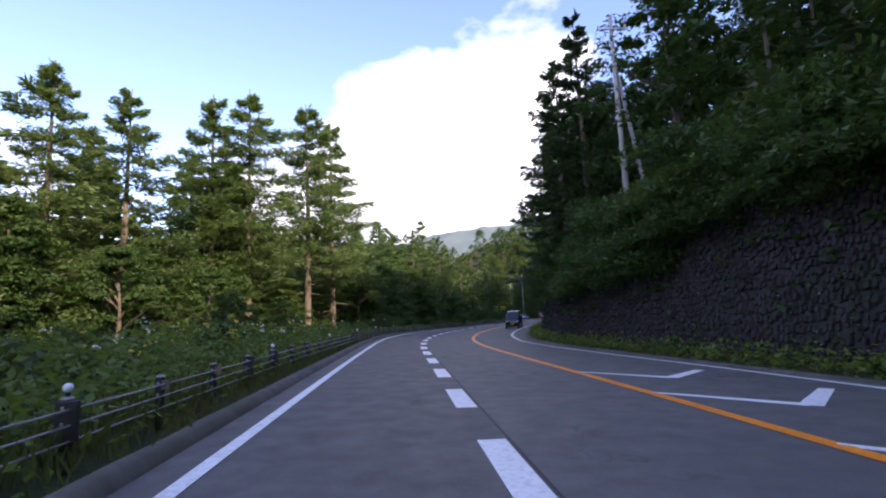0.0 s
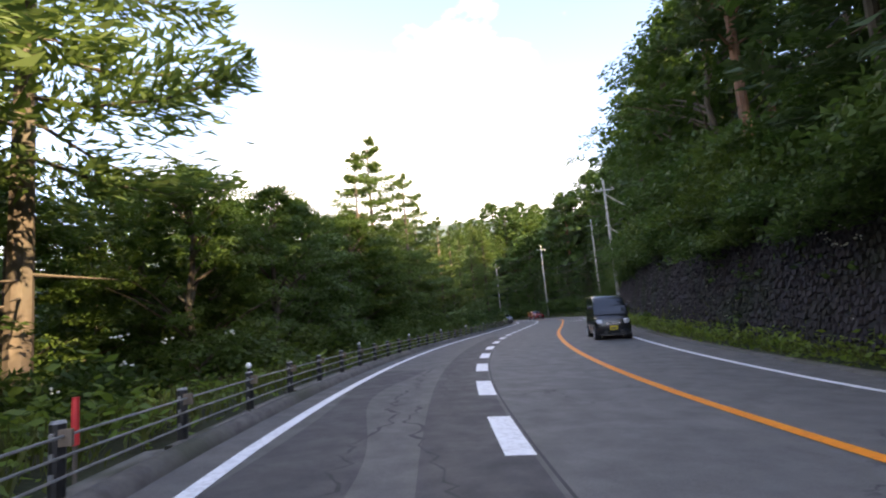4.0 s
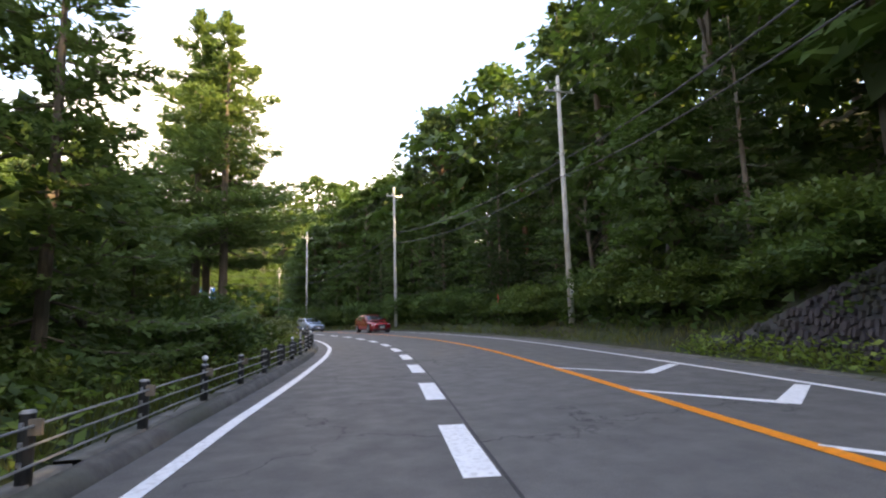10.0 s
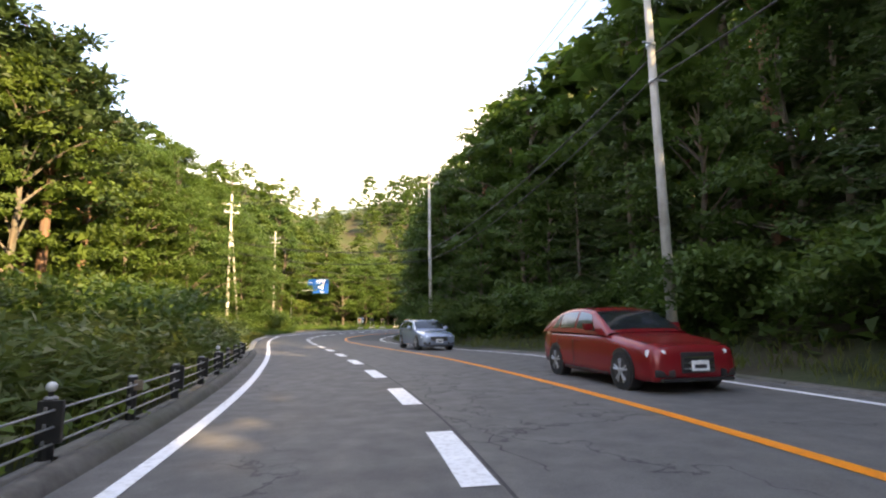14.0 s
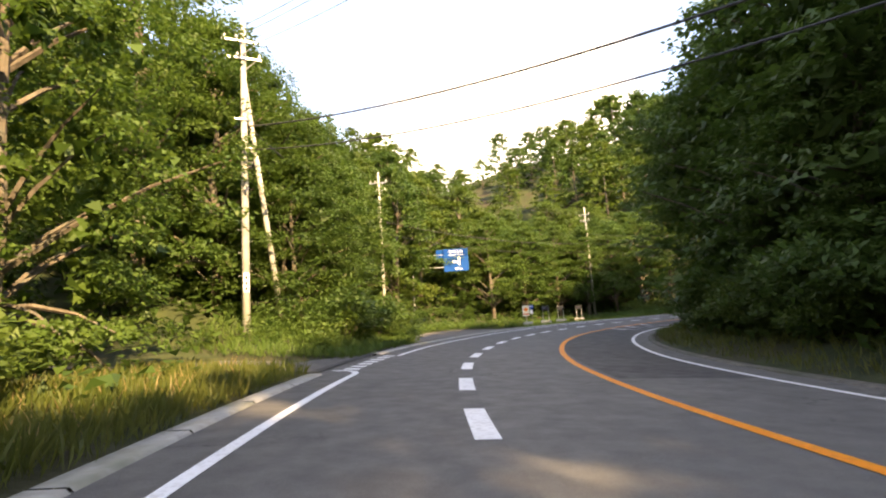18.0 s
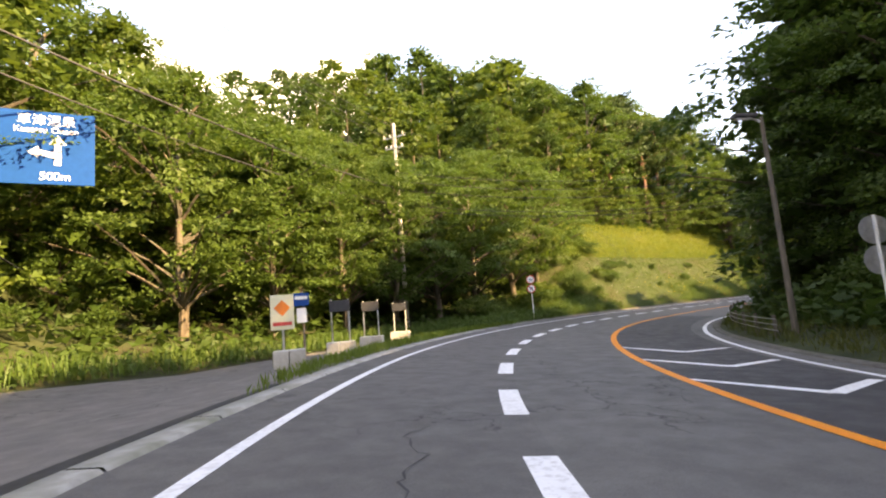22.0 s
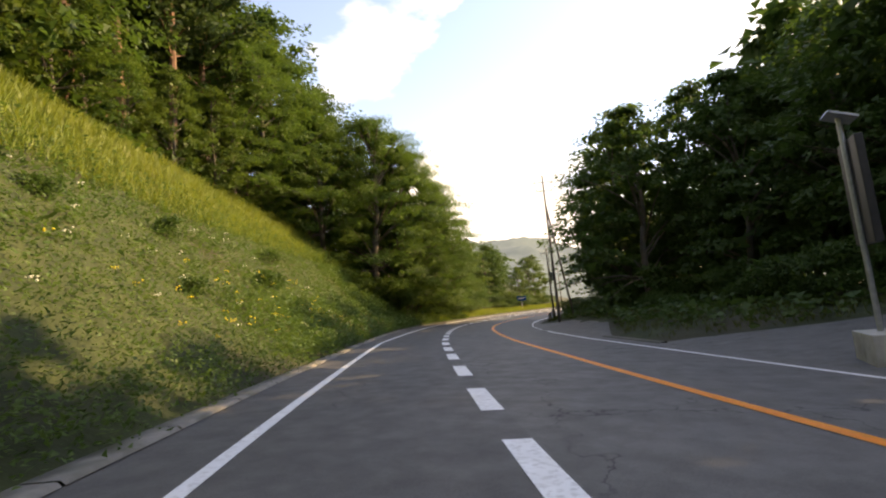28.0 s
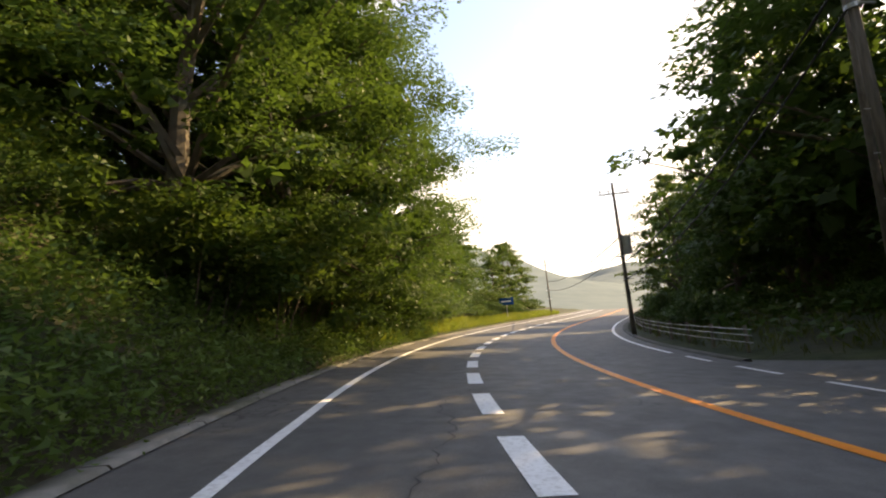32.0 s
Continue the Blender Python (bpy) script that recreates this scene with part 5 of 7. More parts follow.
# spreading trees whose boughs overhang the weeds behind the lay-by
for i in range(3):
    proto("canopy", "broadleaf_tree", *broad_tree(i, 19000, 0.125, None, 3.9 + 0.2 * i, 1.9, 0.9, clumps=130), M["leaf3"], M["bark"], "spreading broadleaf tree with level leafy boughs over a dark hollow", "tree")
for s, u, h in ((183, -13.5, 13), (187, -15.5, 13.5), (191, -16, 13), (195.5, -16, 12.5), (200, -14.8, 12), (203.5, -12.8, 12), (207.5, -12, 11.5), (211.5, -11, 11.5), (215, -10.2, 11.5), (218.5, -9.4, 12), (222, -8.6, 12.5), (226, -7.8, 12.5), (230, -8.2, 12), (206, -16.5, 12), (213, -15, 12), (220, -13.5, 12), (228, -13, 12)):
    p = place(s, u, -0.2)
    if clear_of_sign(p):
        plant("canopy", p, h, None, True, RNG.uniform(1.0, 1.15))
# shrubs at the wood's edge
for s, u, h in ((77.6, 8.95, 1.5), (78.6, 9.1, 1.1), (66.5, 9.2, 0.9)):
    plant(BU, place(s, u, -0.1), h)
scatter(-12, 32, -13, -5.4, 2.2, (BY, BU, BY), 0.9, 2.1)
scatter(32, 46, -9, -5.2, 2.4, (BU, BY), 0.8, 1.8)
scatter(46, 112, -6.4, -3.9, 2.0, (BU, BY, BY), 1.3, 3.0)
scatter(112, 162, -9.5, -4.6, 2.3, (BU, BY, BY), 1.4, 2.8)
scatter(170.6, 188, -6.2, -4.6, 1.8, (BU, BY), 1.4, 2.8)
scatter(216, 230, -15, -9.5, 3.6, (ED, ED, MA), 8, 12.5)
scatter(216, 234, -7.5, -5.2, 2.4, (BU, BY), 1.5, 3.2)
scatter(184, 224, -16, -13, 2.2, (BY, BU), 1.0, 2.0)
scatter(280, 340, -6.5, -4.5, 2.4, (BY, BU), 1.5, 3.5)
scatter(-12, 92, 10.4, 11.4, 1.7, (BU, BU, BY), 2.2, 4.2)
scatter(-12, 58, 9.9, 10.4, 1.5, (BU, BU, BU, BY), 1.8, 3.2, drop=1.6)
scatter(96, 186, 10.0, 11.2, 1.9, (BU, BU, BY), 1.8, 3.6)
scatter(250, 292, 15.8, 17.5, 1.8, (BU,), 1.4, 2.8)
scatter(292, 330, 9.8, 11.5, 2.4, (BU, BY), 1.0, 2.2)

for kind, lst in woods.items():
    o = new("woods", quads_mesh("woods", np.concatenate(lst), M[LEAF_OF[kind]], 3))
    tagged(o, "dense green thicket at the wood's edge" if kind.startswith("bush") else "deep mixed green forest on the hillsides", "forest", kind="stuff")
for kind in ("broad", "larch", "pine", "fir", "maple"):
    bm = bmesh.new()
    for at, h, k in trunks:
        if k == kind:
            bm_tube(at - Vector((0, 0, 0.5)), at + Vector((0, 0, h * 0.9)), 0.017 * h, 0.004 * h, 6, bm, False)
    if bm.verts:
        tagged(part("wood_trunks", bm, M[BARK_OF[kind]]), "bare trunks deep in the forest", "forest", kind="stuff")
for lst in PROTO.values():
    for e, _ in lst:
        for c in list(e.children_recursive) + [e]:
            bpy.data.objects.remove(c)


# ---- guard fence of the valley side ----
fence = thing("guard_fence", (0, 0, 0), 0, "black steel cable guard fence with round white reflectors", "guard fence")


def fence_u(s):
    """The fence stands in the grass at first, then on the slab behind the kerb."""
    f = min(max((s - 10.0) / 22.0, 0.0), 1.0)
    f = f * f * (3 - 2 * f)
    return (edge_line(s) - 1.32) * (1 - f) + (edge_line(s) - 0.80) * f


def fence_post(s, wide, ball):
    p = place(s, fence_u(s))
    p.z = level(s, -2.4) + 0.06
    rot = Matrix.Rotation(heading(s), 4, "Z")
    hgt = 0.56
    post = part("post", bm_tube(p - Vector((0, 0, 0.1)), p + Vector((0, 0, hgt)), 0.055, 0.055, 12), M["black"], fence)
    part("cap", bm_tube(p + Vector((0, 0, hgt)), p + Vector((0, 0, hgt + 0.02)), 0.058, 0.045, 12), M["cable"], post, "pale worn cap")
    if wide:
        part("plate", bm_box(0.20, 0.05, 0.36, p + rot @ Vector((0.03, -0.04, hgt - 0.37)), 0.01, rot), M["black"], post, "wide black plate")
    else:
        part("plate", bm_box(0.10, 0.03, 0.12, p + rot @ Vector((0.08, -0.03, hgt - 0.16)), 0.006, rot), M["wood"], post, "small brown plate")
    for hz in (0.20, 0.34, 0.48):
        bm = bm_box(0.03, 0.15, 0.04, p + Vector((0, 0, hz - 0.02)), 0.006, rot)
        part("clamp", bm, M["cable"], post)
    if ball:
        top = p + Vector((0, 0, hgt + 0.015))
        part("stem", bm_tube(top, top + Vector((0, 0, 0.05)), 0.022, 0.022, 8), M["black"], post)
        bm = bmesh.new()
        bmesh.ops.create_uvsphere(bm, u_segments=14, v_segments=10, radius=0.045)
        bmesh.ops.translate(bm, vec=top + Vector((0, 0, 0.085)), verts=bm.verts)
        part("reflector", bm, M["reflector"], post, "round white reflector", True)


BALLS = (-16.5, -9.3, -2.1, 5.1, 12.3, 19.5, 26.7, 33.9, 41.1, 47.9, 54.7, 61.6, 69.2, 76.9, 84.5, 92.2, 99.8, 107.5, 115.2, 122.9, 130.6, 138.3)
for a, b in zip(BALLS[:-1], BALLS[1:]):
    for k in range(4):
        s = a + (b - a) * k / 4
        fence_post(s, (k in (0, 2, 3) if s > 94 else k in (0, 3)) and (s < 14 or s > 94), k == 0)
for hz in (0.20, 0.34, 0.48):
    pts = []
    for q in np.arange(-16.5, 138.4, 0.95):
        p = place(q, fence_u(q) + 0.07)
        p.z = level(q, -2.4) + 0.06 + hz - 0.012 * abs(math.sin(q * math.pi / 1.9))
        pts.append(p)
    part("cable", bm_polyline(pts, 0.011, 5), M["cable"], fence)

fence2 = thing("guard_fence", (0, 0, 0), 0, "dark brown cable guard fence beside the inner lane", "guard fence")
for q in np.arange(204.0, 226.0, 2.4):
    p = place(q, 8.75)
    part("post", bm_tube(p - Vector((0, 0, 0.1)), p + Vector((0, 0, 0.72)), 0.055, 0.055, 10), M["wood_pole"], fence2)
for hz in (0.28, 0.45, 0.62):
    part("cable", bm_polyline([place(q, 8.68, hz) for q in np.arange(203.5, 226.0, 1.5)], 0.014, 5), M["cable"], fence2)
fence3 = thing("guard_fence", (0, 0, 0), 0, "dark guard fence below the roadside trees", "guard fence")
for q in np.arange(284.0, 330.0, 2.5):
    p = place(q, 8.8)
    part("post", bm_tube(p - Vector((0, 0, 0.1)), p + Vector((0, 0, 0.75)), 0.055, 0.055, 8), M["wood_pole"], fence3)
for hz in (0.3, 0.5, 0.66):
    part("cable", bm_polyline([place(q, 8.73, hz) for q in np.arange(283.5, 330.0, 2.0)], 0.014, 5), M["cable"], fence3)


# ---- utility poles and lines ----
def utility_pole(x, y, z0, z1, arm_z, face, mat="pole", brace=None, arms=1, lower=True, label="tall grey concrete utility pole with a steel crossarm"):
    """face: the direction, in degrees, along which the wires run."""
    e = thing("utility_pole", (x, y, z0), radians(face), label, "utility pole", "poles along the road")
    hgt = z1 - z0
    thick = 0.75 if mat == "wood_pole" else 1.0
    part("shaft", bm_tube((0, 0, -0.6), (0, 0, hgt), 0.165 * thick, 0.095 * thick, 14), M[mat], e, smooth=True)
    part("cap", bm_tube((0, 0, hgt), (0, 0, hgt + 0.05), 0.095, 0.05, 12), M["steel"], e)
    for a in range(arms):
        az = arm_z - z0 - 0.75 * a
        arm = part("crossarm", bm_box(1.7 - 0.3 * a, 0.08, 0.08, (0, -0.13, az - 0.04), 0.008), M["steel"], e)
        for dx in (-0.72, -0.28, 0.72):
            dx *= 1 - 0.15 * a
            bm = bm_tube((dx, -0.13, az + 0.04), (dx, -0.13, az + 0.12), 0.02, 0.02, 8)
            bm_tube((dx, -0.13, az + 0.11), (dx, -0.13, az + 0.17), 0.055, 0.065, 10, bm)
            bm_tube((dx, -0.13, az + 0.17), (dx, -0.13, az + 0.25), 0.045, 0.03, 10, bm)
            part("insulator", bm, M["insulator"], arm)
        part("stay", bm_tube((0.5, -0.13, az - 0.02), (0.0, -0.1, az - 0.55), 0.018, 0.018, 6), M["steel"], e)
    for j, dz in enumerate((2.2, 3.4)):
        az = arm_z - z0 - dz - 1.2
        part("band", bm_tube((0, 0, az), (0, 0, az + 0.09), 0.15, 0.15, 14), M["steel"], e)
        part("bracket", bm_box(0.42, 0.05, 0.05, (0.16 * (1 if j else -1), -0.14, az + 0.02), 0.006), M["steel"], e)
    for j in range(7):
        az = 2.2 + j * 0.45
        sd = 1 if j % 2 else -1
        part("step_bolt", bm_tube((0.13 * sd, 0, az), (0.27 * sd, 0, az), 0.009, 0.009, 6), M["steel"], e)
    if lower:
        part("name_plate", bm_box(0.20, 0.012, 0.75, (0, -0.165, 1.55), 0.004), M["sign_white"], e, "white plate with unreadable dark bars")
        for j in range(3):
            part("plate_bar", bm_box(0.10, 0.004, 0.14, (0, -0.174, 1.62 + 0.21 * j)), M["sign_back"], e)
    if brace:
        bx, by = brace
        c, sn = math.cos(-radians(face)), math.sin(-radians(face))
        lx, ly = bx * c - by * sn, bx * sn + by * c
        part("brace", bm_tube((lx, ly, -0.5), (0, 0, hgt * 0.80), 0.13 * thick, 0.09 * thick, 12), M[mat], e, "leaning support pole", True)
    return e


def ground_z(x, y):
    i = int(np.argmin((LX - x) ** 2 + (LY - y) ** 2))
    q = Vector((x - LX[i], y - LY[i]))
    h = lh[i]
    return level(LS[i], q.x * math.cos(h) + q.y * math.sin(h))


POLES = {"p0": (9.4, 25.6, 17.0, 16.2, 0), "pa": (17.85, 78.4, 13.0, 12.0, -18), "pb": (26.2, 102.8, 13.7, 12.8, -8), "pc": (26.15, 128.5, 13.9, 13.0, 4), "pd": (22.75, 156.4, 13.8, 12.9, 20),
         "l1": (4.15, 167.3, 14.2, 13.1, 30), "l2": (4.1, 193.0, 15.0, 14.0, -5), "l3": (26.2, 213.4, 14.2, 13.2, -50), "r1": (92.4, 217.5, 11.8, 11.2, -75), "r2": (109.3, 219.0, 7.5, 6.9, -85), "r3": (152, 220, 7.8, 7.0, -90)}
for key, (x, y, z1, az, fc) in POLES.items():
    dark = key in ("r1", "r2", "r3")
    br = {"pa": None, "l1": (0.55, 2.3), "r1": (2.4, -1.2), "p0": (1.7, 0.6)}.get(key)
    gz = ground_z(x, y) if key != "r3" else -0.6
    e = utility_pole(x, y, gz, z1, az, fc, "wood_pole" if dark else "pole", br, 2 if key in ("l1", "l2", "l3", "r1") else 1, key in ("pa", "pb", "pd", "l1"),
                     "weathered dark utility pole with crossarm" if dark else "tall pale concrete utility pole with steel crossarm")
    if key == "pa":
        part("anchor_bar", bm_tube((0.05, 0, az - gz - 0.4), (2.3, -0.4, az - gz - 2.3), 0.08, 0.08, 10), M["pole"], e, "slanting concrete strut into the slope")
        part("anchor_bar", bm_tube((0.05, 0, az - gz - 3.6), (1.2, -0.2, az - gz - 4.6), 0.07, 0.07, 10), M["pole"], e)
    if key == "l1":
        part("splice_box", bm_box(0.24, 0.2, 0.42, (0.22, -0.05, 6.5), 0.03), M["black"], e, "black cable splice box")
        part("splice_box", bm_box(0.24, 0.2, 0.36, (0.25, -0.05, 7.1), 0.03), M["black"], e)
    if key == "r2":
        part("transformer", bm_tube((0.3, 0, 4.2), (0.3, 0, 5.2), 0.24, 0.24, 14), M["steel"], e, "grey pole transformer")


def wire(a, b, sag, r, name="power_line", label="thin dark overhead wire between poles", mat="wire"):
    a, b = Vector(a), Vector(b)
    n = 18
    pts = [a.lerp(b, i / n) - Vector((0, 0, 4 * sag * (i / n) * (1 - i / n))) for i in range(n + 1)]
    tagged(part(name, bm_polyline(pts, r, 5), M[mat]), label, "wire", "overhead wires")


def arm_end(key, dx, dz=0.2):
    x, y, z1, az, fc = POLES[key]
    return Vector((x + dx * math.cos(radians(fc)), y + dx * math.sin(radians(fc)), az + dz))


for a, b in (("p0", "pa"), ("pa", "pb"), ("pb", "pc"), ("pc", "pd"), ("pd", "l1"), ("l1", "l2"), ("l2", "l3"), ("r1", "r2"), ("r2", "r3")):
    for dx in (-0.72, -0.28, 0.72):
        wire(arm_end(a, dx), arm_end(b, dx), 0.55, 0.011)
    za = {"r2": 2.2, "pd": 5.6}.get(a, 3.6)
    wire(arm_end(a, 0.15, -za), arm_end(b, 0.15, -{"r3": 2.2, "pd": 5.6}.get(b, 3.6)), 0.7, 0.034, "phone_cable", "thick black overhead phone cable")
    wire(arm_end(a, -0.15, -za - 1.0), arm_end(b, -0.15, -{"r3": 3.2, "pd": 6.6}.get(b, 4.6)), 0.8, 0.026, "phone_cable", "thick black overhead phone cable")
for dz in (-2.4, -3.0, -3.6, -4.6, -4.9):
    wire(arm_end("l3", 0.0, dz), Vector((47.5, 200.5, 8.6 + (dz + 2.4) * 0.8)), 0.9, 0.02, "phone_cable", "thick overhead cable crossing the road")
wire(arm_end("pa", 0.3, -3.4), Vector((14.5, 20, 7.0)), 1.2, 0.024, "phone_cable", "thick black overhead phone cable")


# ---- signs ----
def face_to(x, y, tx, ty):
    """Turn so that a plate's front, -y, looks from (x, y) towards (tx, ty)."""
    return math.atan2(ty - y, tx - x) + math.pi / 2


bx, by = 10.2, 200.9
e = thing("direction_sign", (bx, by, ground_z(bx, by)), face_to(bx, by, 12.6, 172), "large blue direction sign with white arrows over the lay-by", "road sign")
base_z = ground_z(bx, by)
panel_z = 6.15 - base_z
board = part("panel", bm_box(2.55, 0.05, 2.35, (0, 0, panel_z), 0.012), M["sign_blue"], e, "blue enamel panel")
part("wing", bm_box(1.0, 0.05, 0.95, (-1.55, 0.16, panel_z + 1.38), 0.01, Matrix.Rotation(-0.15, 4, "Z")), M["sign_blue"], e, "blue wing panel seen at a slant")
arrow = [(0.42, 0.62), (0.60, 0.62), (0.60, 1.30), (0.74, 1.30), (0.51, 1.60), (0.28, 1.30), (0.42, 1.30), (0.42, 1.02), (0.02, 1.10), (0.02, 1.22), (-0.24, 1.02), (0.02, 0.82), (0.02, 0.94), (0.42, 0.84)]
part("arrow", bm_poly([(x - 0.2, z + panel_z) for x, z in arrow], -0.027, -0.033), M["sign_white"], e, "white straight-and-left arrow")
lettering("Kusatsu Onsen", 0.27, (0.02, -0.03, panel_z + 1.66), M["sign_white"], e)
lettering("草津温泉", 0.38, (0.02, -0.03, panel_z + 1.93), M["sign_white"], e)
lettering("500m", 0.36, (0.25, -0.03, panel_z + 0.14), M["sign_white"], e)
part("post", bm_tube((-4.6, 0.2, -0.5), (-4.6, 0.2, panel_z + 2.4), 0.11, 0.09, 14), M["steel"], e)
for dz in (0.5, 1.8):
    part("arm", bm_tube((-4.6, 0.2, panel_z + dz), (1.2, 0.08, panel_z + dz), 0.05, 0.05, 10), M["steel"], e)


def ring_sign(e, z, glyph):
    plate = part("sign_plate", bm_disc(0.30, 0.012, 32, (0, 0, z)), M["sign_red"], e, "red-rimmed round plate")
    part("field", bm_disc(0.235, 0.006, 32, (0, -0.010, z)), M["sign_white"], plate)
    if glyph == "50":
        lettering("50", 0.30, (0, -0.016, z - 0.105), M["sign_blue"], plate)
    else:
        part("slash", bm_poly([(-0.19, z + 0.15), (-0.15, z + 0.19), (0.19, z - 0.15), (0.15, z - 0.19)], -0.014, -0.018), M["sign_red"], plate)
        for dx in (-0.07, 0.07):
            part("arrow", bm_poly([(dx - 0.02, z - 0.14), (dx + 0.02, z - 0.14), (dx + 0.03, z + 0.06), (dx + 0.07, z + 0.06), (dx, z + 0.15), (dx - 0.07, z + 0.06), (dx - 0.03, z + 0.06)], -0.019, -0.022), M["sign_blue"], plate)


p = place(221.0, -3.4)
p.z -= 0.22
e = thing("speed_limit_sign", p, face_to(p.x, p.y, *place(205, 0).xy), "round 50 speed limit and no-overtaking signs on a white post", "road sign")
part("post", bm_tube((0, 0.035, -0.4), (0, 0.035, 3.35), 0.032, 0.032, 12), M["sign_white"], e)
ring_sign(e, 3.02, "50")
ring_sign(e, 2.38, "pass")
p = Vector((27.29, 187.77, ground_z(27.29, 187.77)))
e = thing("road_sign_pair", p, face_to(p.x, p.y, *place(214, 6).xy), "grey backs of two round road signs on a white post", "road sign")
part("post", bm_tube((0, 0.035, -0.4), (0, 0.035, 2.9), 0.034, 0.034, 12), M["sign_white"], e)
for z in (2.6, 1.98):
    pl = part("sign_plate", bm_disc(0.30, 0.012, 30, (0, 0, z)), M["steel"], e, "bare grey plate")
    part("bracket", bm_box(0.3, 0.02, 0.04, (0, 0.016, z - 0.02)), M["steel"], pl)


def footing(e, w=0.86, d=0.6, h=0.48):
    b = part("block", bm_box(w / 2 - 0.01, d, h, (-w / 4, 0, 0), 0.03), M["block"], e, "pale cast concrete block")
    part("block", bm_box(w / 2 - 0.01, d, h, (w / 4, 0, 0), 0.03), M["block"], e, "pale cast concrete block")


for q, u in ((201.2, -4.5), (204.2, -4.8), (208.2, -5.5)):
    p = place(q, u)
    e = thing("sign_board", p, heading(q) + 0.25, "dark board on two steel posts in a concrete block", "sign board", "boards in the lay-by")
    footing(e)
    for dx in (-0.28, 0.28):
        part("post", bm_tube((dx, 0.06, 0.45), (dx, 0.06, 1.85), 0.03, 0.03, 10), M["steel"], e)
    part("board", bm_box(0.66, 0.04, 0.36, (0, -0.01, 1.44), 0.008), M["sign_back"], e, "dark board")
    for z in (1.50, 1.72):
        part("rail", bm_box(0.62, 0.03, 0.03, (0, 0.03, z)), M["steel"], e)
p = place(198.8, -4.9)
e = thing("caution_sign", p, face_to(p.x, p.y, *place(178, 0).xy), "cream caution board with an orange diamond on a concrete block", "sign board")
footing(e, 0.85, 0.6, 0.5)
part("board", bm_box(0.62, 0.03, 0.95, (-0.15, 0, 1.05), 0.01), M["sign_cream"], e, "cream board")
part("diamond", bm_poly([(-0.15, 1.42), (0.07, 1.64), (-0.15, 1.86), (-0.37, 1.64)], -0.018, -0.022), M["sign_orange"], e, "orange diamond")
part("bar", bm_box(0.50, 0.006, 0.10, (-0.15, -0.019, 1.16)), M["sign_red"], e, "red band with unreadable writing")
part("post", bm_tube((-0.15, 0.04, 0.4), (-0.15, 0.04, 1.9), 0.03, 0.03, 10), M["steel"], e)
part("post", bm_tube((0.40, 0.05, -0.1), (0.40, 0.05, 2.1), 0.03, 0.03, 10), M["wood"], e)
part("plate", bm_box(0.42, 0.02, 0.36, (0.36, 0, 1.66), 0.006), M["sign_blue"], e, "small blue plate with a white bar")
part("bar", bm_box(0.34, 0.006, 0.09, (0.36, -0.014, 1.84)), M["sign_white"], e)
part("plate", bm_box(0.26, 0.02, 0.40, (0.36, 0, 1.20), 0.006), M["sign_white"], e, "small white plate")


# ---- lamps, boxes and posts ----
def street_lamp(x, y, top, turn, label):
    z0 = ground_z(x, y)
    e = thing("street_lamp", (x, y, z0), turn, label, "street lamp")
    part("mast", bm_tube((0, 0, -0.5), (0, 0, top - z0), 0.10, 0.055, 12), M["wood_pole"], e)
    part("arm", bm_tube((0, 0, top - z0 - 0.15), (-0.5, 0, top - z0 + 0.02), 0.035, 0.03, 8), M["steel"], e)
    head = part("lamp_head", bm_box(0.75, 0.26, 0.14, (-0.55, 0, top - z0 - 0.02), 0.04), M["sign_back"], e)
    part("lens", bm_box(0.5, 0.18, 0.03, (-0.6, 0, top - z0 - 0.055), 0.01), M["lamp_glass"], head)


street_lamp(30.7, 191.8, 6.5, radians(-20), "dark street lamp pole with a long flat lamp head")
street_lamp(46.05, 202.65, 7.4, radians(-60), "slender street lamp beside the pull-off")
x, y = 45.7, 202.35
e = thing("grit_box", (x, y, ground_z(x, y) + 0.02), radians(-70), "yellow plastic grit box beside the pull-off", "grit box")
part("body", bm_box(1.25, 0.8, 0.75, (0, 0, 0), 0.05), M["yellow_box"], e)
part("lid", bm_box(1.32, 0.88, 0.16, (0, 0, 0.755), 0.06), M["yellow_box"], e, "domed yellow lid")
x, y = 61.1, 210.0
e = thing("signal_board", (x, y, ground_z(x, y)), radians(-8), "dark upright signal board on a concrete block", "sign board")
footing(e, 1.1, 0.8, 0.6)
part("post", bm_tube((0, 0.1, 0.55), (0, 0.1, 4.7), 0.05, 0.05, 10), M["steel"], e)
part("board", bm_box(1.0, 0.14, 2.0, (0, 0, 2.2), 0.02), M["black"], e, "dark signal board")
part("solar_panel", bm_box(0.55, 0.5, 0.04, (0, 0.1, 4.65), 0.006, Matrix.Rotation(0.4, 4, "X")), M["steel"], e, "small pale solar panel")


def snow_pole(q, u, z0, hgt):
    p = place(q, u)
    e = thing("snow_pole", p, 0, "thin red snow marker pole on the verge", "marker pole", "snow markers")
    part("pole", bm_tube((0, 0, -0.1), (0, 0, z0 + 0.05), 0.02, 0.02, 8), M["wood_pole"], e)
    part("red_tip", bm_tube((0, 0, z0), (0, 0, z0 + hgt), 0.035, 0.03, 8), M["red_pole"], e, "red upper part")


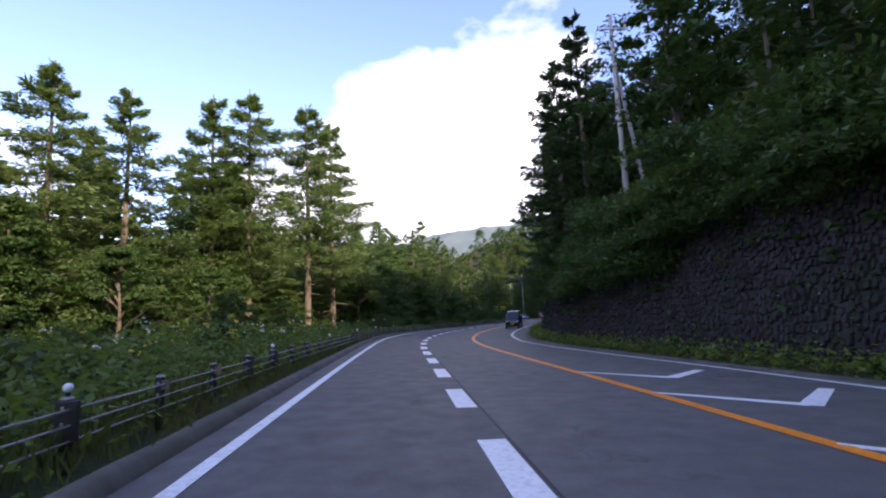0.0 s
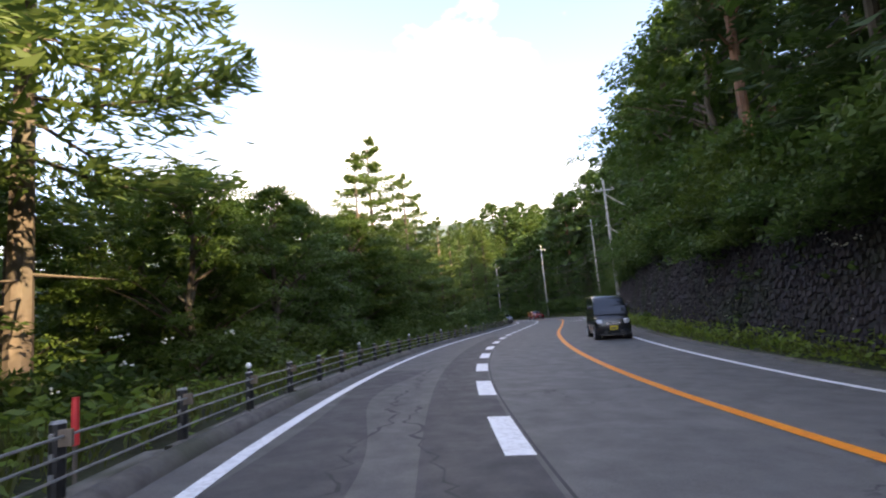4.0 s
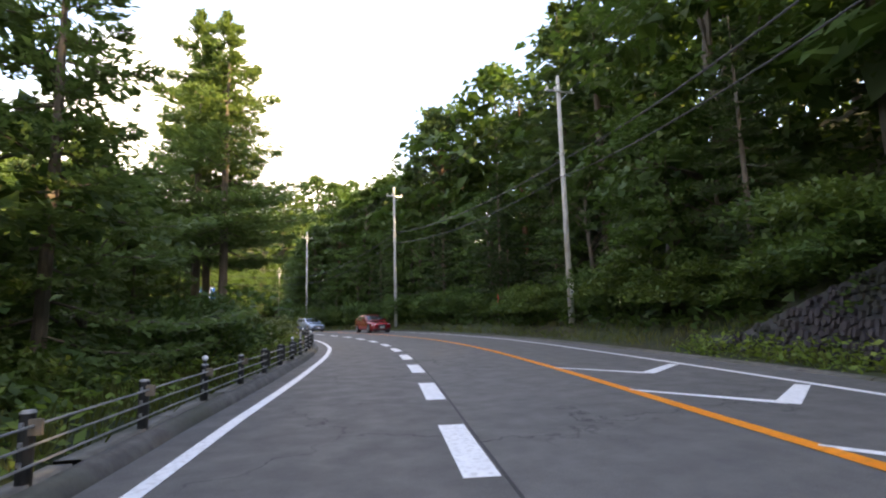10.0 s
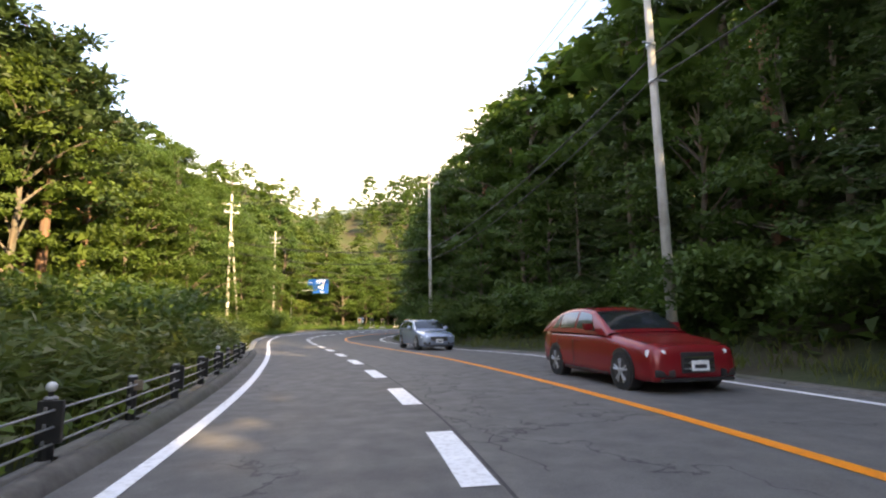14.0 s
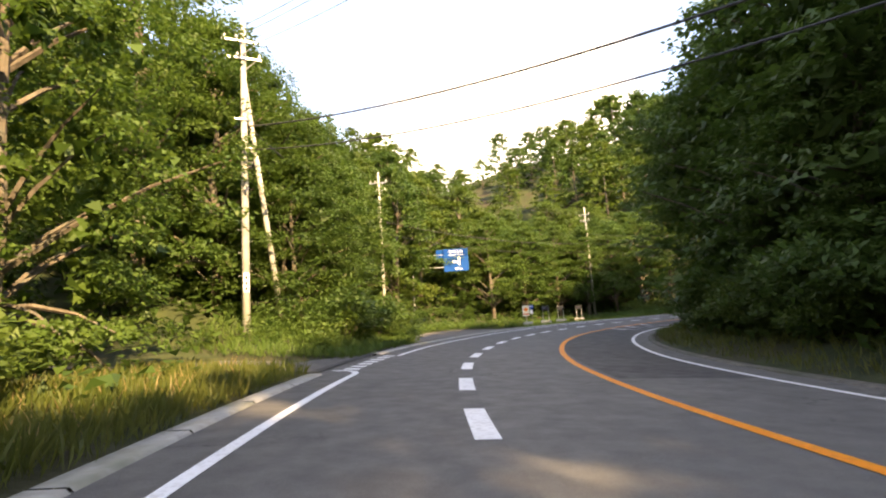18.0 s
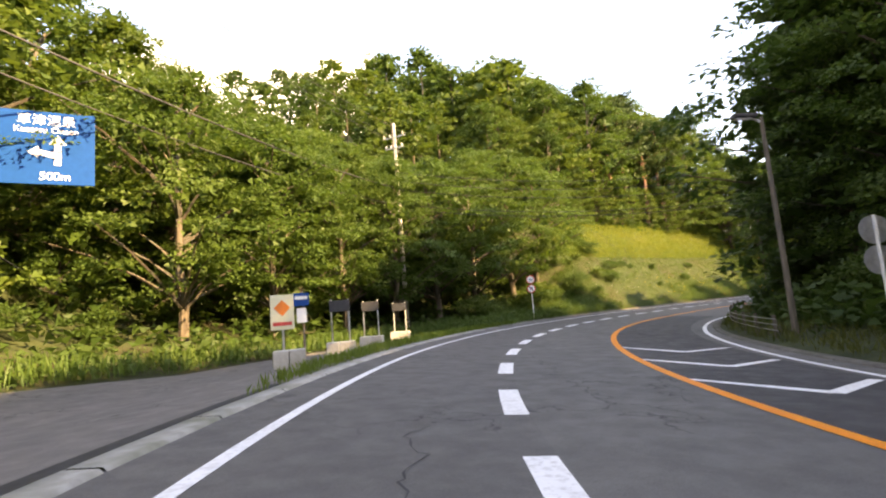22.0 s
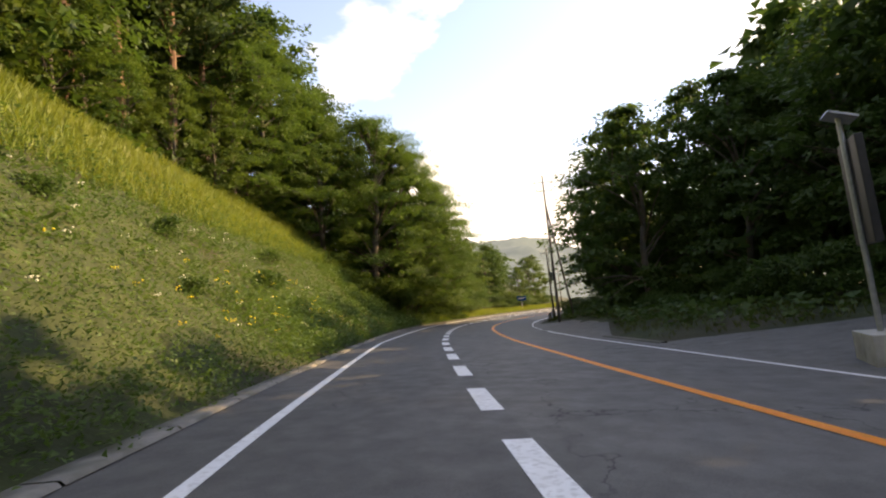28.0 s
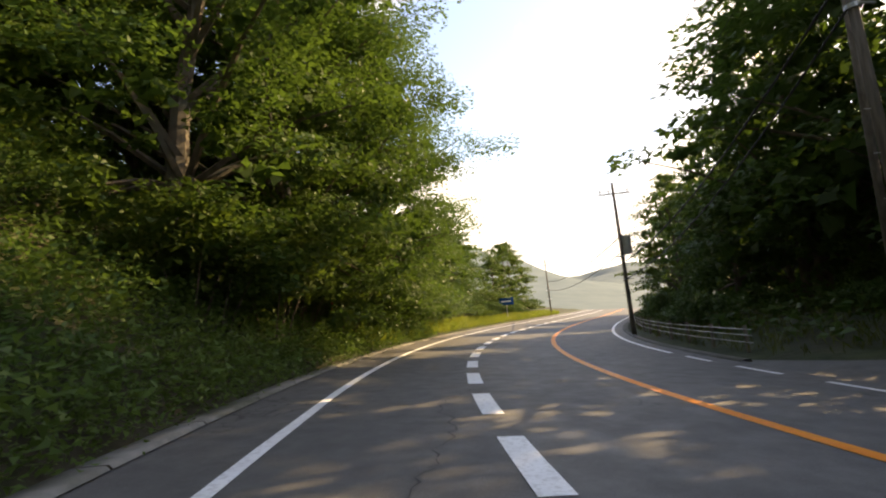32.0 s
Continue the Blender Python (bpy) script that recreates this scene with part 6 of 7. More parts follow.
for q, u, z0, h in ((115.0, 10.0, 1.2, 0.9), (62.9, -2.75, 0.35, 0.40), (289.0, -4.6, 1.0, 0.9), (38.2, -3.0, 0.3, 0.4)):
    snow_pole(q, u, z0, h)
for q, u in ((163.0, 10.9), (164.4, 11.1), (165.6, 11.2), (167.4, 11.4)):
    p = place(q, u)
    e = thing("marker_post", p, 0, "thin yellow marker post under the trees", "marker post", "yellow posts")
    part("post", bm_tube((0, 0, -0.1), (0.02, 0.02, 1.5), 0.035, 0.03, 8), M["yellow_box"], e)
p = place(322, -4.0)
e = thing("direction_sign", p, face_to(p.x, p.y, *place(290, 0).xy), "small blue road sign far ahead", "road sign")
part("post", bm_tube((0, 0.03, -0.3), (0, 0.03, 2.3), 0.04, 0.04, 10), M["steel"], e)
part("panel", bm_box(1.5, 0.04, 0.75, (0, 0, 1.55), 0.01), M["sign_blue"], e)
part("bar", bm_box(1.0, 0.006, 0.12, (0, -0.024, 1.86)), M["sign_white"], e)


# ---- cars ----
def grid_mesh(name, rows, mat, parent, label="", close=False):
    """A smooth skin over rows of points."""
    k = len(rows[0])
    v = [q for r in rows for q in r]
    f = [(i * k + j, i * k + j + 1, (i + 1) * k + j + 1, (i + 1) * k + j) for i in range(len(rows) - 1) for j in range(k - 1)]
    bm = bmesh.new()
    vs = [bm.verts.new(q) for q in v]
    for q in f:
        bm.faces.new([vs[a] for a in q])
    if close:
        bm.faces.new(vs[:k])
        bm.faces.new(vs[-k:])
    bmesh.ops.remove_doubles(bm, verts=bm.verts, dist=0.0004)
    bmesh.ops.recalc_face_normals(bm, faces=bm.faces)
    return part(name, bm, mat, parent, label, True)


def wheel(e, x, y, r, w=0.2):
    sd = 1 if x > 0 else -1
    bm = bm_tube((x - w / 2, y, r), (x + w / 2, y, r), r, r, 26)
    bmesh.ops.bevel(bm, geom=[ed for ed in bm.edges if len(ed.link_faces) == 2 and ed.calc_face_angle(0) > 1.0], offset=0.03, segments=2, affect="EDGES")
    wh = part("wheel", bm, M["rubber"], e)
    part("rim", bm_tube((x + sd * (w / 2 - 0.02), y, r), (x + sd * (w / 2 + 0.004), y, r), r * 0.70, r * 0.66, 22), M["black"], wh, "dark wheel well")
    for k in range(5):
        a = k * 2 * math.pi / 5 + 0.3
        for da in (-0.16, 0.16):
            part("spoke", bm_tube((x + sd * (w / 2 + 0.006), y + r * 0.12 * math.cos(a), r + r * 0.12 * math.sin(a)), (x + sd * (w / 2 + 0.002), y + r * 0.66 * math.cos(a + da), r + r * 0.66 * math.sin(a + da)), 0.020, 0.018, 6), M["steel"], wh)
    part("hub", bm_tube((x + sd * (w / 2), y, r), (x + sd * (w / 2 + 0.022), y, r), r * 0.20, r * 0.16, 14), M["steel"], wh)


SHAPES = {
    "estate": dict(L=4.66, wy=(0.86, 3.70), wr=0.33,
                   body=((0.0, 0.06, 0.22, 0.5, 0.95, 1.5, 2.6, 3.6, 4.2, 4.52, 4.66), (0.58, 0.74, 0.83, 0.875, 0.895, 0.90, 0.905, 0.90, 0.875, 0.82, 0.76),
                         (0.30, 0.22, 0.18, 0.18, 0.18, 0.18, 0.18, 0.18, 0.22, 0.28, 0.36), (0.60, 0.70, 0.77, 0.83, 0.90, 0.965, 0.985, 0.995, 1.0, 0.99, 0.95)),
                   cab=((1.36, 1.75, 2.15, 2.5, 3.0, 3.6, 4.1, 4.36, 4.58), (0.96, 1.18, 1.365, 1.43, 1.455, 1.45, 1.42, 1.37, 1.02)),
                   panes=((1.86, 2.72), (2.80, 3.52), (3.60, 4.22)), screen=(1.44, 2.16), lamp=(0.66, 0.60), grille=(0.84, 0.20, 0.44), plate=0.36),
    "saloon": dict(L=4.55, wy=(0.86, 3.60), wr=0.33,
                   body=((0.0, 0.06, 0.22, 0.5, 0.95, 1.5, 2.6, 3.5, 4.1, 4.42, 4.55), (0.58, 0.74, 0.84, 0.88, 0.90, 0.905, 0.91, 0.905, 0.88, 0.82, 0.76),
                         (0.30, 0.22, 0.19, 0.19, 0.19, 0.19, 0.19, 0.19, 0.23, 0.29, 0.36), (0.62, 0.73, 0.81, 0.87, 0.94, 1.0, 1.02, 1.03, 1.04, 1.02, 0.97)),
                   cab=((1.32, 1.70, 2.10, 2.45, 2.9, 3.3, 3.7, 4.05, 4.36), (1.0, 1.22, 1.41, 1.48, 1.50, 1.48, 1.41, 1.26, 1.05)),
                   panes=((1.82, 2.66), (2.74, 3.46), (3.52, 3.86)), screen=(1.40, 2.10), lamp=(0.66, 0.64), grille=(0.62, 0.34, 0.34), plate=0.38),
    "van": dict(L=3.4, wy=(0.52, 2.86), wr=0.275,
                body=((0.0, 0.05, 0.16, 0.36, 0.7, 1.3, 2.4, 3.1, 3.3, 3.4), (0.60, 0.69, 0.715, 0.73, 0.735, 0.737, 0.737, 0.735, 0.72, 0.69),
                      (0.30, 0.25, 0.22, 0.22, 0.22, 0.22, 0.22, 0.22, 0.26, 0.32), (0.80, 0.92, 0.99, 1.04, 1.08, 1.10, 1.10, 1.10, 1.09, 1.05)),
                cab=((0.34, 0.62, 0.92, 1.15, 1.7, 2.6, 3.1, 3.28, 3.38), (1.06, 1.44, 1.72, 1.82, 1.87, 1.875, 1.85, 1.76, 1.2)),
                panes=((0.80, 1.62), (1.70, 2.50), (2.58, 3.16)), screen=(0.40, 0.98), lamp=(0.54, 0.72), grille=(0.60, 0.13, 0.60), plate=0.42),
}


def car(kind, paint, q, u, label, plate):
    """A car whose front, at -y, meets the camera."""
    p = place(q, u)
    e = thing("car", p, 0, label, "car")
    e.matrix_world = Matrix.Translation(p) @ Matrix.Rotation(heading(q), 4, "Z") @ Matrix.Rotation(radians(float(bank(q))), 4, "Y")
    g = SHAPES[kind]
    by, bw, bz0, bz1 = g["body"]
    W = max(bw)
    ys = np.unique(np.concatenate([np.linspace(0, g["L"], 40), np.linspace(0, 0.5, 12)]))
    rows = []
    for y in ys:
        w, z0, z1 = (float(glide(by, t, np.array([y]))[0]) for t in (bw, bz0, bz1))
        h = z1 - z0
        half = [(w * 0.90, z0), (w * 0.975, z0 + 0.05 * h), (w * 0.995, z0 + 0.2 * h), (w, z0 + 0.45 * h), (w * 0.985, z0 + 0.66 * h), (w * 0.975, z0 + 0.70 * h), (w * 0.955, z0 + 0.84 * h), (w * 0.90, z0 + 0.93 * h), (w * 0.78, z0 + 0.975 * h), (w * 0.45, z1 - 0.004), (0, z1)]
        rows.append([(x, y, z) for x, z in half] + [(-x, y, z) for x, z in half[::-1]] + [(half[0][0], y, half[0][1])])
    grid_mesh("body", rows, M[paint], e, "", True)
    cy, cz = g["cab"]
    tall = max(cz)

    def top(y):
        return float(glide(cy, cz, np.array([y]))[0])

    def flank(y, v, out=0.0):
        """A point on the cabin's side, v from the belt line to the roof's edge."""
        z0 = float(np.interp(y, by, bz1)) - 0.06
        zt = max(top(y) - 0.055, z0 + 0.01)
        f = (zt - z0) / (tall - z0)
        wide = W * (0.955 - (0.235 if kind != "van" else 0.10) * f * v ** 1.15)
        return (wide + out, y, z0 + (zt - z0) * v)

    rows = []
    for y in np.linspace(cy[0], cy[-1], 30):
        half = [flank(y, v) for v in (0, 0.25, 0.5, 0.75, 0.92, 1.0)]
        x1, _, z1 = half[-1]
        half += [(x1 * 0.95, y, z1 + 0.6 * (top(y) - z1)), (x1 * 0.75, y, top(y) - 0.008), (x1 * 0.4, y, top(y)), (0, y, top(y) + 0.003)]
        rows.append(half + [(-x, yy, z) for x, yy, z in half[::-1]])
    grid_mesh("cabin", rows, M[paint], e, "", False)
    a, b = g["screen"]
    wide = flank(0.5 * (a + b), 0.9)[0]
    rows = [[(x, y, top(y) + 0.010 - 0.035 * (x / wide) ** 4) for x in np.linspace(-wide * 0.93, wide * 0.93, 13) * (1 - 0.10 * (y - a) / (b - a))] for y in np.linspace(a, b, 8)]
    grid_mesh("windscreen", rows, M["glass"], e, "dark windscreen")
    for sd in (-1, 1):
        for k, (a, b) in enumerate(g["panes"]):
            rows = []
            for v in np.linspace(0.22, 0.93, 7):
                lean = (0.42 * (v - 0.22) if k == 0 and kind != "van" else 0.0), (0.36 * (v - 0.22) if k == len(g["panes"]) - 1 and kind != "van" else 0.0)
                rows.append([(sd * flank(y, v, 0.006)[0], y, flank(y, v)[2]) for y in np.linspace(a + lean[0], max(b - lean[1], a + lean[0] + 0.02), 8)])
            grid_mesh("side_window", rows, M["glass"], e, "dark side window")
        for y in (g["panes"][0][1] + 0.04, g["panes"][1][1] + 0.04):
            w = float(np.interp(y, by, bw))
            part("door_gap", bm_box(0.006, 0.012, 0.50, (sd * (w + 0.0005), y, 0.34)), M["black"], e)
            part("door_handle", bm_box(0.025, 0.18, 0.025, (sd * (w * 0.98 + 0.01), y + (-0.16), 0.80), 0.008), M[paint], e)
        lx, lz = g["lamp"]
        part("headlamp", bm_box(0.33 if kind != "van" else 0.24, 0.16, 0.13 if kind != "van" else 0.18, (sd * lx, 0.17 if kind != "van" else 0.06, lz - 0.05), 0.04, Matrix.Rotation(sd * 0.55, 4, "Z")), M["lamp_glass"], e, "clear headlamp")
        part("intake", bm_box(0.34, 0.10, 0.13, (sd * (W - 0.32), 0.06, 0.27), 0.03, Matrix.Rotation(sd * 0.22, 4, "Z")), M["black"], e, "dark side intake")
        mir = part("mirror", bm_box(0.20, 0.12, 0.14, (sd * (W + 0.07), g["panes"][0][0] + 0.05, top(g["panes"][0][0]) * 0.80), 0.04), M[paint], e)
        part("mirror_foot", bm_box(0.12, 0.04, 0.04, (sd * (W - 0.05), g["panes"][0][0] + 0.06, top(g["panes"][0][0]) * 0.80), 0.006), M["black"], mir)
        for y in g["wy"]:
            w = float(np.interp(y, by, bw))
            wheel(e, sd * (w - 0.085), y, g["wr"])
            part("wheel_arch", bm_tube((sd * (w - 0.22), y, g["wr"] + 0.02), (sd * (w + 0.004), y, g["wr"] + 0.02), g["wr"] + 0.05, g["wr"] + 0.05, 26), M["black"], e)
        part("sill_trim", bm_box(0.012, g["wy"][1] - g["wy"][0] - 0.9, 0.03, (sd * (W * 0.985), 0.5 * sum(g["wy"]), 0.235)), M["chrome" if kind == "estate" else "black"], e)
        if kind == "estate":
            part("roof_rail", bm_polyline([(sd * (flank(y, 1.0)[0] * 0.93), y, top(y) + 0.025) for y in np.linspace(2.25, 4.2, 8)], 0.016, 6), M["chrome"], e, "bright roof rail")
    gw, gh, gz = g["grille"]
    gr = part("grille", bm_box(gw, 0.06, gh, (0, 0.0, gz), 0.03), M["black"], e, "black grille")
    for k in range(3):
        part("grille_bar", bm_box(gw * 0.92, 0.014, 0.022, (0, -0.034, gz + gh * (0.18 + 0.27 * k))), M["chrome"], gr)
    part("badge", bm_disc(0.065 if kind != "van" else 0.04, 0.02, 18, (0, -0.045, gz + gh * 0.5)), M["chrome"], gr, "plain round badge")
    part("number_plate", bm_box(0.33, 0.015, 0.165, (0, -0.065, g["plate"]), 0.004), M[plate], e, "number plate with plain bars")
    part("plate_bar", bm_box(0.22, 0.004, 0.06, (0, -0.075, g["plate"] + 0.04)), M["sign_back"], e)
    part("bumper", bm_box(W * 1.5, 0.14, 0.06, (0, 0.05, 0.20), 0.025), M["black"], e, "dark lower bumper lip")


car("van", "paint_black", 56.0, 5.9, "small black box van with a yellow plate in the oncoming lane", "plate_yellow")
car("saloon", "paint_red", 125.4, 5.6, "dark red car in the oncoming lane", "plate_white")
car("estate", "paint_silver", 141.0, 5.6, "silver-blue estate car in the oncoming lane", "plate_white")


# ---- undergrowth, grass and weeds ----
def lay(n, s0, s1, u0, u1, skip=None, lift=0.0):
    """n points strewn over a stretch of ground."""
    ss, uu = RNG.uniform(s0, s1, n), RNG.uniform(u0, u1, n)
    pts = []
    for s, u in zip(ss, uu):
        if skip and skip(s, u):
            continue
        pts.append(place(s, u, lift))
    return np.array(pts)


def blades(name, pts, h0, h1, width, mat, label, category="grass", lean=0.35, per=3):
    """Upright blades in tufts at the points."""
    p = np.repeat(pts, per, 0) + RNG.normal(size=(len(pts) * per, 3)) * np.array([0.07, 0.07, 0.0])
    n = len(p)
    h = RNG.uniform(h0, h1, n)
    d = np.stack([RNG.normal(size=n) * lean, RNG.normal(size=n) * lean, np.ones(n)], 1)
    c = p + d * (h * 0.48)[:, None]
    nr = RNG.normal(size=(n, 3)) * np.array([1, 1, 0.1])
    o = new(name, quads_mesh(name, leaf_tris(c, d, nr, h, width * RNG.uniform(0.9, 1.7, n)), mat, 3))
    return tagged(o, label, category, kind="stuff")


def foliage(name, pts, h0, h1, size, mat, label, category="undergrowth", per=4, long=0.5, k=4):
    """Low leafy plants at the points."""
    p = np.repeat(pts, per, 0) + RNG.normal(size=(len(pts) * per, 3)) * np.array([0.16, 0.16, 0.0])
    n = len(p)
    p[:, 2] += RNG.uniform(h0, h1, n) * RNG.uniform(0.3, 1.0, n)
    ax = RNG.normal(size=(n, 3)) * np.array([1, 1, 0.45])
    nr = np.array([0, 0, 0.9]) + RNG.normal(size=(n, 3)) * 0.5
    l = size * RNG.uniform(0.6, 1.4, n)
    o = new(name, quads_mesh(name, (leaf_quads if k == 4 else leaf_tris)(p, ax, nr, l, l * long), mat, k))
    return tagged(o, label, category, kind="stuff")


def off_side_road(s, u):
    return 164.9 < s < 168.3 and u > -30


def off_parking(s, u):
    return u < parking(s) + 0.4


# forest floor under the trees
foliage("undergrowth", lay(13000, -20, 163, -26, -4.2), 0.05, 0.9, 0.24, M["leaf"], "dense dark green undergrowth below the trees", k=3, long=0.7)
foliage("undergrowth", lay(16000, 160, 340, -36, -8.5, lambda s, u: off_side_road(s, u) or (226 < s < 284 and u > -12.5) or -lay_by(s) - 1.0 < u), 0.05, 1.2, 0.42, M["leaf"], "dense green undergrowth on the wooded hillside", per=4, k=3, long=0.7)
foliage("undergrowth", lay(14000, -14, 230, 10.0, 28, lambda s, u: s < 96 and u < 10.9), 0.05, 1.0, 0.36, M["leaf"], "dense dark green undergrowth on the bank", k=3, long=0.7)
foliage("undergrowth", lay(6000, 96, 230, 9.8, 14), 0.05, 1.6, 0.34, M["leaf"], "dense dark green thicket at the foot of the bank", k=3, long=0.7)
foliage("undergrowth", lay(6000, 228, 345, 10, 30, off_parking), 0.05, 0.9, 0.34, M["leaf"], "dark undergrowth behind the pull-off", k=3, long=0.7)
# creepers on the rubble wall
pts = []
for k in range(900):
    s = RNG.uniform(-12, 95)
    lim = wall_height(s)
    if noise.noise(Vector((s * 0.35, 7.0, 0))) + (0.25 if s < 55 else -0.12) > 0:
        pts.append(wall_pos(s, lim - abs(RNG.normal()) * (1.6 if s < 55 else 0.7), 0.10))
foliage("creeper", np.array([p for p in pts if p.z > 0.1]), -0.15, 0.25, 0.20, M["leaf"], "green creeper hanging over the rubble wall", "creeper", 7, 0.7)
# verges
blades("verge_grass", lay(6000, -16, 140, -4.4, -2.95, lambda s, u: s > 32 and u > edge_line(s) - 1.0), 0.15, 0.50, 0.035, M["grass"], "tufts of verge grass behind the guard fence")
blades("verge_grass", lay(2600, -16, 32, -3.6, -2.5), 0.10, 0.32, 0.02, M["grass"], "short grass between the kerb and the fence")
foliage("weeds", lay(4200, -16, 140, -5.2, -2.95, lambda s, u: s > 30 and u > edge_line(s) - 1.05), 0.05, 0.6, 0.15, M["weed"], "leafy green weeds behind the guard fence", "weeds", 5)
foliage("weeds", lay(6500, -14, 40, -10.5, -3.5), 0.1, 1.35, 0.15, M["weed"], "tall leafy weeds and goldenrod stems", "weeds", 6)
blades("verge_grass", lay(7000, -16, 226, 8.35, 10.4), 0.12, 0.45, 0.03, M["grass"], "verge grass below the bank")
foliage("weeds", lay(3000, -14, 98, 8.35, 9.3), 0.0, 0.65, 0.16, M["weed"], "weeds along the foot of the wall", "weeds", 5)
blades("verge_grass", lay(9000, 141, 164, -6.8, -3.05), 0.15, 0.50, 0.025, M["grass"], "long grass on the verge")
blades("dry_grass", lay(380, 146, 164, -7.0, -3.6), 0.2, 0.55, 0.02, M["straw"], "straw-coloured dry grass on the verge")
# the darkened weed green puts the verge's shade into this grass
blades("verge_grass", lay(6500, 168.4, 182, -9.5, -3.05, lambda s, u: u > -lay_by(s) - 0.1 and s > 176), 0.12, 0.45, 0.03, M["bank_weed"], "long grass on the verge")
blades("verge_grass", lay(2600, 193.5, 218, -4.9, -3.0, lambda s, u: u < -3.05 - 1.6 * math.sin(min(1, (s - 193.5) / 14) * math.pi / 2)), 0.08, 0.35, 0.03, M["weed"], "grass strip beside the lay-by")
blades("weeds", lay(7000, 177, 222, -13.5, -3.1, lambda s, u: not -lay_by(s) - 1.8 < u < -lay_by(s) - 0.1), 0.3, 0.85, 0.045, M["bank_weed"], "upright sunlit weeds behind the lay-by", "weeds", 0.2, 4)
foliage("weeds", lay(11000, 177, 222, -13.5, -3.1, lambda s, u: not -lay_by(s) - 2.0 < u < -lay_by(s) - 0.12), 0.05, 0.85, 0.15, M["bank_weed"], "tall sunlit weeds behind the lay-by", "weeds", 9, 0.45, 3)
foliage("weeds", lay(5200, 214, 236, -8.0, -3.0), 0.05, 0.8, 0.13, M["bank_weed"], "tall leafy weeds at the roadside", "weeds", 9, 0.5, 3)
foliage("bamboo_grass", lay(7000, 110, 150, -7.2, -3.15), 0.1, 1.45, 0.26, M["sasa"], "dwarf bamboo with long pale-edged leaves", "bamboo grass", 8, 0.3, 3)
# same darkened green, so the bamboo's colour carries the shade here
foliage("bamboo_grass", lay(1500, 169.4, 181, -8.0, -4.4), 0.1, 1.2, 0.22, M["bank_weed"], "dwarf bamboo with long leaves", "bamboo grass", 8, 0.22)
# the mown bank
blades("meadow", lay(17000, 236, 286, -14.0, -8.6), 0.22, 0.62, 0.035, M["meadow"], "yellow-green grass on the steep bank", per=3)
foliage("weeds", lay(30000, 226, 300, -9.6, -2.92), 0.02, 0.75, 0.085, M["bank_weed"], "leafy weeds along the foot of the bank", "weeds", 7, 0.5, 3)
foliage("weeds", lay(4200, 250, 300, -5.6, -3.0), 0.05, 1.15, 0.15, M["bank_weed"], "tall bushy weeds along the foot of the bank", "weeds", 8, 0.5, 3)
foliage("weeds", lay(3800, 272, 300, -9.5, -5.0), 0.05, 1.0, 0.17, M["bank_weed"], "bushy weeds below the roadside trees", "weeds", 8, 0.5, 3)
foliage("weeds", lay(1200, 234, 286, -11, -6.0), 0.05, 0.5, 0.16, M["bank_weed"], "patches of leafy weeds on the bank", "weeds", 8)
blades("dry_grass", lay(260, 256, 272, -4.6, -3.2), 0.3, 0.8, 0.025, M["straw"], "brown dry grass at the foot of the bank")
blades("verge_grass", lay(5000, 290, 345, -5.5, -3.2), 0.2, 0.7, 0.04, M["meadow"], "sunlit grass below the trees")
blades("verge_grass", lay(6000, 228, 345, 8.3, 17, off_parking), 0.12, 0.4, 0.035, M["grass"], "grass round the pull-off")


def flower_heads(name, pts, h0, h1, r, mat, label):
    """Small round flower heads on stems."""
    vs, fs = [], []
    for p in pts:
        h = RNG.uniform(h0, h1)
        c = Vector(p) + Vector((0, 0, h))
        for k in range(5):
            q = c + Vector((RNG.normal() * r, RNG.normal() * r, RNG.normal() * r * 0.5))
            rr = r * RNG.uniform(0.35, 0.7)
            o = len(vs)
            vs += [q + Vector((rr, 0, 0)), q + Vector((0, rr, 0)), q - Vector((rr, 0, 0)), q - Vector((0, rr, 0)), q + Vector((0, 0, rr * 0.7)), q - Vector((0, 0, rr * 0.7))]
            for a in range(4):
                fs += [(o + a, o + (a + 1) % 4, o + 4), (o + (a + 1) % 4, o + a, o + 5)]
    tagged(new(name, mesh_np(name, vs, fs, mat)), label, "flowers", kind="stuff")


flower_heads("goldenrod", lay(120, -8, 30, -8.0, -3.9), 0.75, 1.25, 0.055, M["yellow_flower"], "yellow goldenrod flower heads among the weeds")
flower_heads("umbels", lay(60, -8, 44, -8.0, -3.9), 0.8, 1.3, 0.06, M["white_flower"], "white flower umbels among the weeds")
flower_heads("umbels", lay(60, 226, 262, -8.0, -4.0), 0.5, 0.8, 0.05, M["white_flower"], "white flower umbels on the bank")
flower_heads("goldenrod", lay(50, 244, 262, -6.0, -3.8), 0.5, 0.8, 0.05, M["yellow_flower"], "yellow flower heads on the bank")
# white specks modelled to stand for glints on the wall's leaves
flower_heads("pale_leaves", np.array([tuple(wall_pos(a, b, 0.06)) for a, b in zip(RNG.uniform(-5, 92, 170), RNG.uniform(0.4, 4.4, 170)) if b < wall_height(a)]), 0, 0.05, 0.022, M["white_flower"], "tiny pale leaves and lichen on the rubble wall")
flower_heads("blossom", np.array([tuple(place(46.5 + a, 10.2 + b) * 1.0 + Vector((0, 0, 1.6 + c))) for a, b, c in zip(RNG.normal(size=40) * 0.7, RNG.normal(size=40) * 0.3, RNG.normal(size=40) * 0.5)]), 0, 0.2, 0.07, M["white_flower"], "white blossom on a shrub above the wall")


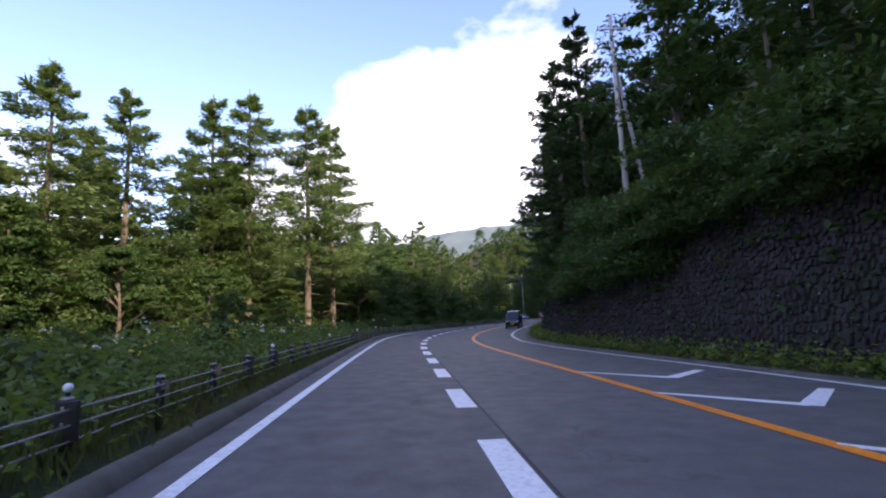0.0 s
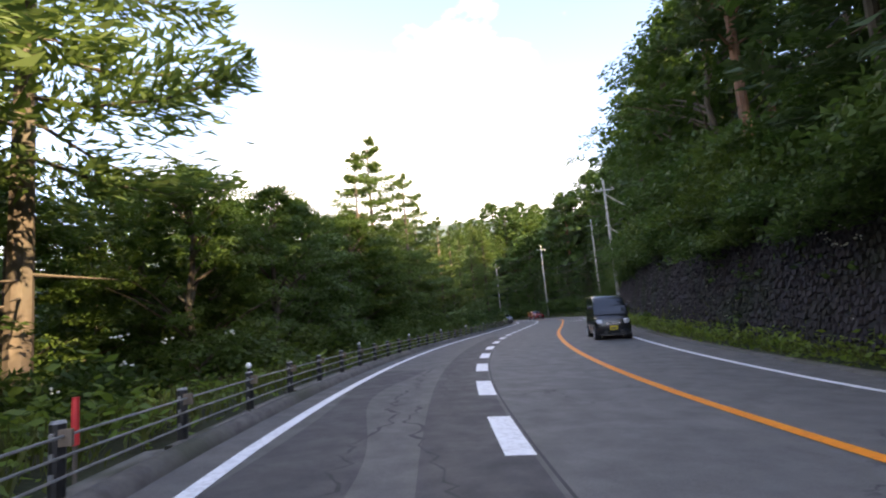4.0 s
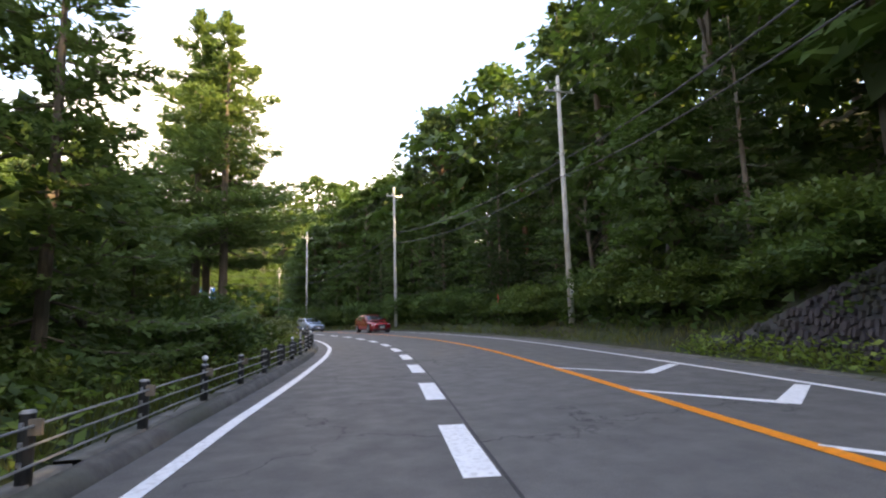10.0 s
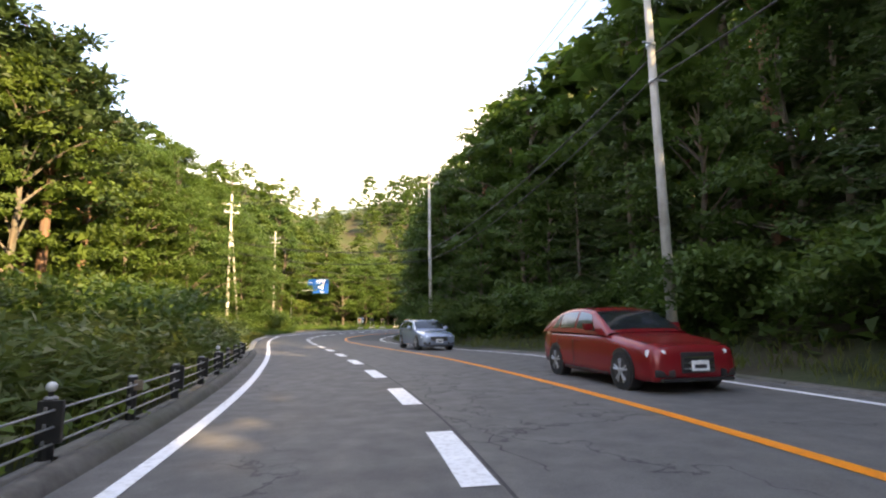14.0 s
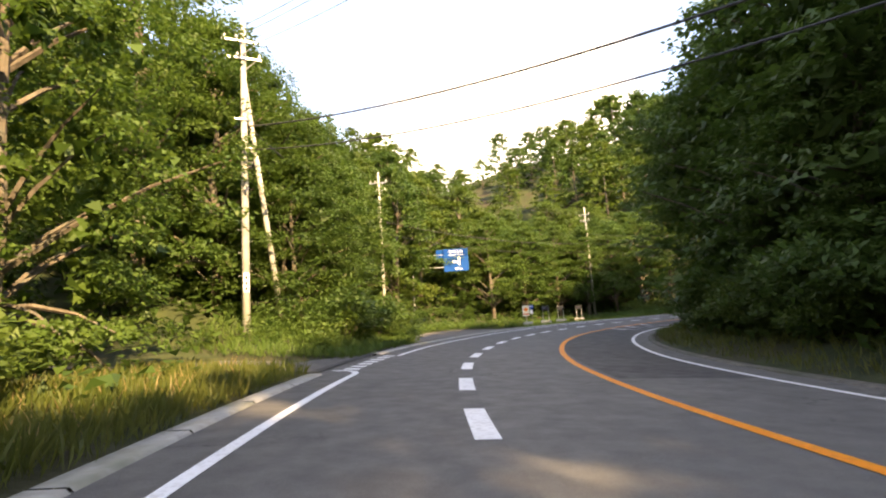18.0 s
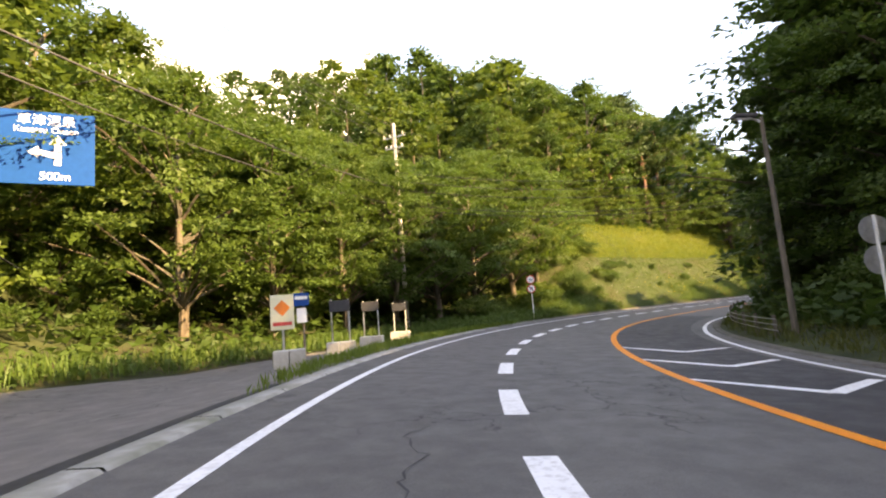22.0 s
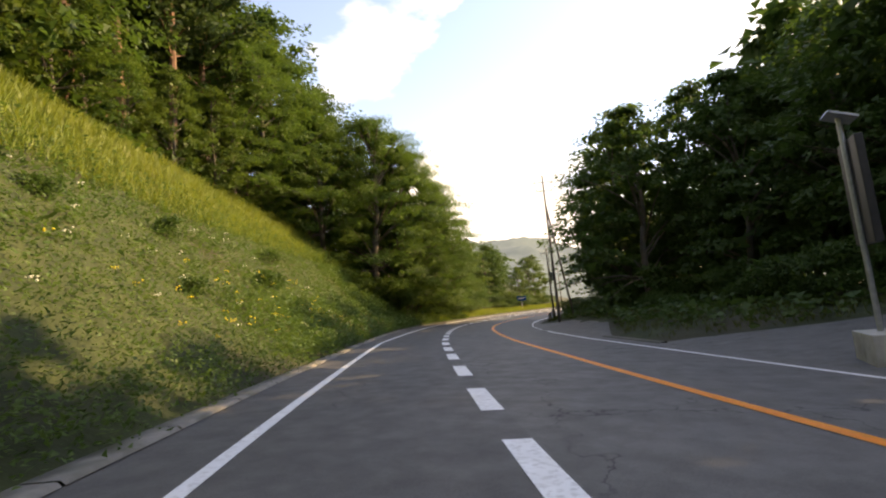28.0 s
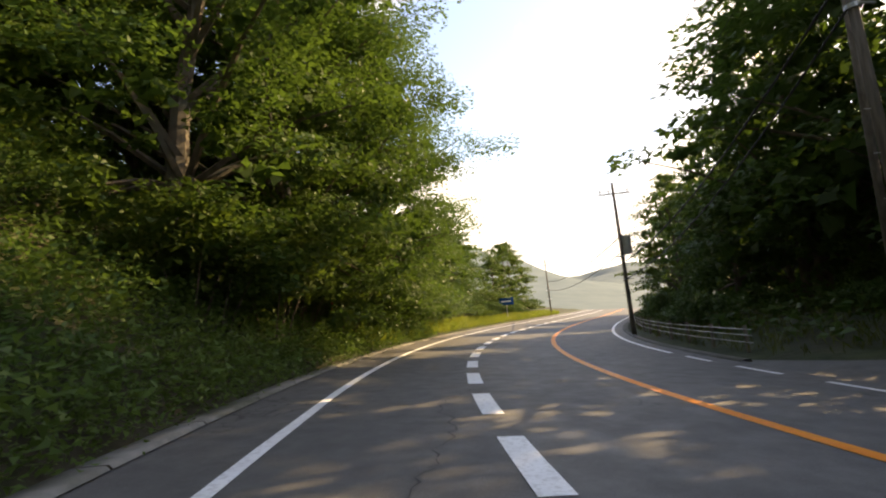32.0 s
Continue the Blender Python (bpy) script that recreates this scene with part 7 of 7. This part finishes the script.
# ---- hills in the distance ----
def hill(cx, cy, rx, ry, top, name, mat, label, base=-14):
    bm = bmesh.new()
    bmesh.ops.create_grid(bm, x_segments=70, y_segments=70, size=1.0)
    for v in bm.verts:
        x, y = v.co.x, v.co.y
        r2 = (x * 1.9) ** 2 + (y * 1.9) ** 2
        g = math.exp(-r2)
        v.co = Vector((cx + x * rx * 1.9, cy + y * ry * 1.9, 0))
        v.co.z = base + (top - base) * g * (1 + 0.16 * noise.noise(v.co * 0.012) + 0.05 * noise.noise(v.co * 0.06))
    return tagged(part(name, bm, mat, smooth=True), label, "hill", kind="structure")


def hill_woods(cx, cy, rx, ry, top, n, mat, base=-14, size=1.5):
    """Crowns of many leaf clumps strewn over a hill."""
    out = []
    v = SMALL["broad"][0]
    for k in range(n):
        x, y = RNG.uniform(-0.75, 0.75, 2)
        g = math.exp(-((x * 1.9) ** 2 + (y * 1.9) ** 2))
        p = Vector((cx + x * rx * 1.9, cy + y * ry * 1.9, 0))
        z = base + (top - base) * g * (1 + 0.16 * noise.noise(p * 0.012) + 0.05 * noise.noise(p * 0.06))
        sub = v.reshape(-1, 3, 3)[RNG.integers(0, len(v) // 3, 170)].reshape(-1, 3) * size
        out.append(sub * np.array([1.15, 1.15, 0.8]) + np.array([p.x, p.y, z - 2.0]))
    tagged(new("hill_woods", quads_mesh("hill_woods", np.concatenate(out), mat, 3)), "sunlit wooded hillside across the valley", "forest", kind="stuff")


hill(-150, 150, 90, 130, 34, "hill", M["soil"], "wooded hill across the valley")
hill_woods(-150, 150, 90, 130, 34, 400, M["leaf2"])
# never in view: added so that its shadow covers the first stretch
hill(70, -78, 66, 55, 72, "hill", M["soil"], "wooded hill behind the start of the road")
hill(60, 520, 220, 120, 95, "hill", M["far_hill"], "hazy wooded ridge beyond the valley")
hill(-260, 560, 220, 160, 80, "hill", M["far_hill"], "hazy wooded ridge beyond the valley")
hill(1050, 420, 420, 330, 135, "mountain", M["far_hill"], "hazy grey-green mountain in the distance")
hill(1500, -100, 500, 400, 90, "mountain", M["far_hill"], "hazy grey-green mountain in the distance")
